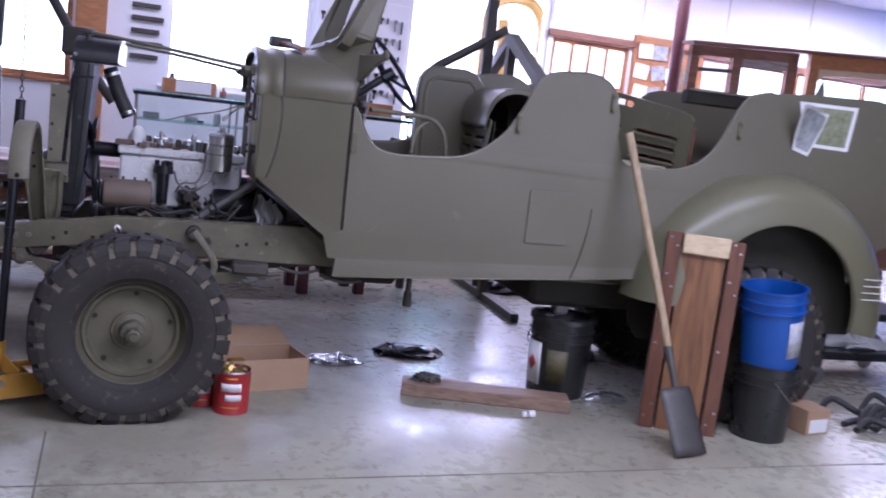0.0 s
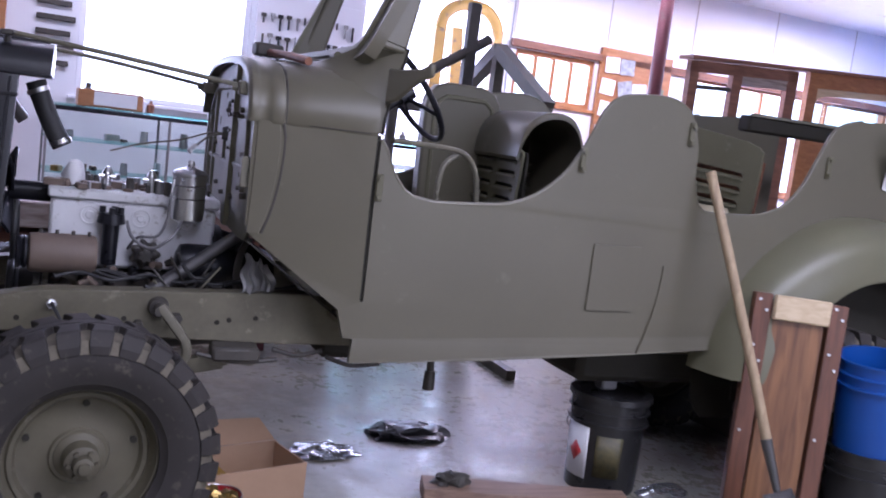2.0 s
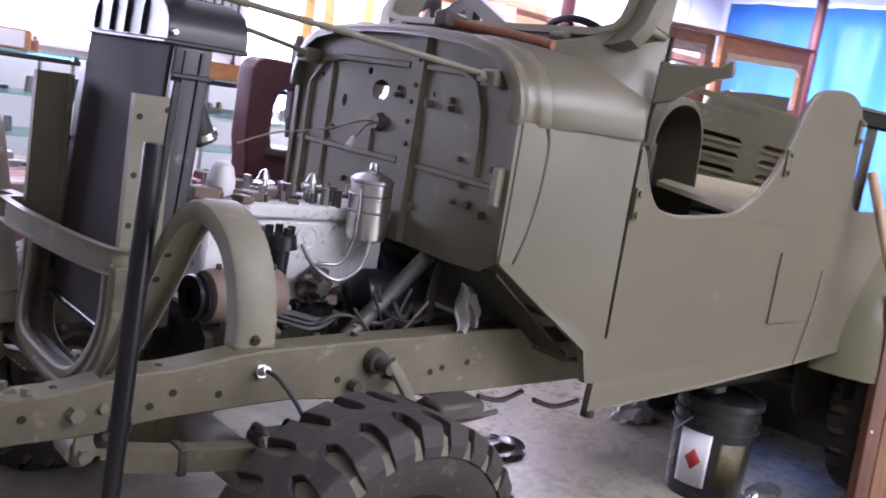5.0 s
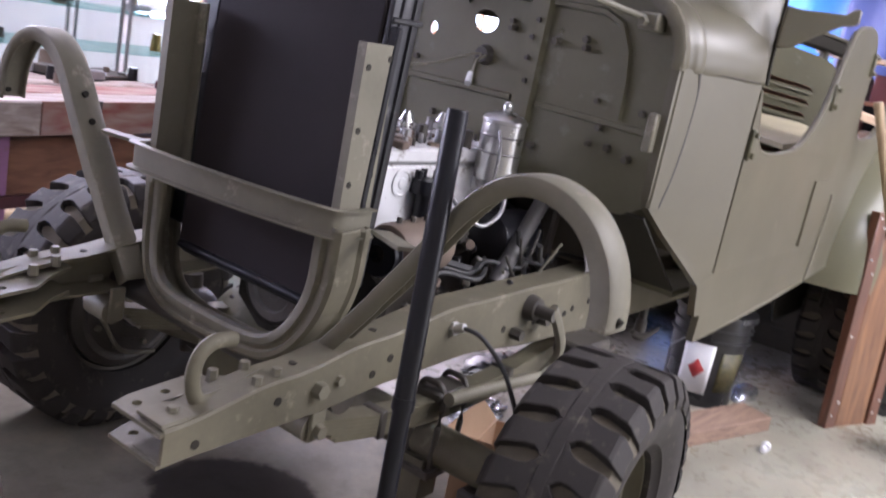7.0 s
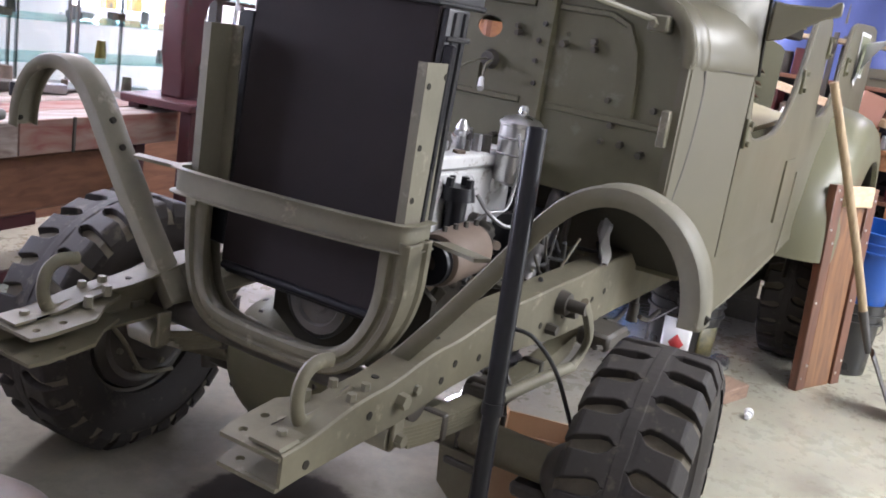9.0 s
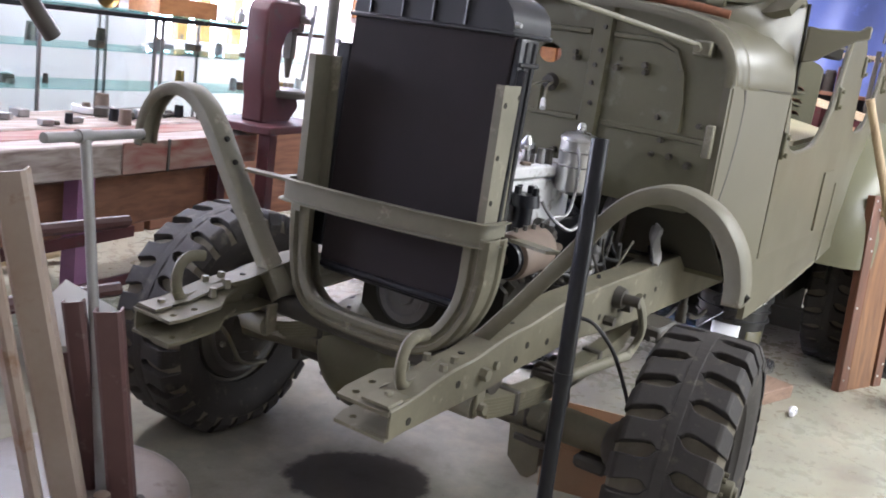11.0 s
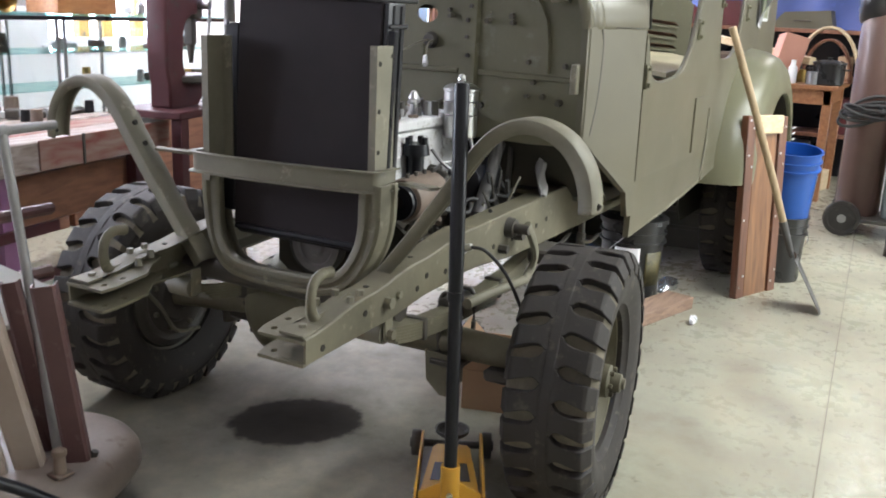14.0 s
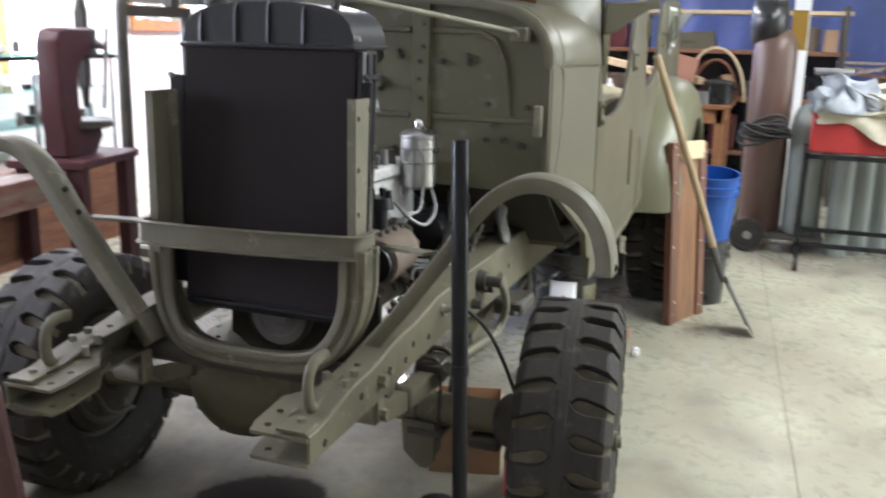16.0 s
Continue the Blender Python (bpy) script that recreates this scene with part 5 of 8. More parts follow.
BAND = [(x - 0.10 * (y - YC), y + 0.008 * (YC - y) / 0.33, z) for x, y, z in BAND]
sweep(bm, smooth_path(BAND, 5), [(-0.004, -0.024), (-0.018, -0.027), (-0.018, -0.030), (0.004, -0.030), (0.004, 0.030), (-0.018, 0.030), (-0.018, 0.027), (-0.004, 0.024)])
part("shell_band", bm, DUSTY, truck, "curved steel band across the radiator")
bm = M()
tube(bm, [(-0.29, 0.72, 1.567), (0.05, 0.60, 1.532), (0.43, 0.455, 1.487)], 0.008, 8)
tube(bm, [(-0.29, 1.08, 1.555), (0.05, 1.20, 1.53), (0.43, 1.345, 1.487)], 0.008, 8)
part("brace_rod", bm, DUSTY, truck, "thin brace rods from radiator to cowl")
for y in (0.45, 1.35):
    bm = M()
    box(bm, (0.41, y - 0.025, 1.46), (0.468, y + 0.03, 1.505), 0.005)
    bolt(bm, (0.41, y + 0.01, 1.48), (-1, 0, 0), 0.012, 0.02)
    part("rod_bracket", bm, DUSTY, wall_fw)

# engine
bm = M()
box(bm, (-0.13, 0.80, 0.80), (0.43, 1.03, 1.035), 0.012)
box(bm, (-0.14, 0.79, 1.035), (0.44, 1.04, 1.075), 0.008)
eng = part("engine_block", bm, ENGINE, truck, "light grey painted engine block and head")
for x in (0.0, 0.17, 0.33):
    bm = M()
    lathe(bm, [(0.036, 0.0), (0.036, 0.004), (0.03, 0.005), (0.027, 0.002), (0.015, 0.002), (0.012, 0.005), (0.0, 0.005)], (x, 0.80, 0.985), (0, -1, 0), 24)
    part("core_plug", bm, ENGINE, eng)
bm = M()
box(bm, (-0.12, 0.82, 0.60), (0.42, 1.0, 0.80), 0.02)
cyl(bm, (-0.14, 0.91, 0.72), (-0.22, 0.91, 0.72), 0.06, 0.05, 16)
part("crankcase", bm, GREASE, eng)
bm = M()
lathe(bm, [(0.0, -0.02), (0.03, -0.02), (0.035, -0.012), (0.06, -0.012), (0.066, -0.02), (0.085, -0.02), (0.09, -0.01), (0.078, 0.0), (0.09, 0.01), (0.085, 0.02), (0.0, 0.02)], (-0.235, 0.93, 0.70), (1, 0, 0), 32)
part("crank_pulley", bm, STEEL, eng, "bare steel crank pulley")
bm = M()
tube(bm, [(-0.24, 0.93, 0.79), (-0.24, 0.84, 0.76), (-0.24, 0.845, 0.67), (-0.24, 0.93, 0.61), (-0.24, 1.02, 0.68), (-0.24, 1.0, 0.9), (-0.24, 0.93, 1.0), (-0.24, 0.87, 0.9)], 0.012, 8, 6, (1, 0, 0), True)
part("fan_belt", bm, LEATHER, eng)
bm = M()
for k in range(4):
    a = math.pi * (0.25 + k / 2)
    box(bm, (-0.012, 0.03, -0.035), (0.0, 0.17, 0.035), 0.003, Matrix.Translation((-0.26, 0.92, 1.04)) @ Matrix.Rotation(a, 4, "X") @ Matrix.Rotation(0.4, 4, "Y"))
cyl(bm, (-0.27, 0.92, 1.04), (-0.13, 0.92, 1.04), 0.035, seg=14)
part("fan", bm, BLACK, eng, "black radiator fan")
bm = M()
lathe(bm, [(0.0, 0.0), (0.04, 0.0), (0.062, 0.008), (0.066, 0.02), (0.066, 0.2), (0.06, 0.215), (0.02, 0.22), (0.0, 0.22)], (-0.19, 0.66, 0.865), (1, 0.1, 0), 28)
gen = part("generator", bm, RUSTY, eng, "dusty brown cylindrical generator")
bm = M()
lathe(bm, [(0.02, -0.03), (0.052, -0.03), (0.055, -0.022), (0.045, -0.015), (0.055, -0.008), (0.052, 0.0), (0.02, 0.0)], (-0.19, 0.66, 0.865), (1, 0.1, 0), 24)
part("pulley", bm, BLACK, gen)
for x in (-0.15, -0.1, -0.05, 0.0):
    bm = M()
    cyl(bm, (x, 0.665, 0.925), (x, 0.665, 0.943), 0.007, seg=6)
    part("bolt", bm, GREASE, gen)
bm = M()
cyl(bm, (0.07, 0.77, 0.82), (0.07, 0.77, 0.97), 0.026, 0.03, 14)
cyl(bm, (0.07, 0.77, 0.965), (0.07, 0.77, 1.0), 0.048, 0.042, 16)
for dx, dy in ((0.03, 0), (-0.03, 0.01), (0.0, -0.032), (0.01, 0.03)):
    cyl(bm, (0.07 + dx, 0.77 + dy, 0.99), (0.07 + dx, 0.77 + dy, 1.022), 0.011, seg=8)
part("distributor", bm, BLACK, eng, "black distributor")
bm = M()
lathe(bm, [(0.0, 0.0), (0.03, 0.0), (0.055, 0.012), (0.058, 0.03), (0.058, 0.165), (0.061, 0.168), (0.061, 0.176), (0.05, 0.186), (0.02, 0.196), (0.013, 0.2), (0.013, 0.215), (0.008, 0.222), (0.0, 0.223)], (0.32, 0.745, 0.99), (0, 0, 1), 32)
filt = part("oil_filter", bm, SILVER, eng, "bright tin oil filter canister with a domed lid")
bm = M()
for z in (1.075, 1.12):
    lathe(bm, [(0.0585, 0.0), (0.061, 0.003), (0.0585, 0.006)], (0.32, 0.745, z), (0, 0, 1), 32)
part("strap", bm, STEEL, filt)
bm = M()
tube(bm, [(0.265, 0.72, 1.14), (0.255, 0.70, 1.08), (0.25, 0.70, 1.0), (0.22, 0.70, 0.94), (0.16, 0.72, 0.93), (0.13, 0.76, 0.88)], 0.005, 8)
tube(bm, [(0.30, 0.69, 1.0), (0.26, 0.66, 0.94), (0.2, 0.67, 0.90), (0.14, 0.70, 0.93), (0.12, 0.74, 0.98)], 0.006, 8)
part("oil_line", bm, STEEL, filt, "thin bent metal oil lines")
bm = M()
tube(bm, [(-0.205, 0.925, 1.42), (-0.185, 0.922, 1.37), (-0.15, 0.915, 1.29), (-0.105, 0.91, 1.205)], 0.034, 16)
hose = part("radiator_hose", bm, LEATHER, eng, "black rubber upper radiator hose")
for k, z in enumerate((1.395, 1.225)):
    bm = M()
    p = Vector((-0.195, 0.923, 1.39)) if k == 0 else Vector((-0.112, 0.911, 1.222))
    d = Vector((0.42, -0.02, -0.9)).normalized()
    cyl(bm, p - 0.008 * d, p + 0.008 * d, 0.038, seg=18)
    part("hose_clamp", bm, SILVER, hose)
bm = M()
lathe(bm, [(0.0, 0.0), (0.05, 0.01), (0.055, 0.06), (0.04, 0.11), (0.02, 0.13), (0.0, 0.131)], (-0.06, 0.88, 1.072), (0, 0, 1), 18)
for v in bm.verts:
    v.co = Vector((-0.06, 0.88, 1.072)) + (v.co - Vector((-0.06, 0.88, 1.072))) * 0.72
crumple(bm, 0.010, 26)
part("plastic_wrap", bm, WHITE_PAPER, eng, "crumpled clear wrapping over the water outlet")
rng = random.Random(11)
for k in range(46):
    bm = M()
    x, y = rng.uniform(-0.12, 0.42), rng.uniform(0.80, 1.03)
    s = rng.uniform(0.008, 0.026)
    if k % 3:
        cyl(bm, (x, y, 1.07), (x, y, 1.08 + 1.6 * s), s * 0.6, s * 0.5, 8)
    else:
        box(bm, (-s, -s * 1.4, 0), (s, s * 1.4, s * 1.1), 0.003, Matrix.Translation((x, y, 1.073)) @ Matrix.Rotation(rng.random() * 3, 4, "Z"))
    part("head_stud", bm, (RUSTY, GREASE, STEEL)[k % 3], eng)
for x in (0.05, 0.2):
    bm = M()
    cyl(bm, (x, 0.86, 1.07), (x, 0.86, 1.13), 0.014, 0.012, 10)
    cyl(bm, (x - 0.03, 0.86, 1.12), (x + 0.03, 0.86, 1.12), 0.008, seg=8)
    cyl(bm, (x, 0.86, 1.13), (x, 0.86, 1.155), 0.02, 0.008, 10)
    part("drain_tap", bm, SILVER, eng, "bright metal tap")
rng = random.Random(5)
for k in range(64):
    bm = M()
    x, y, z = rng.uniform(-0.1, 0.45), rng.uniform(0.62, 0.80), rng.uniform(0.70, 0.84)
    s = rng.uniform(0.008, 0.024)
    mm = Matrix.Translation((x, y, z - (0.06 if y < 0.66 else 0))) @ Euler((rng.random() * 3, rng.random() * 3, rng.random() * 3)).to_matrix().to_4x4()
    if k % 2:
        box(bm, (-s, -s * 0.7, -s * 0.5), (s, s * 0.7, s * 0.5), 0.004, mm)
    else:
        cyl(bm, mm @ Vector((0, 0, -s)), mm @ Vector((0, 0, s)), s * 0.55, seg=10)
    part("side_fitting", bm, (GREASE, BLACK, GRIMY_SHADED, GREASE, RUSTY)[k % 5], eng)
bm = M()
lathe(bm, [(0.0, 0.0), (0.185, 0.0), (0.195, 0.01), (0.195, 0.035), (0.18, 0.045), (0.165, 0.10), (0.12, 0.20), (0.10, 0.24), (0.0, 0.24)], (0.425, 0.90, 0.775), (1, 0, 0), 36)
part("bell_housing", bm, BLACK, eng, "black clutch bell housing")
bm = M()
lathe(bm, [(0.0, 0.0), (0.04, 0.0), (0.065, 0.012), (0.07, 0.03), (0.07, 0.17), (0.064, 0.18), (0.064, 0.20), (0.045, 0.23), (0.0, 0.235)], (0.29, 0.715, 0.85), (1, 0.0, 0), 24)
part("starter_motor", bm, BLACK, eng, "black starter motor")
bm = M()
lathe(bm, [(0.0, 0.0), (0.04, 0.0), (0.048, 0.012), (0.048, 0.03), (0.034, 0.036), (0.034, 0.05), (0.022, 0.07), (0.0, 0.074)], (0.19, 0.785, 0.865), (0, -1, 0), 42)
for v in bm.verts:
    a = math.atan2(v.co.z - 0.865, v.co.x - 0.19)
    k = 1.0 + 0.16 * math.cos(7 * a)
    v.co.x, v.co.z = 0.19 + (v.co.x - 0.19) * k, 0.865 + (v.co.z - 0.865) * k
part("fuel_pump", bm, GREASE, eng, "black knobbed fuel pump")
rng = random.Random(8)
for k in range(7):
    bm = M()
    x, y = rng.uniform(-0.15, 0.45), rng.uniform(0.57, 0.66)
    tube(bm, [(x, y, 0.80), (x + 0.08, y + 0.02, 0.815), (x + 0.17, y - 0.02, 0.80), (x + 0.25, y + 0.01, 0.81)], 0.006, 6)
    part("wire", bm, LEATHER, eng)
bm = M()
cyl(bm, (0.20, 0.60, 0.76), (0.52, 0.68, 0.985), 0.023, seg=16)
part("steering_column", bm, SHOVEL, truck, "grey steering column tube below the firewall")
bm = M()
rows = []
for i in range(15):
    a = i / 14
    rows.append([Vector((0.492 + 0.095 * a + 0.05 * b * a + 0.008 * math.sin(9 * b + 4 * a), 0.497 + 0.055 * a + 0.012 * math.sin(11 * a + 3 * b) + 0.008 * math.sin(23 * a), 0.925 - 0.13 * b - 0.035 * a + 0.010 * math.sin(13 * a))) for b in (k / 10 for k in range(11))])
shell(bm, rows, lambda p: p + Vector((0, 0.004, 0)))
part("rag", bm, GALV, truck, "crumpled grey-white rag")

# rear fender: a rounded wing standing out from the side
def rear_fender(mirrored):
    prof = [(0.0, 0.40), (0.012, 0.33), (0.03, 0.26), (0.065, 0.195), (0.12, 0.155), (0.19, 0.135), (0.26, 0.128), (0.30, 0.127), (0.302, 0.145)]   # (in from the crown, y)
    bm = M()
    rows = []
    for i in range(45):
        a = radians(-8 + 186 * i / 44)
        c = Vector((3.02, 0, 0.58))
        big = 0.712 + 0.05 * max(0.0, math.cos(a))
        row = []
        for k, y in prof:
            t = k / 0.302
            rr_ = big + (0.458 - big) * t
            row.append(c + Vector((rr_ * math.cos(a) + 0.03 * t, y, rr_ * math.sin(a) + 0.01 * t)))
        rows.append(row)
    shell(bm, rows, lambda p: p + (Vector((3.02, 0.5, 0.6)) - p).normalized() * 0.008)
    f = part("rear_fender", mirror(bm) if mirrored else bm, FENDER, truck, "glossy rounded olive rear fender")
    if not mirrored:
        for k in range(4):
            bm = M()
            box(bm, (3.53, 0.121, 0.70 + 0.035 * k), (3.64, 0.127, 0.704 + 0.035 * k))
            part("marking", bm, WHITE_PAPER, f, "short white painted bar")


rear_fender(False)
rear_fender(True)
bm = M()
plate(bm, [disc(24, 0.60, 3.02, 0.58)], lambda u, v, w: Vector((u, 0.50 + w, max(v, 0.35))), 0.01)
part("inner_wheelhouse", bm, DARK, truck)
# dark sheet before the body side stands in for the deep arch's shade
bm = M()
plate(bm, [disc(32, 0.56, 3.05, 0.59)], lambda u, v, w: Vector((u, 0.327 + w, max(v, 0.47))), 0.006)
part("wheelhouse_panel", bm, DARK, truck, "dark panel standing in for the shade in the wheel arch")
# dark box added to fill the black space behind the rear wheel
bm = M()
box(bm, (3.46, 0.42, 0.44), (3.78, 1.38, 0.73), 0.03)
part("fuel_tank", bm, DARK, truck, "dark filler box added under the rear floor")

# seats, wheel and bars inside
def slatted_back(name, place, high, label, window):
    """A louvred back in two columns; place(u, v, w) takes u from 0 to 1 across and v from 0 to 1 up."""
    bm = M()
    n = 6
    outline = [(0.0, 0.0), (1.0, 0.0), (1.0, 0.9), (0.97, 0.965), (0.9, 1.0), (0.5, 1.0), (0.1, 0.985), (0.03, 0.96), (0.0, 0.92)]
    lo, step = 0.10, high / n
    cols = ((0.08, 0.45), (0.55, 0.92))
    holes_ = []
    for a, b in cols:
        for k in range(n):
            v = lo + step * k
            h = 0.5 * step
            holes_.append([(a + 0.02, v), (b - 0.02, v), (b, v + h * 0.5), (b - 0.02, v + h), (a + 0.02, v + h), (a, v + h * 0.5)])
    if window:
        holes_.append([(0.5, 0.90), (0.9, 0.90), (0.92, 0.93), (0.9, 0.955), (0.5, 0.955), (0.48, 0.93)])
    plate(bm, [refine(outline, 0.2)] + holes_, place, 0.012)
    ob = part(name, bm, OLIVE_IN, truck, label)
    for a, b in cols:
        for k in range(n):
            v = lo + step * (k + 0.02)
            bm = M()
            sweep(bm, [place(a, v, 0), place(b, v, 0)], [(-0.012, -0.004), (0.010, 0.008), (0.012, 0.013), (-0.010, 0.004)])
            part("slat", bm, OLIVE_IN, ob)
    return ob


slatted_back("rear_seat_back", lambda u, v, w: Vector((2.66 - 0.35 * u + 0.04 * v + w, 0.60 + 0.76 * u, 1.02 + (0.525 + 0.12 * u) * v)), 0.68, "bare louvred rear seat back", True)
# dark and brown sheets added behind the louvres to close their gaps
bm = M()
plate(bm, [[(0.5, 0.05), (0.98, 0.05), (0.98, 0.88), (0.5, 0.88)]], lambda u, v, w: Vector((2.70 - 0.35 * u + 0.04 * v + w, 0.60 + 0.76 * u, 1.02 + (0.525 + 0.12 * u) * v)), 0.006)
part("seat_lining", bm, DARK, truck)
bm = M()
plate(bm, [[(0.03, 0.05), (0.49, 0.05), (0.49, 0.86), (0.03, 0.84)]], lambda u, v, w: Vector((2.71 - 0.35 * u + 0.04 * v + w, 0.60 + 0.76 * u, 1.02 + (0.525 + 0.12 * u) * v)), 0.006)
part("seat_lining", bm, BROWN_W, truck, "brown sheet added behind the louvres")
slatted_back("front_seat_back", lambda u, v, w: Vector((1.645 + 0.03 * v + w, 0.86 + 0.48 * u, 1.0 + 0.40 * v)), 0.86, "bare louvred front seat back", False)
bm = M()
arch = [(1.64, 1.36), (1.65, 1.43), (1.685, 1.505), (1.75, 1.55), (1.83, 1.562), (1.90, 1.535), (1.945, 1.46), (1.96, 1.34), (1.97, 1.05)]
arch = [(p.x, p.z) for p in smooth_path([(x, 0, z) for x, z in arch], 3)]
shell(bm, [[Vector((x, y, z - d)) for x, z in arch] for y, d in ((0.85, 0.012), (0.858, 0.0), (0.98, 0.0), (1.2, 0.0), (1.34, 0.0), (1.36, 0.015))], lambda p: Vector((p.x + (1.85 - p.x) * 0.05, p.y, p.z - 0.015)))
part("seat_shell", bm, OLIVE, truck, "rounded hollow seat back shell")
bm = M()
plate(bm, [[(1.66, 1.02), (1.66, 1.38), (1.69, 1.475), (1.75, 1.525), (1.83, 1.54), (1.89, 1.515), (1.93, 1.45), (1.955, 1.02)]], lambda u, v, w: Vector((u, 1.32 + w, v)), 0.01)
part("shell_back", bm, DARK, truck)
for k in range(5):
    bm = M()
    sweep(bm, [(1.69, 1.28, 1.10 + 0.055 * k), (1.94, 1.28, 1.10 + 0.055 * k)], [(-0.016, -0.004), (0.012, 0.012), (0.014, 0.018), (-0.014, 0.004)])
    part("slat", bm, OLIVE, truck)
# second front seat, turned with its embossed panel to the side
seat_out = [(0.0, 0.0), (0.0, 0.50), (0.012, 0.57), (0.05, 0.62), (0.11, 0.64), (0.29, 0.64), (0.35, 0.62), (0.388, 0.57), (0.40, 0.50), (0.40, 0.0)]
seat_in = [(0.045, 0.02), (0.045, 0.49), (0.06, 0.545), (0.10, 0.575), (0.30, 0.575), (0.34, 0.545), (0.355, 0.49), (0.355, 0.02)]
SP = Matrix.Translation((1.375, 1.25, 1.01)) @ Matrix.Rotation(radians(6), 4, "Z") @ Matrix.Rotation(radians(-3), 4, "X")
bm = M()
plate(bm, [seat_out], lambda u, v, w: SP @ Vector((u, w, v)), 0.07)
seat2 = part("seat_back", bm, OLIVE, truck, "solid olive seat back with an embossed panel")
md = seat2.modifiers.new("round", "BEVEL")
md.width, md.segments = 0.014, 3
bm = M()
sweep(bm, [SP @ Vector((u, -0.001, v)) for u, v in seat_in], [(-0.012, -0.002), (-0.006, 0.006), (0.006, 0.006), (0.012, -0.002)], SP.to_3x3() @ Vector((0, -1, 0)))
part("embossed_bead", bm, OLIVE_IN, seat2)
for lo, hi in (((1.10, 0.42, 0.75), (1.60, 1.38, 1.02)), ((2.2, 0.46, 0.75), (2.66, 1.36, 1.04))):
    bm = M()
    box(bm, lo, hi, 0.02)
    part("seat_box", bm, OLIVE_IN, truck, "steel seat box")
# dark sheet added behind the front louvres so the gaps stay dark
bm = M()
box(bm, (1.70, 0.875, 1.0), (1.712, 1.315, 1.38), 0.003)
part("seat_lining", bm, DARK, truck)
bm = M()
plate(bm, [[(1.75, 0.45), (2.45, 0.45), (2.62, 0.68), (2.30, 1.12), (1.85, 0.95)]], lambda u, v, w: Vector((u, v, 1.165 + 0.05 * (u - 1.75) + 0.08 * (v - 0.45) + w)), 0.02)
part("seat_pan", bm, mat("pale_seat_pan", (0.56, 0.5, 0.33), (0.44, 0.4, 0.28), 0.5, scale=5, bump=0.05), truck, "pale bare seat cushion board")
bm = M()
tube(bm, [(0.97, 0.50, 1.37), (1.10, 0.56, 1.368), (1.27, 0.63, 1.36), (1.345, 0.66, 1.33), (1.39, 0.67, 1.25), (1.41, 0.67, 1.05)], 0.011, 10)
tube(bm, [(1.30, 0.65, 1.35), (1.235, 0.64, 1.30), (1.215, 0.635, 1.2), (1.225, 0.63, 1.05)], 0.011, 10)
part("seat_rail", bm, DUSTY, truck, "bent tubular seat frame")
hub_, axis_ = Vector((1.10, 0.74, 1.555)), Vector((0.80, 0.0, 0.60)).normalized()
d0, u0, w0 = axes(axis_)
bm = M()
ringpts = [hub_ + 0.205 * (math.cos(t) * u0 + math.sin(t) * w0) for t in (2 * math.pi * i / 40 for i in range(40))]
sweep(bm, ringpts, ring_profile(0.012, 8), axis_, True)
st = part("steering_wheel", bm, BLACK, truck, "black three-spoked steering wheel")
bm = M()
for k in range(3):
    t = 2 * math.pi * k / 3 + 0.5
    tube(bm, [hub_ - 0.03 * axis_, hub_ + 0.2 * (math.cos(t) * u0 + math.sin(t) * w0)], 0.008, 8)
cyl(bm, hub_ - 0.05 * axis_, hub_ + 0.01 * axis_, 0.035, 0.028, 16)
part("spoke", bm, BLACK, st)
bm = M()
cyl(bm, hub_ - 0.03 * axis_, hub_ - 0.62 * axis_, 0.02, seg=12)
part("column", bm, BLACK, st)
bm = M()
box(bm, (2.76, 0.80, 1.60), (4.05, 0.88, 1.675), 0.01)
part("top_rail", bm, DARK, truck, "folded dark top rail lying lengthwise")
bm = M()
box(bm, (2.76, 0.788, 1.668), (4.05, 0.80, 1.684), 0.003)
part("rail_trim", bm, DUSTY, truck)
bm = M()
tube(bm, [(3.3, 0.84, 0.75), (3.3, 0.84, 1.60)], 0.026, 10)
part("bow_socket", bm, OLIVE, truck)
# ---------------------------------------------------------------- things on and beside the truck
hammer = base("sledge_hammer", (0.60, 0.62, 1.60), "short sledge hammer with a red-brown handle lying on the cowl", "hammer")
bm = M()
tube(bm, [(0.565, 0.80, 1.628), (0.60, 0.62, 1.617), (0.632, 0.46, 1.598)], 0.014, 10)
part("handle", bm, wood("hammer_handle", (0.26, 0.1, 0.05), (0.18, 0.07, 0.035), 0.5, (4, 20, 20), 0.1), hammer, "red-brown wooden handle")
bm = M()
box(bm, (-0.055, -0.024, -0.024), (0.055, 0.024, 0.024), 0.008, Matrix.Translation((0.562, 0.815, 1.636)) @ Matrix.Rotation(0.25, 4, "Z"))
part("head", bm, GREASE, hammer, "dark steel head")

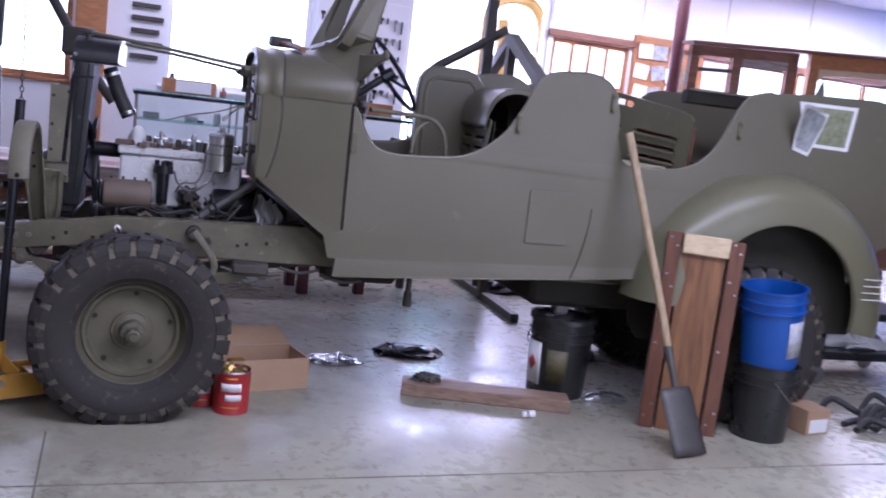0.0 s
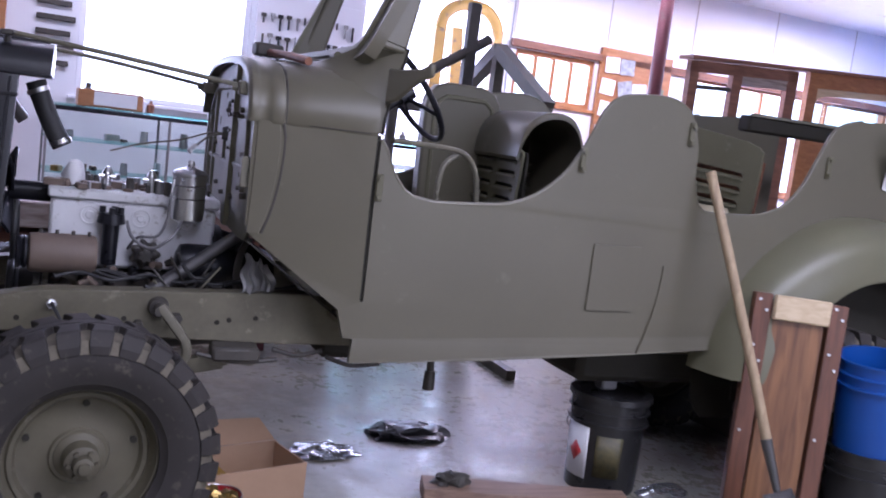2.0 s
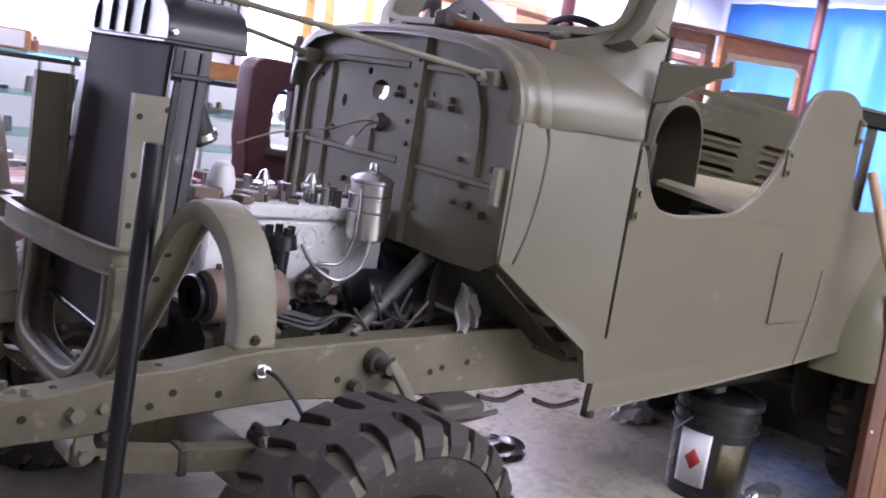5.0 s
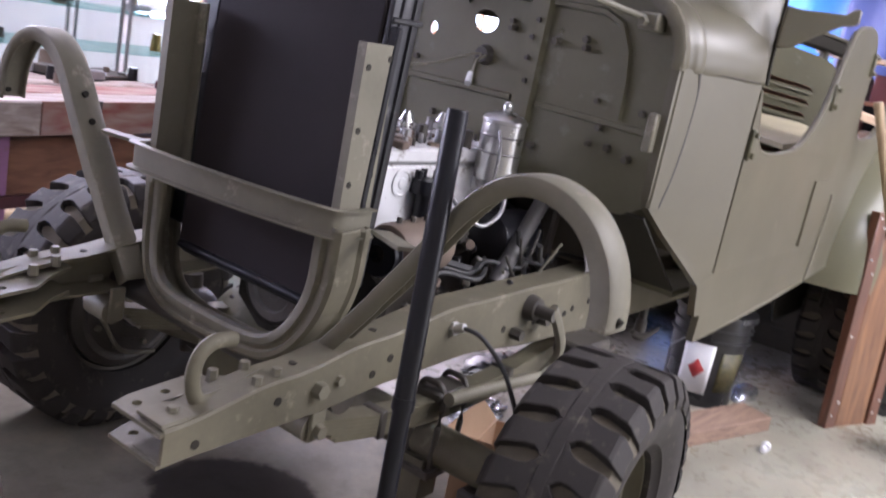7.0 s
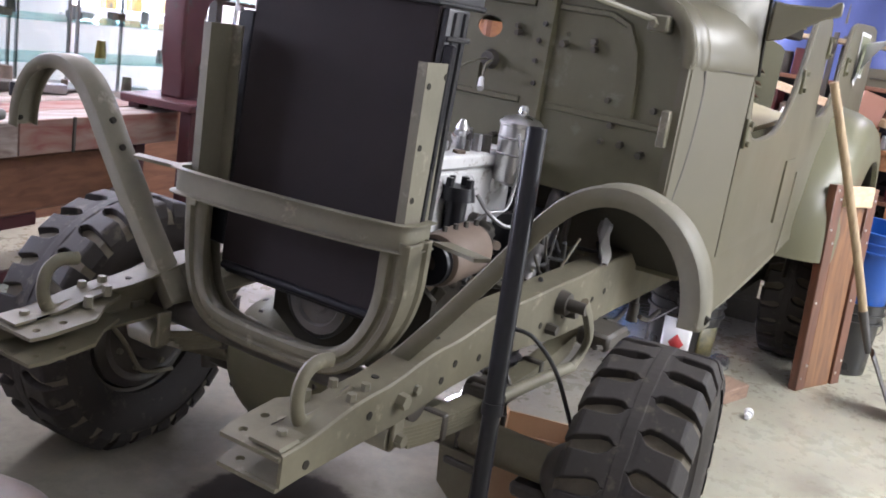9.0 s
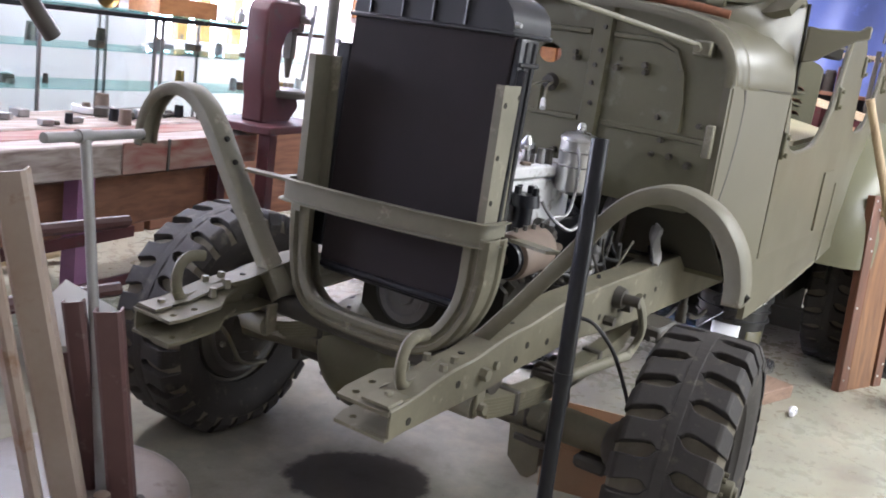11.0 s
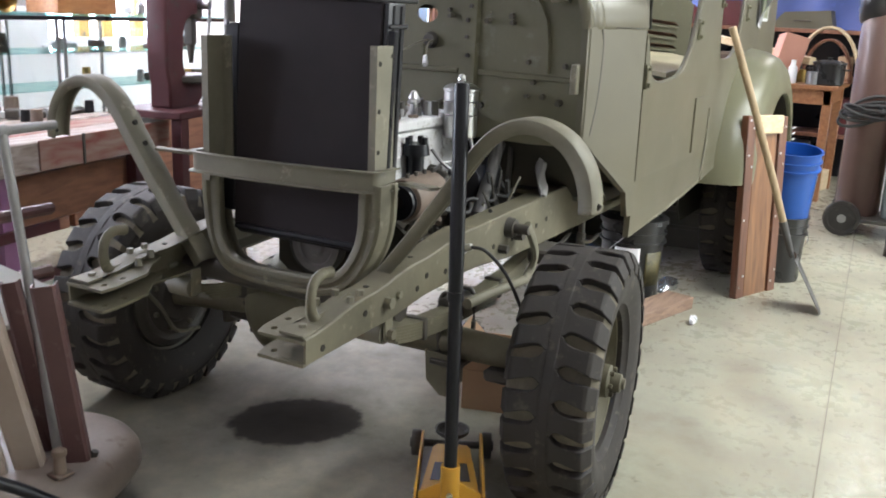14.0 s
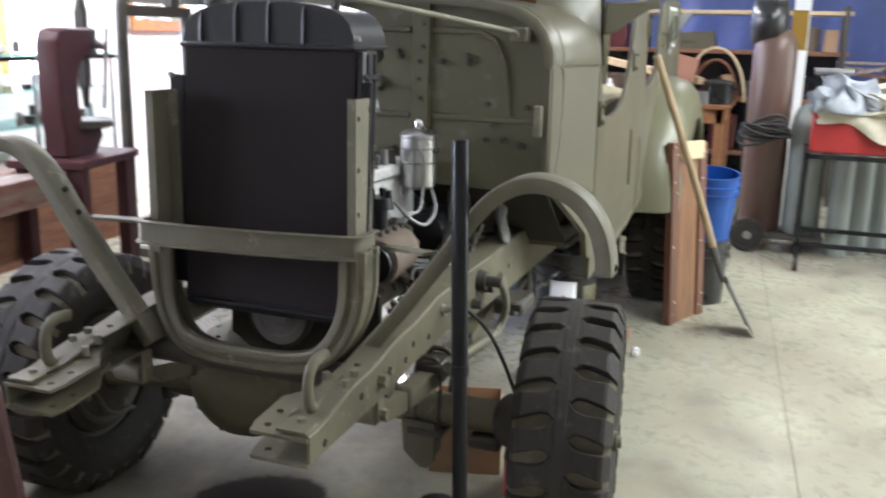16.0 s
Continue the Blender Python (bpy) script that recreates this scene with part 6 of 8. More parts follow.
# photographs taped to the body side
for name, pts, m_, lab in (("photograph", [(3.13, 1.66), (3.49, 1.665), (3.465, 1.435), (3.20, 1.44)], LEAVES, "colour photograph with a white border taped to the body"),
                           ("photograph", [(3.06, 1.645), (3.31, 1.612), (3.225, 1.39), (3.125, 1.415)], PHOTO, "curling grey photograph taped to the body")):
    grey = m_ is PHOTO
    cx, cz = sum(p[0] for p in pts) / 4, sum(p[1] for p in pts) / 4

    def lift(u, v):
        return 0.145 * max(0.0, min(1.0, (v - 1.41) / 0.24)) ** 1.4 * max(0.0, min(1.0, (3.32 - u) / 0.2)) if grey else 0.02 * max(0, u - 3.3)

    ph = base(name, (cx, side_at(cx, cz, 0).y - 0.004, cz), lab, "photograph", "taped photographs")
    bm = M()
    plate(bm, [refine(pts, 0.03)], lambda u, v, w: side_at(u, v, w - (0.012 if grey else 0.006) - lift(u, v)), 0.0015)
    part("paper", bm, WHITE_PAPER, ph, "white paper border")
    bm = M()
    plate(bm, [refine([(cx + (u - cx) * 0.84, cz + (v - cz) * 0.84) for u, v in pts], 0.03)],
          lambda u, v, w: side_at(u, v, w - (0.0155 if grey else 0.0085) - lift(u, v)), 0.0015)
    part("image", bm, m_, ph, "printed picture area")
bm = M()
plate(bm, [[(3.30, 1.70), (3.36, 1.70), (3.335, 1.80)]], lambda u, v, w: Vector((u, 0.46 + w, v)), 0.004)
part("hook_plate", bm, OLIVE, truck)
# varnished board with stiles, leaning on the rear fender
def lean_matrix(foot, top, across):
    f, t, a = Vector(foot), Vector(top), Vector(across).normalized()
    up = (t - f).normalized()
    a = (a - up * a.dot(up)).normalized()
    n = a.cross(up)
    m = Matrix((a, n, up)).transposed().to_4x4()
    m.translation = f
    return m


bd = base("door_slab", (2.52, 0.12, 0.0), "varnished brown wooden panel leaning against the rear fender", "panel")
LM = lean_matrix((2.393, 0.152, 0.0), (2.435, 0.205, 0.965), (0.31, -0.125, 0.0))
bm = M()
box(bm, (0.07, 0.0, 0.0), (0.275, 0.022, 0.93), 0.003, LM)
part("board", bm, BOARD, bd, "brown grained middle board")
for a, b, h in ((-0.012, 0.058, 0.965), (0.287, 0.357, 0.955)):
    bm = M()
    box(bm, (a, -0.012, 0.0), (b, 0.03, h), 0.003, LM)
    sti = part("stile", bm, BOARD_S, bd, "dark red-brown stile")
    bm = M()
    for k, z in enumerate((0.06, 0.12, 0.42, 0.70, 0.76, 0.90, 0.94)):
        cyl(bm, LM @ Vector((a + 0.02 + 0.03 * (k % 2), 0.030, z)), LM @ Vector((a + 0.02 + 0.03 * (k % 2), 0.0335, z)), 0.006, seg=8)
    part("nail", bm, SILVER, sti, "bright nail heads")
bm = M()
box(bm, (0.062, 0.0225, 0.868), (0.283, 0.052, 0.965), 0.006, LM)
part("block", bm, PINE, bd, "pale new wood block")

# square-mouthed shovel standing on its blade against the body
sh = base("shovel", (2.36, -0.24, 0.0), "long-handled square shovel leaning against the truck", "shovel")
tip, neck, top = Vector((2.435, -0.287, 0.0)), Vector((2.37, -0.075, 0.40)), Vector((2.175, 0.268, 1.40))
bm = M()
tube(bm, [neck, neck.lerp(top, 0.3) + Vector((0.0, -0.006, 0)), neck.lerp(top, 0.7) + Vector((0, -0.004, 0)), top], 0.019, 12)
part("handle", bm, HANDLE, sh, "worn pale wooden handle")
bm = M()
cyl(bm, neck - (top - neck).normalized() * 0.14, neck + (top - neck).normalized() * 0.06, 0.013, 0.022, 12)
part("socket", bm, SHOVEL, sh)
bm = M()
ax = (tip - neck).normalized()
across = Vector((0.80, 0.20, 0.02))
across = (across - ax * across.dot(ax)).normalized()
nrm = across.cross(ax)
rows = []
for k in range(9):
    t = k / 8
    c = neck + ax * (0.13 + 0.31 * t)
    half = 0.088 + 0.008 * min(1, t * 8)
    rows.append([c + across * (half * s) + nrm * (0.018 * s * s - 0.008) * (1 - 0.3 * t) for s in (-1, -0.6, 0, 0.6, 1)])
loft(bm, rows)
for v in bm.verts:
    v.co.z = max(v.co.z, 0.004)
bl = part("blade", bm, SHOVEL, sh, "worn grey steel blade")
bl.modifiers.new("thick", "SOLIDIFY").thickness = 0.003


def bucket(name, at, colour, label, tilt=None, lid=False, h=0.37, r0=0.132, r1=0.15, group="", bail=-1):
    bk = base(name, at, label, "bucket", group)
    m = Matrix.Translation(at) @ (tilt or Matrix())
    bm = M()
    lathe(bm, [(0.0, 0.0), (r0, 0.0), (r0 + 0.002, 0.01), (r1 - 0.006, h * 0.72), (r1 + 0.008, h * 0.725), (r1 + 0.008, h * 0.75), (r1 - 0.004, h * 0.755), (r1 - 0.003, h * 0.84), (r1 + 0.008, h * 0.845),
               (r1 + 0.008, h * 0.865), (r1 - 0.002, h * 0.87), (r1 - 0.001, h * 0.97), (r1 + 0.008, h * 0.975), (r1 + 0.008, h), (r1 - 0.006, h), (r0 - 0.006, 0.012), (0.0, 0.012)], (0, 0, 0), (0, 0, 1), 40)
    bm.transform(m)
    part("shell", bm, colour, bk)
    if lid:
        bm = M()
        lathe(bm, [(0.0, h + 0.004), (r1 - 0.03, h + 0.004), (r1 - 0.02, h + 0.012), (r1 + 0.01, h + 0.012), (r1 + 0.012, h - 0.012), (r1 + 0.009, h - 0.012)], (0, 0, 0), (0, 0, 1), 40)
        bm.transform(m)
        part("lid", bm, colour, bk)
    bm = M()
    tube(bm, [(math.cos(t) * (r1 + 0.014), bail * 0.15 * math.sin(t), h * 0.83 - 0.15 * math.sin(t)) for t in (math.pi * k / 8 for k in range(9))], 0.003, 6, 2)
    bm.transform(m)
    part("bail", bm, STEEL, bk, "wire handle")
    return bk, m


def label_patch(parent, m, a0, a1, z0, z1, r, material, label):
    bm = M()
    rows = [[m @ Vector(((r + 0.018 * z / 0.37) * math.cos(a), (r + 0.018 * z / 0.37) * math.sin(a), z)) for a in (radians(a0 + (a1 - a0) * k / 8) for k in range(9))] for z in (z0, z1)]
    loft(bm, rows)
    ob = part("label", bm, material, parent, label)
    ob.modifiers.new("thick", "SOLIDIFY").thickness = 0.0008
    return ob


bk, m1 = bucket("black_bucket", (2.14, 0.645, 0.0), BLACK_PLASTIC, "black plastic bucket with a lid and hazard label", Matrix.Rotation(radians(2), 4, "Z"), True, 0.41, 0.149, 0.166, group="plastic buckets", bail=1)
label_patch(bk, m1, -197, -150, 0.06, 0.285, 0.1515, WHITE_PAPER, "white label")
label_patch(bk, m1, -138, -98, 0.08, 0.26, 0.1515, mat("dull_gold_print", (0.12, 0.1, 0.035), (0.03, 0.03, 0.02), 0.5, scale=30, bump=0), "faded gold printed label")
bm = M()
c0 = radians(-172)
rr = 0.1535 + 0.018 * 0.17 / 0.37
pts = []
for du, dv in ((0, -0.045), (0.22, 0), (0, 0.045), (-0.22, 0)):
    pts.append(m1 @ Vector((rr * math.cos(c0 + du), rr * math.sin(c0 + du), 0.17 + dv)))
bm.faces.new([bm.verts.new(p) for p in pts])
part("hazard_mark", bm, RED, bk, "red diamond on the label").modifiers.new("thick", "SOLIDIFY").thickness = 0.001
bm = M()
box(bm, (2.08, 0.635, 0.422), (2.16, 0.705, 0.50), 0.01)
box(bm, (2.12, 0.615, 0.465), (2.24, 0.675, 0.495), 0.008)
part("spout", bm, GALV, bk, "grey pump head on the lid")
bucket("black_bucket", (2.985, 0.045, 0.0), BLACK_PLASTIC, "black plastic bucket under the rear fender", Matrix.Rotation(radians(70), 4, "Z"), False, 0.375, group="plastic buckets")
bk, m2 = bucket("blue_bucket", (2.975, 0.035, 0.376), BLUE_PLASTIC, "blue plastic bucket standing tilted on a black one", Matrix.Rotation(radians(-7), 4, "Y") @ Matrix.Rotation(radians(3), 4, "X") @ Matrix.Rotation(radians(160), 4, "Z"), False, 0.385, group="plastic buckets")
label_patch(bk, m2, -240 - 10, -208, 0.06, 0.24, 0.1345, mat("worn_label", (0.6, 0.6, 0.62), (0.2, 0.22, 0.3), 0.6, scale=40, bump=0), "torn white printed label")
label_patch(bk, m2, -205, -190, 0.03, 0.28, 0.1345, WHITE_PAPER, "white paper label")

# red coffee can with illegible white print bars
def coffee_can(at, turn, label, fill):
    cn = base("coffee_can", at, label, "can", "coffee cans")
    bm = M()
    lathe(bm, [(0.0, 0.0), (0.076, 0.0), (0.078, 0.004), (0.0765, 0.008), (0.0765, 0.184), (0.078, 0.188), (0.0765, 0.19), (0.074, 0.188), (0.074, 0.01), (0.0, 0.01)], at, (0, 0, 1), 36)
    part("tin", bm, RED, cn, "red printed tin")
    bm = M()
    lathe(bm, [(0.0775, 0.183), (0.079, 0.187), (0.0765, 0.191), (0.0735, 0.187)], at, (0, 0, 1), 36)
    part("rim", bm, STEEL, cn)
    for z0, z1, a0, a1 in ((0.105, 0.14, -34, 34), (0.062, 0.092, -18, 36), (0.03, 0.036, -30, 30), (0.16, 0.166, -20, 20)):
        bm = M()
        rows = [[Vector(at) + Vector((0.0775 * math.cos(a), 0.0775 * math.sin(a), z)) for a in (radians(turn + a0 + (a1 - a0) * k / 8) for k in range(9))] for z in (z0, z1)]
        loft(bm, rows)
        part("print_bar", bm, WHITE_PAPER if z1 - z0 > 0.01 else YELLOW, cn, "plain print bar").modifiers.new("thick", "SOLIDIFY").thickness = 0.0006
    if fill:
        bm = M()
        rng_ = random.Random(2)
        for k in range(22):
            a, r = rng_.random() * 6.28, 0.06 * rng_.random() ** 0.5
            s = rng_.uniform(0.008, 0.016)
            box(bm, (-s, -s, -s), (s, s, s), 0.003, Matrix.Translation(Vector(at) + Vector((r * math.cos(a), r * math.sin(a), 0.175 + 0.02 * rng_.random()))) @ Euler((a, r * 40, a)).to_matrix().to_4x4())
        part("hardware", bm, BRASS, cn, "odd brass-coloured hardware heaped inside")


coffee_can((0.432, 0.232, 0.0), -97, "red coffee can full of hardware on the floor", True)
coffee_can((0.305, 0.335, 0.0), -97, "red coffee can behind the front tyre", False)

# open cardboard carton behind the front tyre
cb = base("cardboard_box", (0.58, 0.80, 0.0), "open brown cardboard carton on the floor", "box")
CM = turned(0.40, 0.455, 0.0, 16.5)
for lo, hi in (((0, 0, 0.004), (0.43, 0.006, 0.15)), ((0, 0.24, 0.004), (0.43, 0.246, 0.155)), ((0, 0.006, 0.004), (0.006, 0.24, 0.152)), ((0.424, 0.006, 0.004), (0.43, 0.24, 0.15))):
    bm = M()
    box(bm, lo, hi, 0, CM)
    part("side_panel", bm, CARD, cb)
bm = M()
box(bm, (0, 0, 0), (0.43, 0.246, 0.004), 0, CM)
part("base_panel", bm, CARD, cb)
bm = M()
plate(bm, [[(0.0, 0.0), (0.41, 0.0), (0.36, 0.10), (0.02, 0.12)]], lambda u, v, w: CM @ Vector((0.01 + u, 0.244 + 0.45 * v, 0.157 + 0.75 * v + w)), 0.004)
part("flap", bm, CARD, cb)
bm = M()
plate(bm, [[(0.0, 0.0), (0.23, 0.0), (0.225, 0.115), (0.01, 0.12)]], lambda u, v, w: CM @ Vector((0.003 - 0.12 * v + w, 0.008 + u, 0.153 + v)), 0.004)
part("flap", bm, CARD, cb)
bm = M()
box(bm, (0.06, 0.05, 0.004), (0.14, 0.13, 0.13), 0.006, CM)
part("packet", bm, HOIST_Y, cb, "yellow packet in the carton")

def heap(name, at, size, material, label, category, amount, scale, seed, sub=4):
    bm = M()
    bmesh.ops.create_icosphere(bm, subdivisions=sub, radius=1.0)
    for v in bm.verts:
        v.co.z = max(v.co.z, -0.05)
        v.co += amount * noise.noise_vector(v.co * scale + Vector((seed, 0, 0)))
        v.co = Vector((at[0] + v.co.x * size[0], at[1] + v.co.y * size[1], max(at[2] + 0.002, at[2] + (v.co.z + 0.05) * size[2])))
    return thing(name, bm, material, at, label, category)


heap("foil_packet", (1.01, 1.06, 0.0), (0.13, 0.08, 0.035), FOIL, "crumpled shiny foil packet on the floor", "packet", 0.5, 2.6, 3.0)
heap("plastic_bag", (1.48, 1.27, 0.0), (0.19, 0.11, 0.05), BLACK_PLASTIC, "flattened glossy black plastic bag on the floor", "bag", 0.45, 2.4, 7.0)
heap("dark_rags", (2.86, 3.30, 0.0), (0.34, 0.16, 0.12), LEATHER, "heap of dark rags on the floor", "rags", 0.5, 2.2, 12.0)
heap("dark_rags", (3.55, 3.1, 0.0), (0.3, 0.2, 0.13), LEATHER, "heap of dark rags on the floor", "rags", 0.5, 2.2, 15.0)
for a, b, wd in (((3.27, 2.0), (3.40, 0.55), 0.06), ((3.46, 2.2), (3.58, 0.62), 0.10), ((3.72, 2.3), (3.85, 0.85), 0.06)):
    bm = M()
    sweep(bm, [(a[0], a[1], wd), (b[0], b[1], wd)], [(-wd, -wd), (wd, -wd), (wd, wd), (wd - 0.008, wd), (wd - 0.008, -wd + 0.008), (-wd + 0.008, -wd + 0.008), (-wd + 0.008, wd), (-wd, wd)])
    thing("steel_beam", bm, GRIMY_SHADED, (0.5 * (a[0] + b[0]), 0.5 * (a[1] + b[1]), 0.0), "dark steel channel lying on the floor under the truck", "beam", "beams under the truck", smooth=False)
heap("white_rag", (2.55, 1.35, 0.0), (0.12, 0.08, 0.09), CLOTH, "crumpled white rag under the truck", "rag", 0.5, 2.6, 21.0)
heap("plastic_tray", (2.37, 0.50, 0.0), (0.13, 0.055, 0.05), FOIL, "clear crushed plastic bottle on the floor", "bottle", 0.25, 2.0, 25.0)
bm = M()
lathe(bm, [(0.0, 0.0), (0.016, 0.0), (0.019, 0.03), (0.017, 0.03), (0.014, 0.004), (0.0, 0.004)], (1.83, 0.214, 0.019), (1, 0.3, 0.0), 16)
box(bm, (1.80, 0.204, 0.002), (1.825, 0.229, 0.03), 0.006)
thing("plastic_fitting", bm, WHITE_PAPER, (1.83, 0.214, 0.0), "small white plastic fitting on the floor", "fitting")

pk = base("plank", (1.66, 0.46, 0.0), "rough reddish plank lying on the floor", "plank")
PM = turned(1.265, 0.505, 0.0, -15.5)
bm = M()
box(bm, (0, 0, 0), (0.84, 0.15, 0.062), 0.004, PM)
part("timber", bm, PLANK, pk)
heap("dirty_rag", (1.40, 0.56, 0.062), (0.07, 0.05, 0.035), GREASE, "small dark greasy rag on the plank", "rag", 0.5, 2.6, 31.0)

# small carton, hoses and trolley by the rear wheel
ct = base("parts_carton", (3.36, 0.10, 0.0), "small cardboard carton with a white label", "box")
bm = M()
box(bm, (0, 0, 0), (0.16, 0.20, 0.13), 0.002, turned(3.27, 0.04, 0.0, 12))
part("box", bm, CARD, ct)
bm = M()
box(bm, (0.02, -0.0015, 0.01), (0.15, 0.0, 0.08), 0, turned(3.27, 0.04, 0.0, 12))
part("label", bm, WHITE_PAPER, ct)
rng = random.Random(21)
hh = base("hose_heap", (3.75, 0.2, 0.0), "tangle of black rubber hose on the floor", "hoses")
for k in range(9):
    x, y = rng.uniform(3.5, 3.85), rng.uniform(0.05, 0.45)
    bm = M()
    tube(bm, [(x, y, 0.03), (x + 0.12, y + 0.05, 0.10 * rng.random() + 0.03), (x + 0.22, y - 0.03, 0.05), (x + 0.33, y + 0.04, 0.025)], 0.018, 8)
    part("hose", bm, LEATHER, hh)
tr = base("parts_trolley", (4.35, 1.15, 0.0), "low dark parts trolley on casters", "trolley")
for z in (0.16, 0.42):
    bm = M()
    box(bm, (4.0, 0.95, z), (4.8, 1.45, z + 0.05), 0.008)
    part("shelf", bm, BLACK, tr)
for x, y in ((4.05, 1.0), (4.75, 1.0), (4.05, 1.4), (4.75, 1.4)):
    bm = M()
    box(bm, (x - 0.02, y - 0.02, 0.21), (x + 0.02, y + 0.02, 0.55), 0.004)
    part("leg", bm, BLACK, tr)
    bm = M()
    cyl(bm, (x, y - 0.018, 0.055), (x, y + 0.018, 0.055), 0.055, seg=20)
    box(bm, (x - 0.02, y - 0.026, 0.06), (x + 0.02, y - 0.02, 0.16), 0.003)
    box(bm, (x - 0.02, y + 0.02, 0.06), (x + 0.02, y + 0.026, 0.16), 0.003)
    part("caster", bm, STEEL, tr)
heap("grey_sack", (4.4, 1.2, 0.21), (0.28, 0.18, 0.12), CLOTH, "pale sack lying on the trolley", "sack", 0.4, 2.0, 40.0)

# ---------------------------------------------------------------- floor jack under the front axle
jk = base("floor_jack", (-0.33, 0.36, 0.0), "yellow trolley jack with a long black handle under the axle", "jack")
JM = Matrix.Translation((-0.024, 0.539, 0.0)) @ Matrix.Rotation(radians(27.5), 4, "Z")   # +x to the axle
for s in (-1, 1):
    bm = M()
    plate(bm, [[(-0.70, 0.035), (-0.70, 0.115), (-0.56, 0.140), (-0.30, 0.132), (-0.03, 0.098), (0.03, 0.072), (0.035, 0.04), (-0.05, 0.03), (-0.30, 0.04)]],
          lambda u, v, w: JM @ Vector((u, s * 0.091 + s * w, v)), 0.007)
    part("side_plate", bm, YELLOW, jk, "yellow side plate with worn edges", smooth=False)
    bm = M()
    lathe(bm, [(0.0, 0.0), (0.040, 0.0), (0.043, 0.004), (0.043, 0.026), (0.040, 0.030), (0.018, 0.030), (0.016, 0.036), (0.0, 0.037)], JM @ Vector((0.0, s * 0.100, 0.043)), JM.to_3x3() @ Vector((0, s, 0)), 26)
    part("front_wheel", bm, GREASE, jk, "dark iron wheel")
    bm = M()
    cyl(bm, JM @ Vector((-0.66, s * 0.065, 0.028)), JM @ Vector((-0.66, s * 0.088, 0.028)), 0.028, seg=18)
    part("rear_caster", bm, STEEL, jk)
    bm = M()
    cyl(bm, JM @ Vector((-0.575, s * 0.096, 0.105)), JM @ Vector((-0.575, s * 0.110, 0.105)), 0.011, seg=6)
    cyl(bm, JM @ Vector((-0.40, s * 0.096, 0.09)), JM @ Vector((-0.40, s * 0.106, 0.09)), 0.009, seg=6)
    part("pivot_bolt", bm, STEEL, jk)
    # flange that ties the handle socket to the side plate
    bm = M()
    plate(bm, [[(0.018, 0.205), (0.086, 0.148), (0.086, 0.112), (0.018, 0.13)]], lambda u, v, w: JM @ Vector((-0.556 + 0.55 * u + w, s * u, v)), 0.007)
    part("gusset", bm, YELLOW, jk, smooth=False)
    bm = M()
    plate(bm, [[(-0.375, 0.030), (-0.245, 0.022), (-0.245, 0.048), (-0.375, 0.058)]], lambda u, v, w: JM @ Vector((u, s * v, 0.1135 - 0.09 * (u + 0.375) + w)), 0.0015)
    part("plate_label", bm, GREASE, jk, "worn dark label")
bm = M()
plate(bm, [[(-0.44, -0.082), (-0.115, -0.058), (-0.09, -0.045), (-0.09, 0.045), (-0.115, 0.058), (-0.44, 0.082)]], lambda u, v, w: JM @ Vector((u, v, 0.112 - 0.09 * (u + 0.375) - w)), 0.007)
for s in (-1, 1):
    plate(bm, [[(-0.44, 0.085), (-0.115, 0.058), (-0.115, 0.03), (-0.44, 0.05)]], lambda u, v, w: JM @ Vector((u, s * (0.08 + 0.0738 * (-0.44 - u)) - s * w, v + 0.026)), 0.005)
part("lift_cover", bm, YELLOW, jk, "broad yellow cover of the lifting arm", smooth=False)
bm = M()
lathe(bm, [(0.0, -0.03), (0.022, -0.03), (0.022, 0.0), (0.04, 0.008), (0.053, 0.02), (0.055, 0.03), (0.049, 0.03), (0.04, 0.018), (0.0, 0.012)], JM @ Vector((-0.095, 0.0, 0.115)), (0, 0, 1), 30)
part("saddle", bm, GREASE, jk, "dark iron saddle dish")
for u_, z_ in ((0.0, 0.043), (-0.61, 0.10)):
    bm = M()
    cyl(bm, JM @ Vector((u_, -0.10, z_)), JM @ Vector((u_, 0.10, z_)), 0.012, seg=12)
    part("axle_rod", bm, GREASE, jk)
stop = Vector((-0.518, 0.283, 0.258))
ptop = Vector((-0.487, 0.319, 1.25))
pd = (ptop - stop).normalized()
bm = M()
lathe(bm, [(0.0185, 0.0), (0.0245, 0.0), (0.0255, -0.005), (0.0255, -0.098), (0.022, -0.104), (0.0, -0.104), (0.0, -0.05), (0.0185, -0.05)], stop, pd, 24)
part("handle_socket", bm, YELLOW, jk)
bm = M()
lathe(bm, [(0.0, 0.0), (0.03, 0.0), (0.034, 0.01), (0.034, 0.075), (0.026, 0.085), (0.016, 0.085), (0.016, 0.11), (0.0, 0.11)], JM @ Vector((-0.50, 0.0, 0.085)), JM.to_3x3() @ Vector((-1, 0, 0)), 18)
box(bm, (-0.53, -0.06, 0.03), (-0.44, 0.06, 0.075), 0.008, JM)
part("pump", bm, GREASE, jk, "greasy hydraulic pump block")
bm = M()
cyl(bm, stop - 0.075 * pd + Vector((-0.022, -0.011, 0)), stop - 0.075 * pd + Vector((-0.032, -0.016, 0)), 0.009, seg=8)
cyl(bm, JM @ Vector((-0.63, -0.05, 0.09)), JM @ Vector((-0.60, -0.075, 0.10)), 0.008, seg=8)
part("screw", bm, SILVER, jk)
bm = M()
cyl(bm, stop - 0.03 * pd, stop + 0.46 * pd, 0.0175, seg=18)
cyl(bm, stop + 0.45 * pd, stop + 0.475 * pd, 0.0215, seg=18)
lathe(bm, [(0.0, 0.0), (0.0195, 0.0), (0.0195, 0.52), (0.018, 0.524), (0.015, 0.524), (0.015, 0.515), (0.0, 0.515)], stop + 0.47 * pd, pd, 20)
part("handle", bm, BLACK, jk, "black painted tube handle in two lengths")

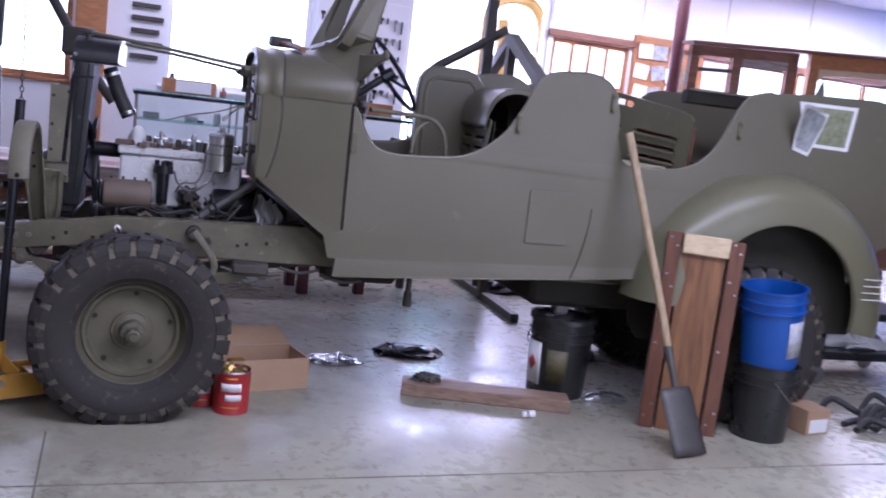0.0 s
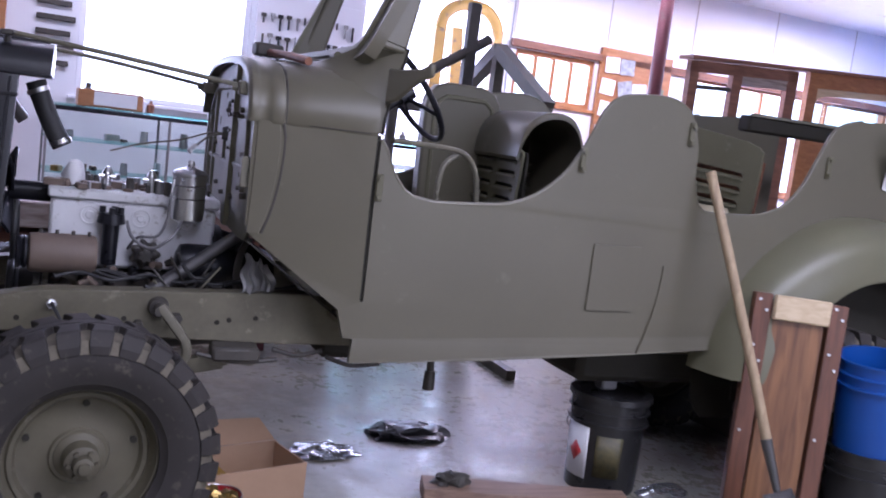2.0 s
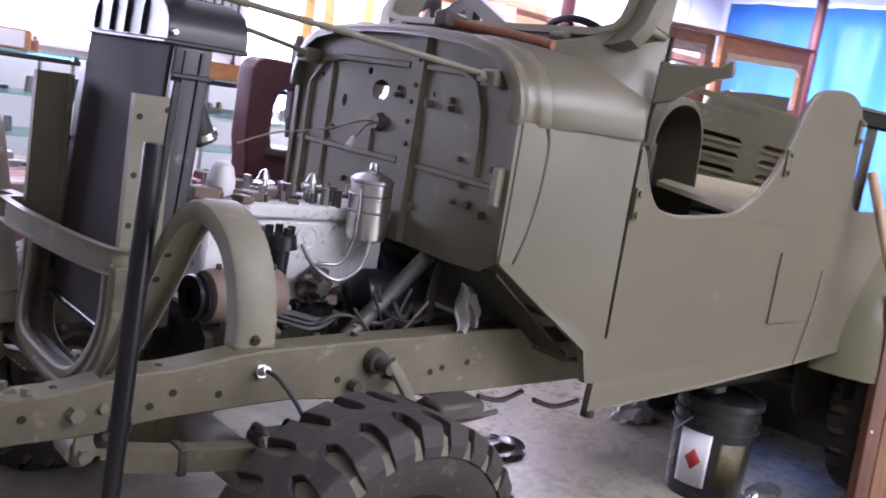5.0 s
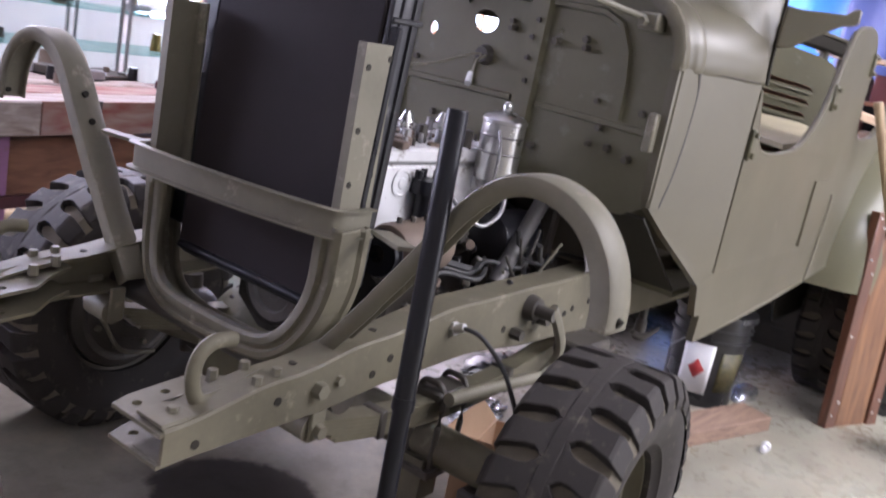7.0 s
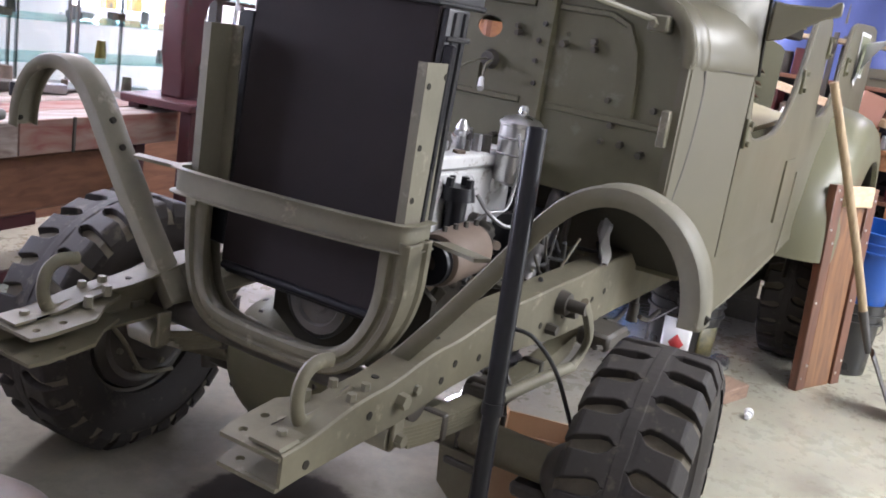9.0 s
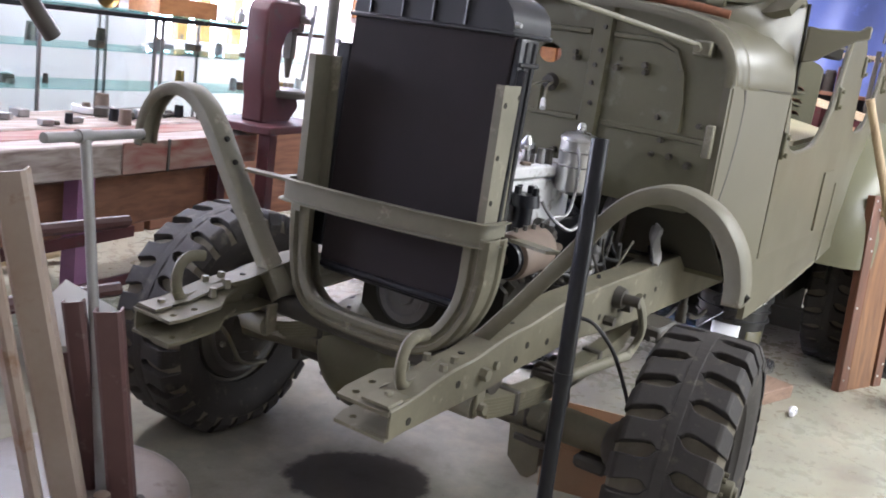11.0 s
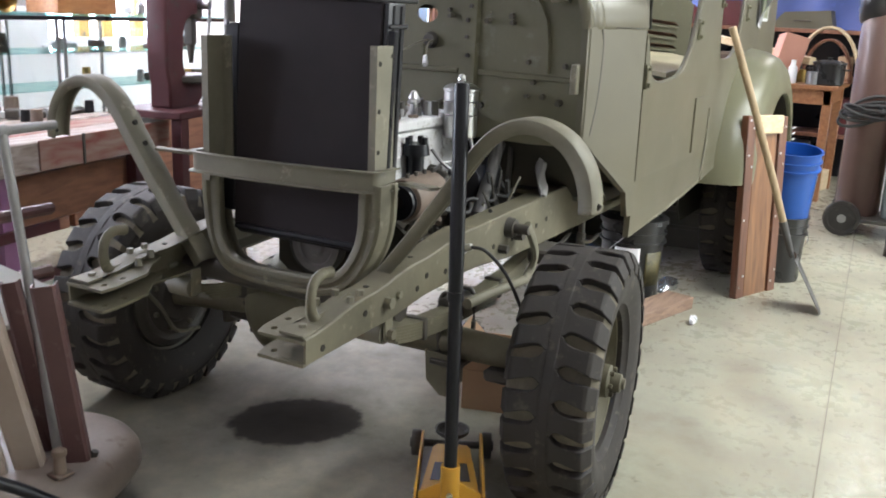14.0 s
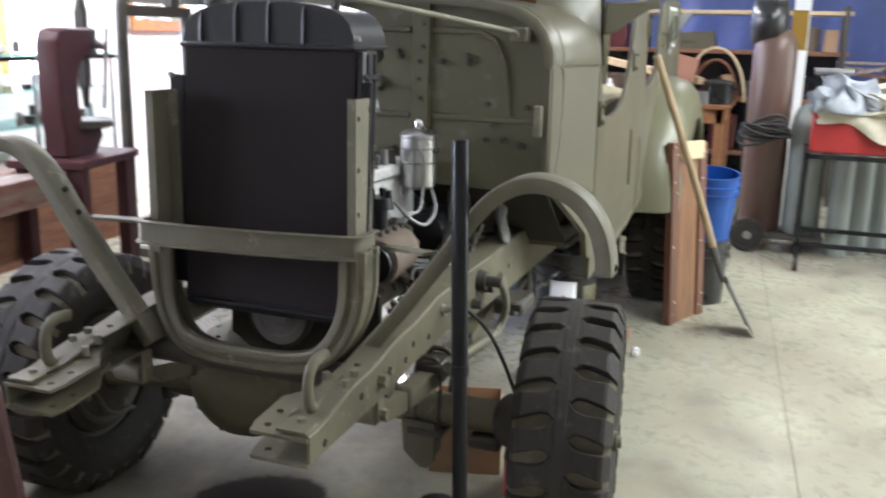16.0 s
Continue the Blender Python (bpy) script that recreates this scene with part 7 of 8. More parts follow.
# ---------------------------------------------------------------- work bench and shop equipment beyond the truck
BN = turned(1.0, 2.885, 0.0, 10.0) @ Matrix.Translation((-1.2, -2.80, 0.0))


def in_bench(bm):
    bm.transform(BN)
    return bm


bn = base("work_bench", (0.3, 3.1, 0.0), "heavy bench of weathered and red-stained beams on purple steel legs", "bench")
BENCH = [(2.80, 2.96, BENCH_W), (2.965, 3.15, BENCH_R), (3.155, 3.34, BENCH_W), (3.345, 3.55, BENCH_W)]
for q0, q1, mt in BENCH:
    bm = M()
    box(bm, (-2.2, q0, 0.655), (1.30, q1, 0.80 + 0.006 * math.sin(q0 * 40)), 0.008)
    part("beam", in_bench(bm), mt, bn, "thick old timber beam")
bm = M()
box(bm, (0.35, 2.79, 0.66), (1.29, 2.80, 0.795), 0.002)
part("facing", in_bench(bm), BENCH_R, bn, "red stained facing board")
bm = M()
box(bm, (0.62, 2.783, 0.655), (0.635, 2.793, 0.80), 0.002)
part("strap", in_bench(bm), GREASE, bn)
bm = M()
box(bm, (-2.2, 3.0, 0.36), (1.25, 3.4, 0.60), 0.008)
part("lower_beam", in_bench(bm), BROWN_W, bn, "brown timber stowed under the top")
for p_ in (0.18, -1.9):
    for q_ in (2.86, 3.45):
        bm = M()
        box(bm, (p_, q_, 0.0), (p_ + 0.09, q_ + 0.012, 0.655))
        box(bm, (p_, q_ + 0.012, 0.0), (p_ + 0.012, q_ + 0.08, 0.655))
        part("leg", in_bench(bm), PURPLE, bn, "purple primed steel angle leg")
for z in (0.14, 0.36):
    bm = M()
    box(bm, (-1.9, 2.84, z), (0.5, 2.86, z + 0.05), 0.002)
    part("brace", in_bench(bm), MAROON, bn, "dark red flat brace")
bm = M()
cyl(bm, B(-1.8, 3.5, 0.06), B(0.9, 3.6, 0.06), 0.03, seg=12)
thing("wooden_pole", bm, PINE, B(-0.4, 3.55, 0.03), "pale wooden pole lying under the bench", "pole")
bm = M()
lathe(bm, [(0.0, 0.0), (0.10, 0.0), (0.105, 0.005), (0.105, 0.03), (0.09, 0.032), (0.088, 0.008), (0.0, 0.008)], B(0.78, 3.42, 0.81), (0, 0, 1), 28)
thing("pale_dish", bm, WHITE_PAPER, B(0.78, 3.42, 0.806), "shallow pale dish on the bench", "dish")
bm = M()
box(bm, (0, 0, 0), (0.34, 0.22, 0.012), 0.002, Matrix.Translation(B(0.93, 3.22, 0.812)) @ Matrix.Rotation(0.35, 4, "Z"))
thing("steel_plate", bm, GREASE, B(1.08, 3.33, 0.81), "dark steel plate on the bench", "plate", smooth=False)
rng = random.Random(33)
for k in range(20):
    p_, q_ = rng.uniform(0.1, 1.25), rng.uniform(3.05, 3.5)
    bm = M()
    s = rng.uniform(0.02, 0.06)
    at = B(p_, q_, 0.808)
    if k % 2:
        cyl(bm, at, at + Vector((0, 0, s * 1.6)), s * 0.7, s * 0.6, 12)
    else:
        box(bm, (-s, -s * 0.6, 0), (s, s * 0.6, s * 0.8), 0.004, Matrix.Translation(at) @ Matrix.Rotation(rng.random() * 3, 4, "Z"))
    thing("bench_part", bm, (GREASE, RUSTY, STEEL, BLACK)[k % 4], at, "small loose machine part on the bench", "part", "loose parts on the bench")

# arbor press
ap = base("arbor_press", B(1.3, 2.90, 0.0), "dark red cast iron arbor press on a steel stand", "press")
PR = Matrix.Translation((1.03, 2.902, 0.0)) @ Matrix.Rotation(radians(13), 4, "Z")
bm = M()
plate(bm, [[(0.02, 0.86), (0.02, 0.98), (0.0, 1.06), (0.0, 1.41), (0.03, 1.455), (0.08, 1.47), (0.30, 1.47), (0.32, 1.45), (0.32, 1.345), (0.25, 1.335), (0.19, 1.30), (0.165, 1.24), (0.16, 1.10), (0.18, 1.03), (0.22, 1.0), (0.36, 0.985), (0.38, 0.93), (0.30, 0.86)]],
      lambda u, v, w: PR @ Vector((u, w - 0.06, v)), 0.12)
cast = part("casting", bm, MAROON, ap, "C-shaped dark red casting")
md = cast.modifiers.new("round", "BEVEL")
md.width, md.segments = 0.012, 2
bm = M()
box(bm, (0.29, -0.06, 1.32), (0.37, 0.06, 1.47), 0.012, PR)
part("guide", bm, GREASE, ap, "grey ram guide")
bm = M()
box(bm, (0.305, -0.025, 1.18), (0.355, 0.025, 1.56), 0.004, PR)
cyl(bm, PR @ Vector((0.33, 0, 1.08)), PR @ Vector((0.33, 0, 1.18)), 0.012, 0.024, 12)
part("ram", bm, GREASE, ap)
bm = M()
cyl(bm, PR @ Vector((0.33, 0, 1.555)), PR @ Vector((0.33, 0, 1.61)), 0.03, 0.02, 16)
part("cap", bm, GREASE, ap)
bm = M()
cyl(bm, PR @ Vector((0.33, -0.12, 1.39)), PR @ Vector((0.33, 0.10, 1.39)), 0.022, seg=14)
part("pinion", bm, STEEL, ap)
bm = M()
cyl(bm, PR @ Vector((0.37, -0.11, 1.47)), PR @ Vector((0.30, -0.11, 1.08)), 0.010, seg=10)
part("lever", bm, STEEL, ap)
bm = M()
lathe(bm, [(0.0, 0.0), (0.14, 0.0), (0.15, 0.01), (0.15, 0.03), (0.14, 0.04), (0.0, 0.04)], PR @ Vector((0.27, 0, 0.985)), (0, 0, 1), 24)
part("table", bm, GREASE, ap)
for dx, dy in ((-0.06, -0.14), (0.38, -0.14), (-0.06, 0.14), (0.38, 0.14)):
    bm = M()
    box(bm, (dx, dy - 0.03, 0), (dx + 0.07, dy + 0.03, 0.82), 0.003, PR)
    part("stand_leg", bm, MAROON, ap)
bm = M()
box(bm, (-0.10, -0.19, 0.82), (0.50, 0.19, 0.86), 0.006, PR)
part("stand_top", bm, MAROON, ap)

# bent tube frame beside the press, and the chain hoist beyond the bench
tf = base("tube_frame", B(2.2, 3.0, 0.0), "dark bent steel tube frame standing by the press", "frame")
bm = M()
tube(bm, [B(2.06, 3.0, 0.01), B(2.06, 3.0, 0.9), B(2.06, 3.0, 1.5), B(2.08, 3.0, 1.63), B(2.16, 3.0, 1.73), B(2.36, 3.0, 1.86), B(2.7, 3.0, 2.08)], 0.034, 14, 5, BR.to_3x3() @ Vector((0, 1, 0)))
part("tube", bm, GREASE, tf)
bm = M()
box(bm, (2.06, 2.98, 1.54), (2.75, 3.02, 1.60), 0.006)
part("cross_bar", in_building(bm), GREASE, tf)
bm = M()
box(bm, (2.52, 2.97, 1.6), (2.60, 3.03, 2.3), 0.006)
part("riser", in_building(bm), GREASE, tf)
bm = M()
cyl(bm, B(2.7, 3.0, 0.01), B(2.7, 3.0, 1.56), 0.03, seg=14)
part("rear_leg", bm, GREASE, tf)
ch = base("chain_hoist", (-0.55, 2.6, 0.9), "slanting hoist tube with a hanging chain above the bench", "hoist")
bm = M()
tube(bm, [(-0.98, 2.55, 0.80), (-0.99, 2.55, 1.5), (-0.96, 2.55, 1.95), (-0.86, 2.55, 2.05), (-0.76, 2.55, 1.93), (-0.45, 2.55, 1.42), (-0.30, 2.55, 1.22)], 0.032, 12)
part("tube", bm, GREASE, ch)
bm = M()
for k in range(22):
    zz = 1.75 - 0.034 * k
    tube(bm, [(-0.83 + (0.011 if k % 2 else 0) * math.cos(t), 2.5 + (0 if k % 2 else 0.011) * math.cos(t), zz + 0.02 * math.sin(t)) for t in (2 * math.pi * i / 8 for i in range(8))], 0.004, 6, 1, (0.3, 0.3, 0.9), True)
part("chain", bm, GREASE, ch, "dark steel chain")
bm = M()
box(bm, (-0.62, 2.50, 1.48), (-0.42, 2.62, 1.66), 0.02)
part("gear_box", bm, GREASE, ch)

# glass display cases along the far side
for k, (p0, p1) in enumerate(((0.04, 1.60), (1.64, 3.2))):
    dc = base("display_case", B(0.5 * (p0 + p1), 4.05, 0.0), "glass display case with a green-edged top and filled shelves", "display case", "display cases")
    bm = M()
    box(bm, (p0, 3.9, 0.0), (p1, 4.4, 0.62), 0.006)
    part("plinth", in_building(bm), BROWN_W, dc, "brown wooden plinth")
    bm = M()
    box(bm, (p0 - 0.02, 3.87, 1.265), (p1 + 0.01, 4.43, 1.292), 0.003)
    part("top", in_building(bm), BLACK, dc, "dark top frame")
    bm = M()
    box(bm, (p0 - 0.02, 3.875, 1.293), (p1 + 0.01, 4.425, 1.303), 0.001)
    part("top_glass", in_building(bm), GREEN_EDGE, dc, "green-edged glass top")
    for z in (0.85, 1.07):
        bm = M()
        box(bm, (p0 + 0.01, 3.93, z), (p1 - 0.01, 4.38, z + 0.008))
        part("shelf", in_building(bm), GREEN_EDGE, dc, "glass shelf")
    for a, b in ((p0, p0 + 0.015), ((p0 + p1) / 2 - 0.008, (p0 + p1) / 2 + 0.008), (p1 - 0.015, p1)):
        for q_ in (3.9, 4.385):
            bm = M()
            box(bm, (a, q_, 0.62), (b, q_ + 0.015, 1.265))
            part("post", in_building(bm), STEEL, dc)
    bm = M()
    box(bm, (p0 + 0.015, 3.905, 0.625), (p1 - 0.015, 3.909, 1.26))
    pn = part("pane", in_building(bm), GLASS, dc)
    pn.visible_shadow = False
    rng = random.Random(50 + k)
    for j in range(26):
        z = (0.622, 0.859, 1.079)[j % 3]
        p_, q_ = rng.uniform(p0 + 0.08, p1 - 0.08), rng.uniform(3.97, 4.3)
        at = B(p_, q_, z)
        s = rng.uniform(0.02, 0.06)
        bm = M()
        if j % 2:
            cyl(bm, at, at + Vector((0, 0, s * 1.8)), s * 0.6, s * 0.45, 12)
        else:
            box(bm, (-s, -s * 0.6, 0), (s, s * 0.6, s * 0.9), 0.004, Matrix.Translation(at) @ Matrix.Rotation(rng.random() * 3, 4, "Z"))
        thing("display_item", bm, (STEEL, BRASS, GREASE, WHITE_PAPER, RUSTY)[j % 5], at, "small old metal part on a glass shelf", "part", "parts in the display case")

bell = base("horn_bell", B(1.26, 4.0, 1.303), "old brass horn bell lying on the display case", "horn")
bm = M()
lathe(bm, [(0.075, 0.0), (0.07, 0.012), (0.05, 0.05), (0.025, 0.10), (0.018, 0.17), (0.0, 0.171), (0.012, 0.165), (0.02, 0.10), (0.045, 0.05), (0.068, 0.008)], B(1.26, 3.93, 1.378), BR.to_3x3() @ Vector((0.15, 1, 0)), 32, True)
part("trumpet", bm, BRASS, bell)
wb = base("wooden_tray", B(1.95, 4.05, 1.303), "shallow orange-brown wooden tray on the display case", "tray")
for lo, hi in (((1.65, 3.95, 1.303), (2.13, 3.965, 1.407)), ((1.65, 4.2, 1.303), (2.13, 4.215, 1.407)), ((1.65, 3.965, 1.303), (1.665, 4.2, 1.407)), ((2.115, 3.965, 1.303), (2.13, 4.2, 1.407)), ((1.665, 3.965, 1.303), (2.115, 4.2, 1.311))):
    bm = M()
    box(bm, lo, hi, 0.002)
    part("board", in_building(bm), ORANGE_W, wb)
wb2 = base("wooden_tray", B(0.5, 4.15, 1.303), "orange-brown wooden tray with paper on the display case", "tray")
bm = M()
box(bm, (0.24, 4.1, 1.303), (0.66, 4.3, 1.417), 0.004)
part("board", in_building(bm), ORANGE_W, wb2)
bm = M()
box(bm, (0.34, 4.095, 1.317), (0.62, 4.099, 1.407))
part("paper", in_building(bm), WHITE_PAPER, wb2)
rng = random.Random(77)
for j in range(16):
    p_, q_ = rng.uniform(0.15, 3.2), rng.uniform(4.25, 4.38)
    at = B(p_, q_, 1.304)
    s = rng.uniform(0.02, 0.05)
    bm = M()
    if j % 3:
        lathe(bm, [(0.0, 0.0), (s, 0.0), (s, s * 2), (s * 0.4, s * 2.6), (s * 0.4, s * 3.2), (0.0, s * 3.2)], at, (0, 0, 1), 14)
    else:
        box(bm, (-s * 1.6, -s, 0), (s * 1.6, s, s * 1.6), 0.004, Matrix.Translation(at) @ Matrix.Rotation(rng.random(), 4, "Z"))
    thing("shelf_item", bm, (WHITE_PAPER, STEEL, GREASE, BROWN_W)[j % 4], at, "bottle or tin on top of the display case", "bottle", "things on the display case")

# pegboard with tools on the far wall
pb = base("tool_board", B(2.12, 5.08, 1.40), "white pegboard hung with rows of hand tools", "tool board")
bm = M()
box(bm, (1.60, 4.97, 1.36), (2.50, 4.995, 2.36), 0.002)
part("panel", in_building(bm), WALL, pb)
rng = random.Random(6)
for row in range(5):
    for j in range(12):
        p_, z = 1.65 + 0.07 * j + 0.01 * rng.random(), 1.52 + 0.17 * row + 0.02 * rng.random()
        h = rng.uniform(0.05, 0.13)
        bm = M()
        box(bm, (p_ - 0.006, 4.945, z - h), (p_ + 0.006, 4.968, z), 0.002)
        if rng.random() < 0.7:
            box(bm, (p_ - 0.02 * rng.random() - 0.008, 4.945, z - 0.03), (p_ + 0.02, 4.966, z), 0.002)
        part("tool", in_building(bm), (GREASE, STEEL, BLACK)[j % 3], pb)
tb2 = base("tool_rack", B(0.05, 5.08, 1.45), "small rack of dark tools on the wall", "tool rack")
for row in range(5):
    bm = M()
    box(bm, (-0.02, 4.96, 1.56 + 0.11 * row), (0.22 + 0.03 * (row % 2), 4.995, 1.60 + 0.11 * row), 0.004)
    part("tool", in_building(bm), GREASE, tb2)

# wooden post by the window and the yellow hoist frame
bm = M()
box(bm, (-0.47, 4.85, 0.0), (-0.22, 4.99, CEILING), 0.006)
thing("timber_post", in_building(bm), ORANGE_W, B(-0.35, 5.0, 0.0), "orange-brown timber post on the wall", "post", smooth=False)
hs = base("hoist_frame", B(3.85, 5.8, 0.0), "worn yellow steel hoist frame with an arched top", "hoist")
for p_, top_ in ((3.60, 3.62), (3.96, 3.80), (4.28, 4.28)):
    bm = M()
    sweep(bm, [B(p_, 5.8, 0.0), B(top_, 5.8, 2.47)], [(-0.055, -0.04), (0.055, -0.04), (0.055, 0.04), (-0.055, 0.04)], (0, 1, 0))
    part("leg", bm, HOIST_Y, hs, "yellow leg with black chips", smooth=False)
bm = M()
tube(bm, [B(3.62, 5.8, 2.44), B(3.66, 5.8, 2.58), B(3.78, 5.8, 2.68), B(3.95, 5.8, 2.71), B(4.12, 5.8, 2.68), B(4.23, 5.8, 2.58), B(4.28, 5.8, 2.44)], 0.06, 10)
part("arch", bm, HOIST_Y, hs)

# dark A-shaped stand beyond the truck
af = base("engine_stand", (2.46, 2.92, 0.0), "dark steel engine stand with sloping braces", "stand")
for name, a_, b_, s_ in (("post", (2.46, 2.95, 0.0), (2.45, 2.92, 2.03), 0.032), ("brace", (2.45, 2.92, 2.0), (2.48, 2.22, 1.64), 0.04), ("brace", (2.45, 2.92, 2.0), (2.52, 3.70, 1.70), 0.04), ("cross_bar", (2.48, 2.22, 1.63), (2.52, 3.70, 1.66), 0.03), ("foot", (2.47, 2.2, 0.03), (2.47, 3.7, 0.03), 0.03)):
    bm = M()
    sweep(bm, [a_, b_], [(-s_, -s_), (s_, -s_), (s_, s_), (-s_, s_)], (1, 0.05, 0.02))
    part(name, bm, GRIMY_SHADED, af, smooth=False)

# notice board with photographs
nb = base("notice_board", B(5.5, 5.06, 1.5), "wooden notice board covered with photographs", "notice board")
bm = M()
box(bm, (4.98, 4.95, 1.45), (5.85, 4.99, 2.44), 0.004)
part("panel", in_building(bm), ORANGE_W, nb)
rng = random.Random(9)
for j in range(14):
    p_, z = 5.08 + 0.19 * (j % 4) + 0.03 * rng.random(), 1.62 + 0.22 * (j // 4) + 0.03 * rng.random()
    bm = M()
    box(bm, (-0.085, 4.944 - 0.0012 * j, -0.075), (0.085, 4.945 - 0.0012 * j, 0.075), 0, Matrix.Translation((p_, 0, z)) @ Matrix.Rotation(rng.uniform(-0.25, 0.25), 4, "Y"))
    part("photograph", in_building(bm), (WHITE_PAPER, PHOTO, WHITE_PAPER, LEAVES)[j % 4], nb)

# wooden station wagon body behind the truck
WB = Matrix.Translation((0.09, 0.0, 0.0))
wg = base("wooden_wagon", B(5.4, 3.0, 0.0), "wood-framed wagon body with arched windows", "wagon")
WQ = 2.65


def shifted(bm):
    bm.transform(WB)
    return bm


def wz(p, z):
    return z + 0.06 * (p - 5.3)


def wpiece(name, p0, p1, z0, z1, material, q0=0.0, thick=0.05, parent=wg, label=""):
    bm = M()
    plate(bm, [[(p0, wz(p0, z0)), (p1, wz(p1, z0)), (p1, wz(p1, z1)), (p0, wz(p0, z1))]], lambda u, v, w: Vector((u, WQ + q0 + w, v)), thick)
    return part(name, in_building(shifted(bm)), material, parent, label, smooth=False)


wpiece("roof_edge", 4.04, 6.76, 2.236, 2.262, BROWN_W, -0.035, 0.16, wg, "dark roof edge")
wpiece("header", 5.22, 6.72, 2.12, 2.235, ORANGE_W)
wpiece("pillar", 5.22, 5.32, 1.0, 2.12, ORANGE_W)
wpiece("pillar", 6.62, 6.72, 1.0, 2.12, ORANGE_W)
bm = M()
plate(bm, [[(5.32, 2.0), (5.36, 2.05), (5.44, 2.075), (6.50, 2.145), (6.58, 2.13), (6.62, 2.09), (6.62, 2.225), (5.32, 2.13)]], lambda u, v, w: Vector((u, WQ + 0.012 + w, v)), 0.03)
part("window_arch", in_building(shifted(bm)), PINE, wg, "pale arched window head")
wpiece("door_panel", 5.32, 6.62, 1.0, 1.62, ORANGE_W, 0.02, 0.03)
wpiece("belt_rail", 5.22, 6.72, 1.62, 1.72, ORANGE_W, -0.005, 0.05)
bm = M()
box(bm, (5.3, WQ + 0.025, 1.72), (6.62, WQ + 0.029, 2.2))
pn = part("pane", in_building(shifted(bm)), GLASS, wg)
pn.visible_shadow = False
# grey primed front doors further along
for p0, p1 in ((4.06, 4.14), (4.46, 4.55), (5.0, 5.1)):
    wpiece("pillar", p0, p1, 1.0, 2.2, BROWN_W)
wpiece("header", 4.06, 5.1, 2.15, 2.23, BROWN_W)
wpiece("door_frame", 4.55, 5.0, 2.08, 2.15, BENCH_W, 0.005, 0.03)
bm = M()
plate(bm, [[(2.70, 0.95), (3.95, 0.95), (3.95, 1.72), (2.70, 1.72)]], lambda u, v, w: Vector((6.63 + w, u, v)), 0.04)
part("end_panel", in_building(shifted(bm)), ORANGE_W, wg, "wooden end panel", smooth=False)
wpiece("belt_rail", 4.06, 5.1, 1.70, 1.78, BROWN_W)
wpiece("door_panel", 4.06, 5.1, 1.0, 1.70, ORANGE_W, 0.02, 0.03)
wpiece("glass_bar", 4.14, 4.46, 2.03, 2.06, GREASE, 0.01, 0.02)
for p_ in (4.5, 6.2):
    for q_ in (2.75, 3.75):
        bm = M()
        cyl(bm, B(p_, q_ - 0.08, 0.33), B(p_, q_ + 0.08, 0.33), 0.33, seg=32)
        part("wheel", bm, RUBBER, wg)
bm = M()
box(bm, (4.0, 2.62, 0.45), (6.75, 3.9, 1.0), 0.03)
part("sill", in_building(shifted(bm)), BROWN_W, wg)

# ---------------------------------------------------------------- corner beyond the rear fender
tb = base("wooden_table", (5.95, 0.35, 0.0), "brown wooden work table crowded with parts", "table")
bm = M()
box(bm, (5.62, 0.12, 0.92), (6.5, 1.3, 0.955), 0.004)
part("tabletop", bm, TABLE_W, tb)
bm = M()
box(bm, (5.66, 0.17, 0.80), (6.45, 0.20, 0.92))
box(bm, (5.66, 0.20, 0.80), (5.69, 1.25, 0.92))
part("apron", bm, TABLE_W, tb)
for x, y in ((5.66, 0.16), (6.4, 0.16), (5.66, 1.2), (6.4, 1.2)):
    bm = M()
    box(bm, (x, y, 0.0), (x + 0.07, y + 0.07, 0.92), 0.004)
    part("leg", bm, TABLE_W, tb)
rng = random.Random(14)
KINDS = (CARD, GREASE, BLACK, RUSTY, GREASE, BROWN_W, BROWN_W, CLOTH)
cb2 = base("carton", (5.85, 0.62, 1.045), "reddish-brown cardboard carton tipped on a flat carton", "box")
bm = M()
box(bm, (-0.13, -0.10, 0), (0.13, 0.10, 0.28), 0.004, Matrix.Translation((5.85, 0.60, 1.06)) @ Euler((0.25, 0.1, 0.4)).to_matrix().to_4x4())
part("box", bm, mat("red_brown_card", (0.42, 0.2, 0.14), (0.36, 0.17, 0.12), 0.7, scale=6, bump=0.08), cb2)
pot = base("stew_pot", (5.80, 0.23, 0.955), "shiny black enamel pot with a lid on the table", "pot")
bm = M()
lathe(bm, [(0.0, 0.0), (0.115, 0.0), (0.125, 0.012), (0.127, 0.165), (0.132, 0.172), (0.0, 0.172)], (5.80, 0.23, 0.956), (0, 0, 1), 36)
part("body", bm, BLACK_PLASTIC, pot)
bm = M()
lathe(bm, [(0.0, 0.173), (0.134, 0.173), (0.134, 0.182), (0.10, 0.196), (0.02, 0.205), (0.022, 0.222), (0.0, 0.225)], (5.80, 0.23, 0.956), (0, 0, 1), 36)
part("lid", bm, BLACK_PLASTIC, pot)
for s in (1, -1):
    bm = M()
    tube(bm, [(5.76, 0.23 + s * 0.125, 1.08), (5.77, 0.23 + s * 0.155, 1.085), (5.83, 0.23 + s * 0.155, 1.085), (5.84, 0.23 + s * 0.125, 1.08)], 0.006, 8)
    part("handle", bm, BLACK_PLASTIC, pot)
bm = M()
box(bm, (5.70, 0.50, 0.956), (6.02, 0.74, 1.045), 0.004)
thing("flat_carton", bm, CARD, (5.85, 0.62, 0.955), "flat brown carton under the reddish one", "box", smooth=False)
bm = M()
lathe(bm, [(0.0, 0.0), (0.035, 0.0), (0.035, 0.13), (0.02, 0.15), (0.02, 0.19), (0.0, 0.19)], (5.72, 0.50, 0.956), (0, 0, 1), 18)
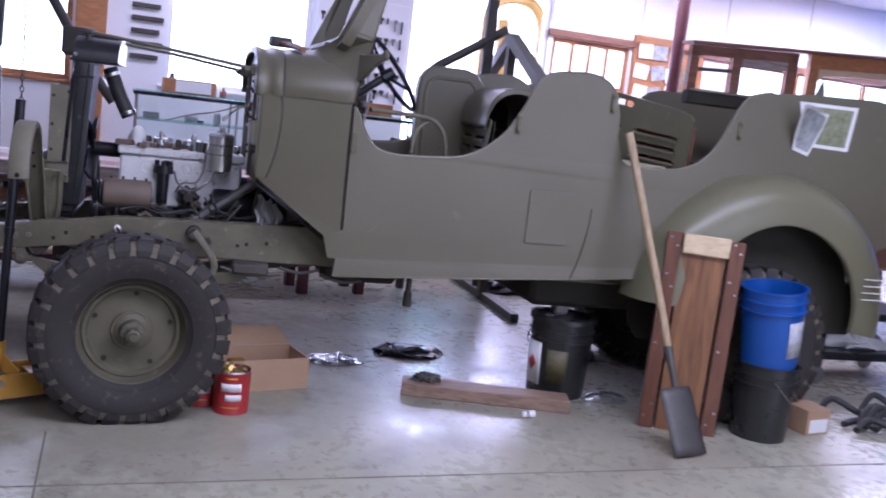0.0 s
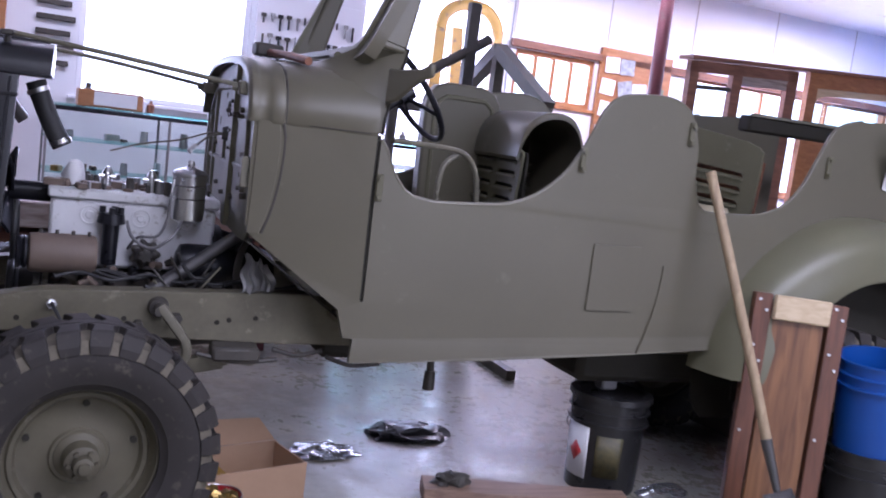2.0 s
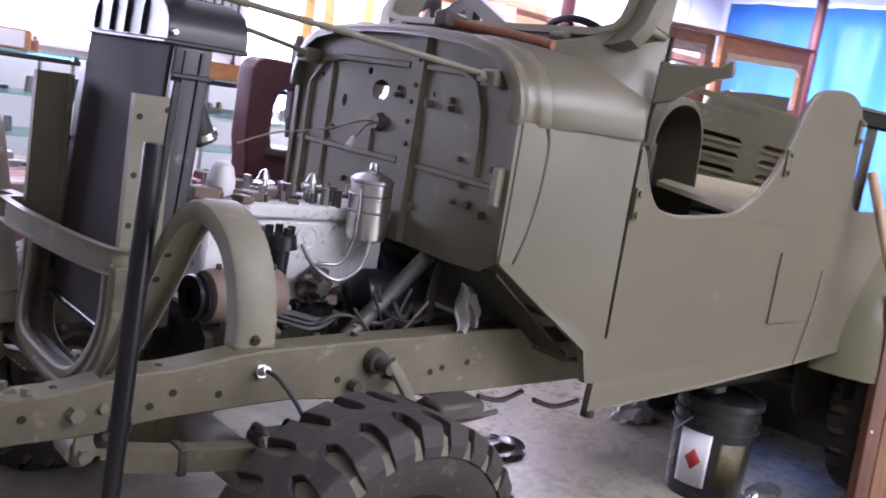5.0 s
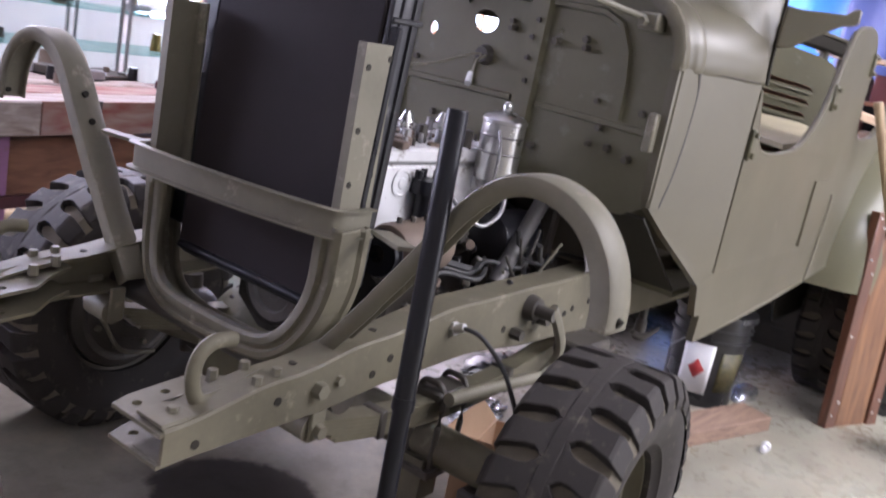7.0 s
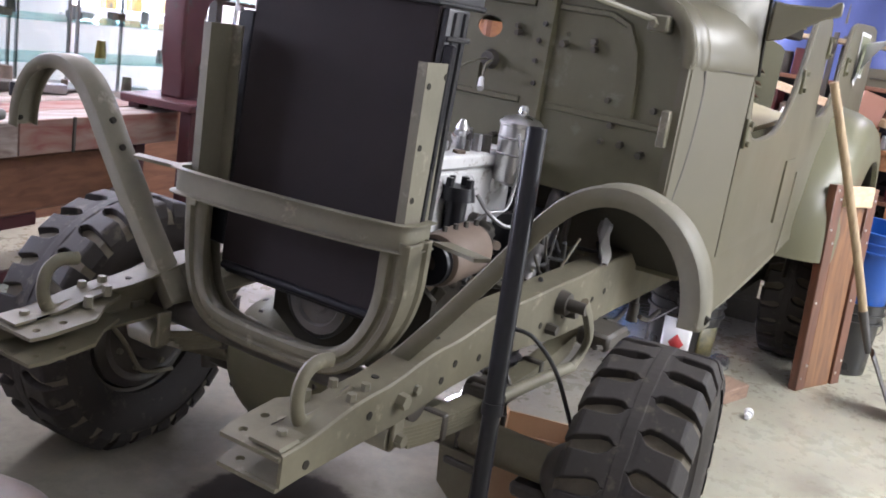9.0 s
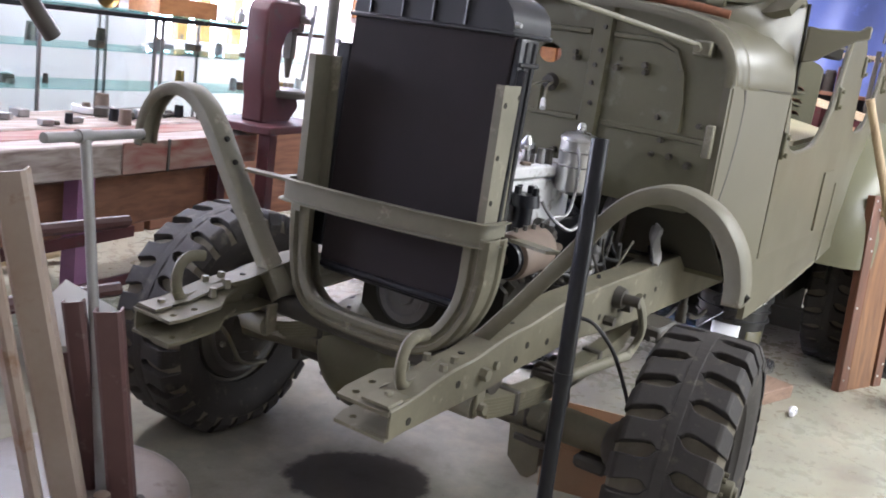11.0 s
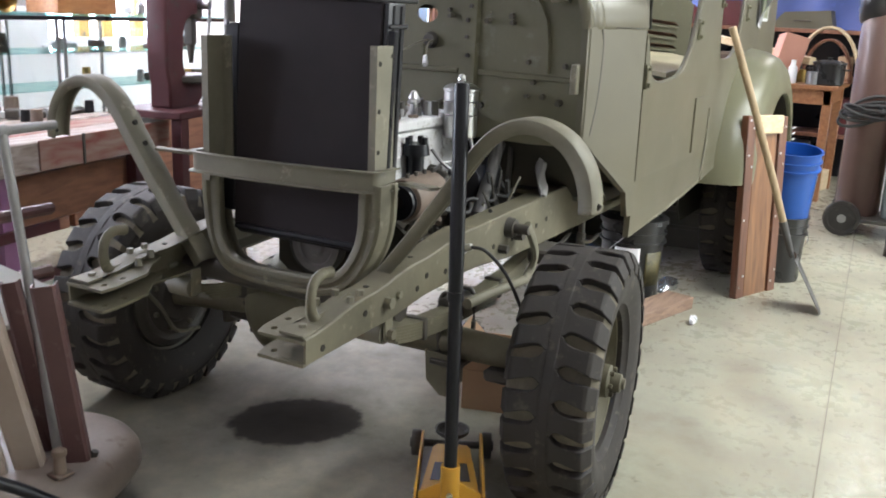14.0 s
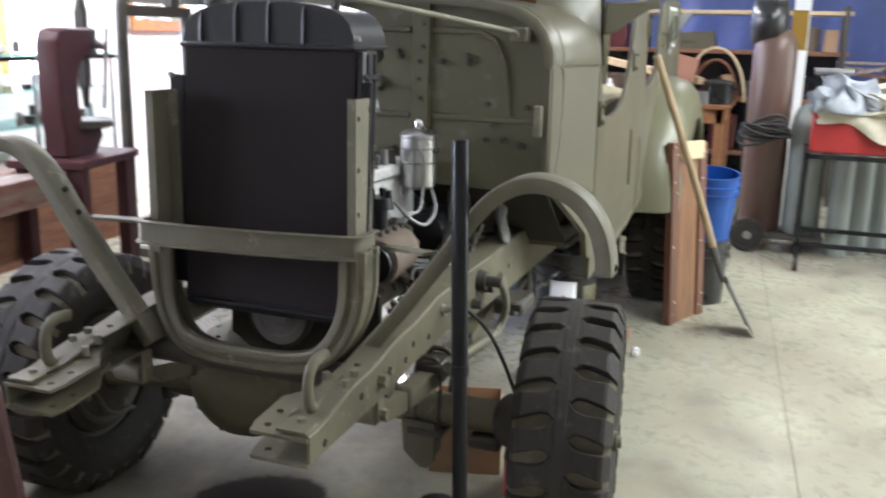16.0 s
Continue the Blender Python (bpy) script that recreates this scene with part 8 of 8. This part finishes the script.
thing("white_bottle", bm, WHITE_PAPER, (5.72, 0.50, 0.955), "white plastic bottle on the table", "bottle")
rng2 = random.Random(91)
for k in range(18):
    x, y = rng2.uniform(5.66, 6.3), rng2.uniform(0.16, 1.2)
    s = rng2.uniform(0.025, 0.06)
    bm = M()
    if k % 3 == 0:
        lathe(bm, [(0.0, 0.0), (s, 0.0), (s, 0.1), (s * 0.9, 0.105), (0.0, 0.105)], (x, y, 0.956), (0, 0, 1), 16)
    elif k % 3 == 1:
        lathe(bm, [(0.0, 0.0), (s * 0.7, 0.0), (s * 0.7, 0.12), (s * 0.3, 0.15), (s * 0.3, 0.18), (0.0, 0.18)], (x, y, 0.956), (0, 0, 1), 14)
    else:
        box(bm, (-s * 1.6, -s, 0), (s * 1.6, s, s * 1.2), 0.004, Matrix.Translation((x, y, 0.956)) @ Matrix.Rotation(rng2.random() * 3, 4, "Z"))
    thing("table_item", bm, (STEEL, WHITE_PAPER, GREASE, CARD, RED, BLACK, BRASS)[k % 7], (x, y, 0.956), "small tin, bottle or box on the work table", "tin", "things on the table")
# old automobile parts heaped behind: arched fenders, boxes, timber
for k, (x, y, z, r, mt) in enumerate(((6.12, 0.30, 0.957, 0.27, PINE), (6.16, 0.30, 0.957, 0.21, BROWN_W), (7.6, -0.9, 0.7, 0.4, GREASE))):
    bm = M()
    rows = [[Vector((x + d, y + r * math.cos(a), z + r * (1.75 if k < 2 else 0.9) * math.sin(a))) for d in (-0.02, 0.0, 0.12)] for a in (math.pi * i / 16 for i in range(17))]
    loft(bm, rows)
    ob = thing("fender_arch", bm, mt, (x, y, z), "old curved fender standing on the heap", "fender", "spare fenders")
    ob.modifiers.new("thick", "SOLIDIFY").thickness = 0.02
bm = M()
box(bm, (-0.6, -0.05, -0.03), (0.6, 0.05, 0.03), 0.004, Matrix.Translation((6.25, 0.95, 1.22)) @ Euler((0, -0.15, 1.2)).to_matrix().to_4x4())
thing("loose_board", bm, PINE, (6.25, 0.95, 1.2), "pale loose board on the heap", "board", smooth=False)
rack = base("storage_rack", (7.0, 0.6, 0.0), "dark steel storage rack with timber shelves", "rack")
for x in (6.72, 7.26):
    for y in (-0.75, 1.05, 1.82):
        bm = M()
        box(bm, (x - 0.02, y - 0.02, 0.0), (x + 0.02, y + 0.02, 1.80), 0.003)
        part("upright", bm, GREASE, rack)
for z, mt in ((0.42, BROWN_W), (0.93, BROWN_W), (1.36, BROWN_W), (1.72, PINE)):
    bm = M()
    box(bm, (6.75, -0.8, z), (7.23, 1.9, z + 0.035), 0.003)
    part("shelf", bm, mt, rack)
# black panel added to keep the space behind the shelves dark
bm = M()
box(bm, (7.235, -0.72, 0.0), (7.25, 1.80, 1.36))
part("back_panel", bm, BLACK, rack, "black panel added behind the shelves")
gc = base("grey_case", (6.95, 0.6, 1.395), "grey-green metal case on the rack", "case")
bm = M()
plate(bm, [[(0.36, 1.396), (0.92, 1.396), (0.80, 1.54), (0.40, 1.565)]], lambda u, v, w: Vector((6.77 + w, u, v)), 0.32)
part("body", bm, OLIVE, gc, smooth=False)
bm = M()
tube(bm, [(6.765, 0.56, 1.46), (6.74, 0.57, 1.465), (6.74, 0.69, 1.465), (6.765, 0.70, 1.46)], 0.006, 8)
part("handle", bm, GREASE, gc)
rng3 = random.Random(57)
DARKRED = mat("dull_dark_red", (0.11, 0.018, 0.02), (0.07, 0.014, 0.016), 0.5, scale=6, fine=60, bump=0.1, wear=(0.06, 0.04, 0.035), wear_at=0.6)
for zs, top in ((0.455, 0.42), (0.966, 0.34), (1.396, 0.28)):
    y = -0.70
    while y < 1.72:
        w = rng3.uniform(0.10, 0.28)
        h = rng3.uniform(0.4, 0.95) * top
        kind = rng3.randrange(6)
        if not (zs > 1.3 and y + w > 0.30 and y < 0.98) and not (y < 0.60 and y + w > 0.50):
            bm = M()
            if kind % 3 == 0:
                r = min(w / 2, 0.12)
                lathe(bm, [(0.0, 0.0), (r * 0.95, 0.0), (r, 0.01), (r, h * 0.9), (r * 0.85, h * 0.94), (r * 0.8, h), (0.0, h)], (6.92, y + w / 2, zs), (0, 0, 1), 20)
            else:
                box(bm, (6.80 + 0.05 * rng3.random(), y, zs), (7.15, y + w, zs + h), 0.006)
            thing("rack_item", bm, (GREASE, DARKRED, BLACK, RUSTY, DARKRED, CARD)[kind], (6.95, y + w / 2, zs), "old box or can stored on the rack", "box", "things on the rack", smooth=kind % 3 == 0)
        y += w + rng3.uniform(0.01, 0.05)
for k in range(34):
    x, y = rng.uniform(6.5, 8.6), rng.uniform(-1.8, 2.2)
    s = rng.uniform(0.12, 0.3)
    h = rng.uniform(0.3, 1.35)
    turn = rng.random() * 3
    if x < 7.7 and -1.2 < y < 2.25:
        continue
    bm = M()
    box(bm, (-s, -s * 0.8, 0), (s, s * 0.8, h), 0.008, Matrix.Translation((x, y, 0)) @ Matrix.Rotation(turn, 4, "Z"))
    thing("stored_box", bm, KINDS[k % 8], (x, y, 0), "stored box in the shop corner", "box", "stored boxes", smooth=False)
for k in range(16):
    x, y = rng.uniform(7.9, 8.5), rng.uniform(-1.6, 1.8)
    z = 1.0
    bm = M()
    L = rng.uniform(0.4, 0.9)
    box(bm, (-L, -0.04, -0.015), (L, 0.04, 0.015), 0.002, Matrix.Translation((x, y, z + 0.02 * k)) @ Euler((rng.uniform(-0.2, 0.2), rng.uniform(-0.25, 0.25), rng.random() * 3)).to_matrix().to_4x4())
    thing("scrap_board", bm, (PINE, BROWN_W, BENCH_W)[k % 3], (x, y, z), "scrap board on the stored heap", "board", "scrap boards", smooth=False)
rng = random.Random(33)
for k in range(22):
    x, y = rng.uniform(5.75, 6.4), rng.uniform(0.3, 1.1)
    s = rng.uniform(0.07, 0.15)
    bm = M()
    box(bm, (-s, -s, 0), (s, s, s * 1.6), 0.006, Matrix.Translation((x, y, 0.0 if k % 3 else 0.22)) @ Matrix.Rotation(rng.random() * 3, 4, "Z"))
    thing("floor_carton", bm, (BROWN_W, GREASE, CARD, BLACK, RUSTY, PINE)[k % 6], (x, y, 0), "carton stored under the table", "box", "cartons under the table", smooth=False)

# gas bottles on a two-wheeled trolley
gt = base("gas_trolley", (4.72, -0.16, 0.0), "dark two-wheeled steel welding trolley", "trolley")
bm = M()
box(bm, (4.46, -0.66, 0.10), (4.90, -0.04, 0.125), 0.004)
part("base_tray", bm, GREASE, gt)
for x in (4.42, 4.94):
    bm = M()
    lathe(bm, [(0.02, -0.02), (0.09, -0.015), (0.095, -0.022), (0.12, -0.02), (0.125, 0.0), (0.12, 0.02), (0.095, 0.022), (0.09, 0.015), (0.02, 0.02)], (x, -0.15, 0.126), (1, 0.15, 0), 28, True)
    part("wheel", bm, RUBBER, gt)
    bm = M()
    cyl(bm, (x - 0.025, -0.154, 0.126), (x + 0.025, -0.146, 0.126), 0.03, seg=14)
    part("hub", bm, STEEL, gt)
for y in (-0.06, -0.62):
    bm = M()
    tube(bm, [(4.86, y, 0.12), (4.88, y, 0.7), (4.90, y, 1.2)], 0.014, 8)
    part("upright", bm, GREASE, gt)


def gas_bottle(at, r, h, material, label):
    gb = base("gas_bottle", at, label, "gas bottle", "gas bottles")
    bm = M()
    lathe(bm, [(0.0, 0.0), (r * 0.92, 0.0), (r, 0.02), (r, h - 0.16), (r * 0.93, h - 0.10), (r * 0.7, h - 0.04), (r * 0.35, h), (0.0, h)], at, (0, 0, 1), 32)
    part("body", bm, material, gb)
    bm = M()
    cyl(bm, Vector(at) + Vector((0, 0, h - 0.005)), Vector(at) + Vector((0, 0, h + 0.09)), 0.025, 0.02, 12)
    cyl(bm, Vector(at) + Vector((-0.05, 0, h + 0.06)), Vector(at) + Vector((0.05, 0, h + 0.06)), 0.014, seg=10)
    part("valve", bm, BRASS, gb)


BOTTLE = mat("brown_bottle_paint", (0.12, 0.07, 0.056), (0.085, 0.05, 0.04), 0.38, scale=4, fine=60, bump=0.05, wear=(0.26, 0.2, 0.15), wear_at=0.68)
GREYB = mat("grey_bottle_paint", (0.27, 0.3, 0.285), (0.2, 0.225, 0.215), 0.45, scale=4, fine=60, bump=0.05)
gas_bottle((4.72, -0.215, 0.125), 0.15, 1.46, BOTTLE, "tall brown painted gas cylinder on a trolley")
gas_bottle((4.68, -0.49, 0.125), 0.115, 0.93, GREYB, "short grey gas cylinder on a trolley")
bm = M()
pts = []
for i in range(84):
    a, k = 2 * math.pi * i / 12, i / 12
    r = 0.12 + 0.03 * math.sin(2.3 * k)
    pts.append((4.55 - 0.008 * k + 0.012 * math.sin(3 * a + k), -0.2 + 0.02 * math.sin(1.9 * k) + r * 1.1 * math.cos(a + 0.3 * k), 0.86 + 0.6 * r * math.sin(a + 0.3 * k) - 0.05 * math.cos(a) + 0.02 * math.sin(k * 5)))
tube(bm, pts, 0.011, 8, 3, (1, 0, 0))
thing("welding_hose", bm, LEATHER, (4.52, -0.2, 0.75), "coil of black welding hose hung on the gas cylinders", "hose")
bm = M()
rows = [[Vector((4.72 - 0.18 * math.sin(b) * math.cos(a), -0.16 + 0.13 * math.sin(a) * (0.75 + 0.25 * math.sin(b)), 1.62 + 0.17 * math.cos(b))) for a in (math.pi * (i / 10 - 0.5) for i in range(11))] for b in (math.pi * (0.12 + 0.8 * j / 8) for j in range(9))]
loft(bm, rows)
hm = thing("welding_mask", bm, BLACK_PLASTIC, (4.68, -0.1, 1.6), "black welding mask hung on the gas cylinder valve", "mask")
hm.modifiers.new("thick", "SOLIDIFY").thickness = 0.004
bm = M()
box(bm, (0, 0, 0), (0.004, 0.12, 0.30), 0, Matrix.Translation((5.4, -0.42, 1.42)))
thing("yellow_sign", bm, HOIST_Y, (5.4, -0.4, 1.42), "small yellow and white card on a post", "sign", smooth=False)
bm = M()
box(bm, (5.41, -0.43, 0.0), (5.46, -0.31, 2.4), 0.004)
thing("sign_post", bm, WHITE_PAPER, (5.43, -0.36, 0.0), "white painted upright wooden board", "post", smooth=False)

# red tool cart with a cloth over it
rc = base("tool_cart", (4.25, -0.95, 0.0), "red tool chest on a black wheeled frame", "tool cart")
bm = M()
box(bm, (3.98, -1.5, 0.79), (4.5, -0.50, 1.04), 0.008)
part("chest", bm, RED, rc, "red steel chest")
for z in (0.75, 0.17):
    bm = M()
    for lo, hi in (((3.95, -1.53, z), (3.98, -0.47, z + 0.03)), ((4.5, -1.53, z), (4.53, -0.47, z + 0.03)), ((3.98, -0.50, z), (4.5, -0.47, z + 0.03)), ((3.98, -1.53, z), (4.5, -1.50, z + 0.03))):
        box(bm, lo, hi, 0.003)
    part("frame_ring", bm, BLACK, rc)
for x, y in ((3.95, -0.50), (4.5, -0.50), (3.95, -1.53), (4.5, -1.53)):
    bm = M()
    box(bm, (x, y, 0.07), (x + 0.03, y + 0.03, 0.79), 0.003)
    leg = part("leg", bm, BLACK, rc)
    bm = M()
    cyl(bm, (x + 0.015, y + 0.0, 0.045), (x + 0.015, y + 0.03, 0.045), 0.045, seg=18)
    part("caster", bm, RUBBER, leg)
GREY_CLOTH = mat("grey_blue_cloth", (0.42, 0.45, 0.5), (0.22, 0.24, 0.28), 0.9, scale=14, fine=80, bump=0.5, depth=0.008)
CREAM = mat("cream_cloth", (0.6, 0.56, 0.46), (0.42, 0.38, 0.3), 0.9, scale=12, fine=80, bump=0.5, depth=0.008)
heap("dust_cloth", (4.10, -0.68, 1.04), (0.20, 0.2, 0.2), GREY_CLOTH, "crumpled grey-blue cloth piled on the tool cart", "cloth", 0.55, 2.6, 71.0, 5)
heap("dust_cloth", (4.12, -1.05, 1.04), (0.22, 0.24, 0.17), CREAM, "crumpled cream cloth piled on the tool cart", "cloth", 0.55, 2.4, 75.0, 5)
heap("dust_cloth", (4.36, -1.15, 1.04), (0.2, 0.3, 0.2), CREAM, "crumpled cream cloth piled on the tool cart", "cloth", 0.55, 2.4, 79.0, 5)
bm = M()
n = 30
rows = []
for i in range(n):
    v = i / (n - 1)
    rows.append([Vector((3.972 - 0.02 * math.sin(9 * u + 3 * v) - 0.012 * math.sin(23 * u) - 0.03 * v, -1.42 + 0.9 * u, 1.06 - (0.10 + 0.09 * math.sin(3.1 * u + 0.6) + 0.03 * math.sin(14 * u)) * v)) for u in (k / 40 for k in range(41))])
rows = [[p + Vector((0.09, 0, 0.012)) for p in rows[0]]] + rows
loft(bm, rows)
fl = thing("hanging_cloth", bm, CREAM, (3.97, -0.97, 1.05), "cream cloth edge hanging over the tool chest", "cloth")
fl.modifiers.new("thick", "SOLIDIFY").thickness = 0.006
bm = M()
cyl(bm, (4.1, -0.62, 1.06), (4.1, -0.62, 1.30), 0.03, seg=14)
cyl(bm, (4.1, -0.72, 1.30), (4.1, -0.48, 1.30), 0.022, seg=12)
thing("pipe_vice", bm, STEEL, (4.1, -0.62, 1.05), "grey pipe fitting standing on the tool cart", "fitting")
for k in range(4):
    bm = M()
    cyl(bm, (4.6 + 0.13 * k, -0.75 - 0.14 * k, 0.0), (4.62 + 0.13 * k, -0.75 - 0.14 * k, 0.78), 0.075, seg=22)
    thing("grey_drum", bm, GREYB, (4.6 + 0.13 * k, -0.75 - 0.14 * k, 0.0), "tall grey tube standing behind the cart", "tube", "grey tubes")

# ---------------------------------------------------------------- tank stand in the foreground
tk = base("welded_tank_stand", (-1.02, 1.37, 0.0), "dusty rounded steel base carrying rusty uprights", "stand")
TC = Vector((-1.02, 1.37, 0.0))
bm = M()
lathe(bm, [(0.0, 0.075), (0.16, 0.07), (0.245, 0.078), (0.292, 0.098), (0.312, 0.132), (0.308, 0.168), (0.288, 0.197), (0.255, 0.214), (0.22, 0.219), (0.0, 0.222)], TC, (0, 0, 1), 64)
for v in bm.verts:
    # squarer than a disc
    d_ = v.co - TC
    a_ = math.atan2(d_.y, d_.x) - 0.35
    k_ = (abs(math.cos(a_)) ** 2.6 + abs(math.sin(a_)) ** 2.6) ** (-1 / 2.6)
    v.co.x, v.co.y = TC.x + d_.x * k_, TC.y + d_.y * k_
part("tank", bm, mat("dusty_tank", (0.25, 0.21, 0.185), (0.16, 0.125, 0.105), 0.42, scale=4, fine=60, bump=0.12, wear=(0.12, 0.07, 0.05), wear_at=0.6), tk, "dusty brown rounded steel base")
for a in (0.4, 2.0, 3.5, 5.3):
    bm = M()
    c = TC + Vector((0.2 * math.cos(a), 0.2 * math.sin(a), 0))
    tube(bm, [c + Vector((0, 0, 0.085)), c + Vector((0.03 * math.cos(a), 0.03 * math.sin(a), 0.0))], 0.03, 8)
    part("leg", bm, GREASE, tk)
RUSTW = mat("rusty_white_paint", (0.32, 0.265, 0.225), (0.23, 0.165, 0.125), 0.65, scale=4, fine=50, bump=0.2, wear=(0.2, 0.12, 0.075), wear_at=0.57)
OXIDE = mat("oxide_red_steel", (0.066, 0.026, 0.027), (0.1, 0.052, 0.046), 0.5, scale=9, fine=90, bump=0.25, wear=(0.13, 0.09, 0.075), wear_at=0.6)


def channel(name, a, b, wide, deep, material, label, toward=(-0.75, -0.66, 0)):
    """A rolled steel channel from a to b, its back to the given side, its flanges behind."""
    bm = M()
    w, e = wide / 2, 0.005
    prof = [(-w, -deep), (-w, -0.008), (-w + 0.008, 0), (w - 0.008, 0), (w, -0.008), (w, -deep), (w - e, -deep), (w - e, -0.01), (w - 0.012, -e), (-w + 0.012, -e), (-w + e, -0.01), (-w + e, -deep)]
    t_ = (Vector(b) - Vector(a)).normalized()
    n_ = Vector(toward)
    n_ = (n_ - t_ * n_.dot(t_)).normalized()
    c_ = n_.cross(t_)
    rows_ = [[bm.verts.new(Vector(p) + c_ * u + n_ * v) for u, v in prof] for p in (a, b)]
    k = len(prof)
    for i in range(k):
        bm.faces.new((rows_[0][i], rows_[0][(i + 1) % k], rows_[1][(i + 1) % k], rows_[1][i]))
    for row in rows_:
        bm.faces.new(row)
    bmesh.ops.recalc_face_normals(bm, faces=bm.faces)
    return part(name, bm, material, tk, label, smooth=False)


channel("upright", (-0.992, 1.150, 0.217), (-1.042, 1.178, 0.712), 0.062, 0.04, OXIDE, "dark red oxide channel upright")
channel("upright", (-0.985, 1.262, 0.217), (-1.035, 1.318, 0.695), 0.05, 0.03, OXIDE, "dark red oxide channel upright")
channel("upright", (-1.006, 1.275, 0.217), (-1.025, 1.345, 0.56), 0.055, 0.03, OXIDE, "short dark red oxide upright")
channel("upright", (-1.085, 1.222, 0.217), (-1.225, 1.285, 1.02), 0.072, 0.045, RUSTW, "rusty white-painted channel upright")
channel("upright", (-1.135, 1.250, 0.217), (-1.285, 1.265, 0.98), 0.03, 0.05, RUSTW, "rusty white-painted flat upright", (-0.2, -0.98, 0))
channel("cross_bar", (-1.06, 1.60, 0.615), (-0.72, 1.545, 0.625), 0.035, 0.03, OXIDE, "dark red cross bar", (-0.1, -0.8, 0.6))
channel("cross_bar", (-1.02, 1.60, 0.80), (-0.66, 1.60, 0.80), 0.03, 0.03, OXIDE, "dark red cross bar", (-0.1, -0.8, 0.6))
bm = M()
plate(bm, [[(0.0, 0.02), (0.12, 0.0), (0.15, 0.10), (0.05, 0.17), (-0.02, 0.12)]], lambda u, v, w: Vector((-1.0 + 0.75 * u, 1.42 - 0.62 * u + 0.2 * v * v * 10, 0.53 + v + 0.1 * u + w)), 0.002)
part("label_sheet", bm, WHITE_PAPER, tk, "pale sheet tied to the uprights")
bm = M()
tube(bm, [(-0.984, 1.235, 0.222), (-0.982, 1.30, 0.64), (-0.975, 1.378, 1.066)], 0.0128, 12)
part("tee_stem", bm, GALV, tk, "grey galvanised pipe")
bm = M()
cyl(bm, (-1.10, 1.352, 1.077), (-0.765, 1.446, 1.067), 0.0125, seg=14)
cyl(bm, (-0.995, 1.382, 1.0735), (-0.955, 1.393, 1.0725), 0.017, seg=14)
part("tee_bar", bm, GALV, tk, "grey pipe crossbar")
bm = M()
tube(bm, [(-1.60, 1.02, 0.44), (-1.354, 1.029, 0.372), (-1.175, 0.997, 0.235)], 0.015, 12)
part("black_pipe", bm, BLACK, tk, "thin black pipe")
bm = M()
box(bm, (-1.085, 1.105, 0.219), (-1.035, 1.155, 0.228), 0.003)
lathe(bm, [(0.0, 0.0), (0.017, 0.0), (0.015, 0.045), (0.019, 0.05), (0.019, 0.062), (0.011, 0.068), (0.0, 0.068)], (-1.062, 1.13, 0.226), (0.05, 0.05, 1), 14)
part("valve", bm, RUSTY, tk, "rusty filler stub")
for x_, y_ in ((-0.83, 1.36), (-0.86, 1.30), (-0.94, 1.15)):
    bm = M()
    bolt(bm, (x_, y_, 0.216), (0.2, -0.3, 1), 0.012, 0.016)
    part("bolt", bm, GREASE, tk)
bm = M()
tube(bm, [(-0.84, 1.22, 0.013), (-0.81, 1.10, 0.013), (-0.775, 1.02, 0.013), (-0.77, 0.97, 0.013), (-0.80, 0.93, 0.013), (-0.86, 0.92, 0.013)], 0.012, 8)
thing("bent_rod", bm, GREASE, (-0.9, 0.85, 0.0), "bent dark steel rod on the floor", "rod")
rj = base("red_stand", (-1.62, 1.55, 0.0), "red steel stand on the floor", "stand")
bm = M()
box(bm, (-1.75, 1.35, 0.0), (-1.45, 1.65, 0.05), 0.008)
part("base_plate", bm, RED, rj)
bm = M()
box(bm, (-1.66, 1.42, 0.05), (-1.56, 1.52, 0.46), 0.01)
part("column", bm, RED, rj)
bm = M()
cyl(bm, (-1.72, 1.40, 0.30), (-1.46, 1.42, 0.32), 0.018, seg=12)
part("lever", bm, RED, rj)
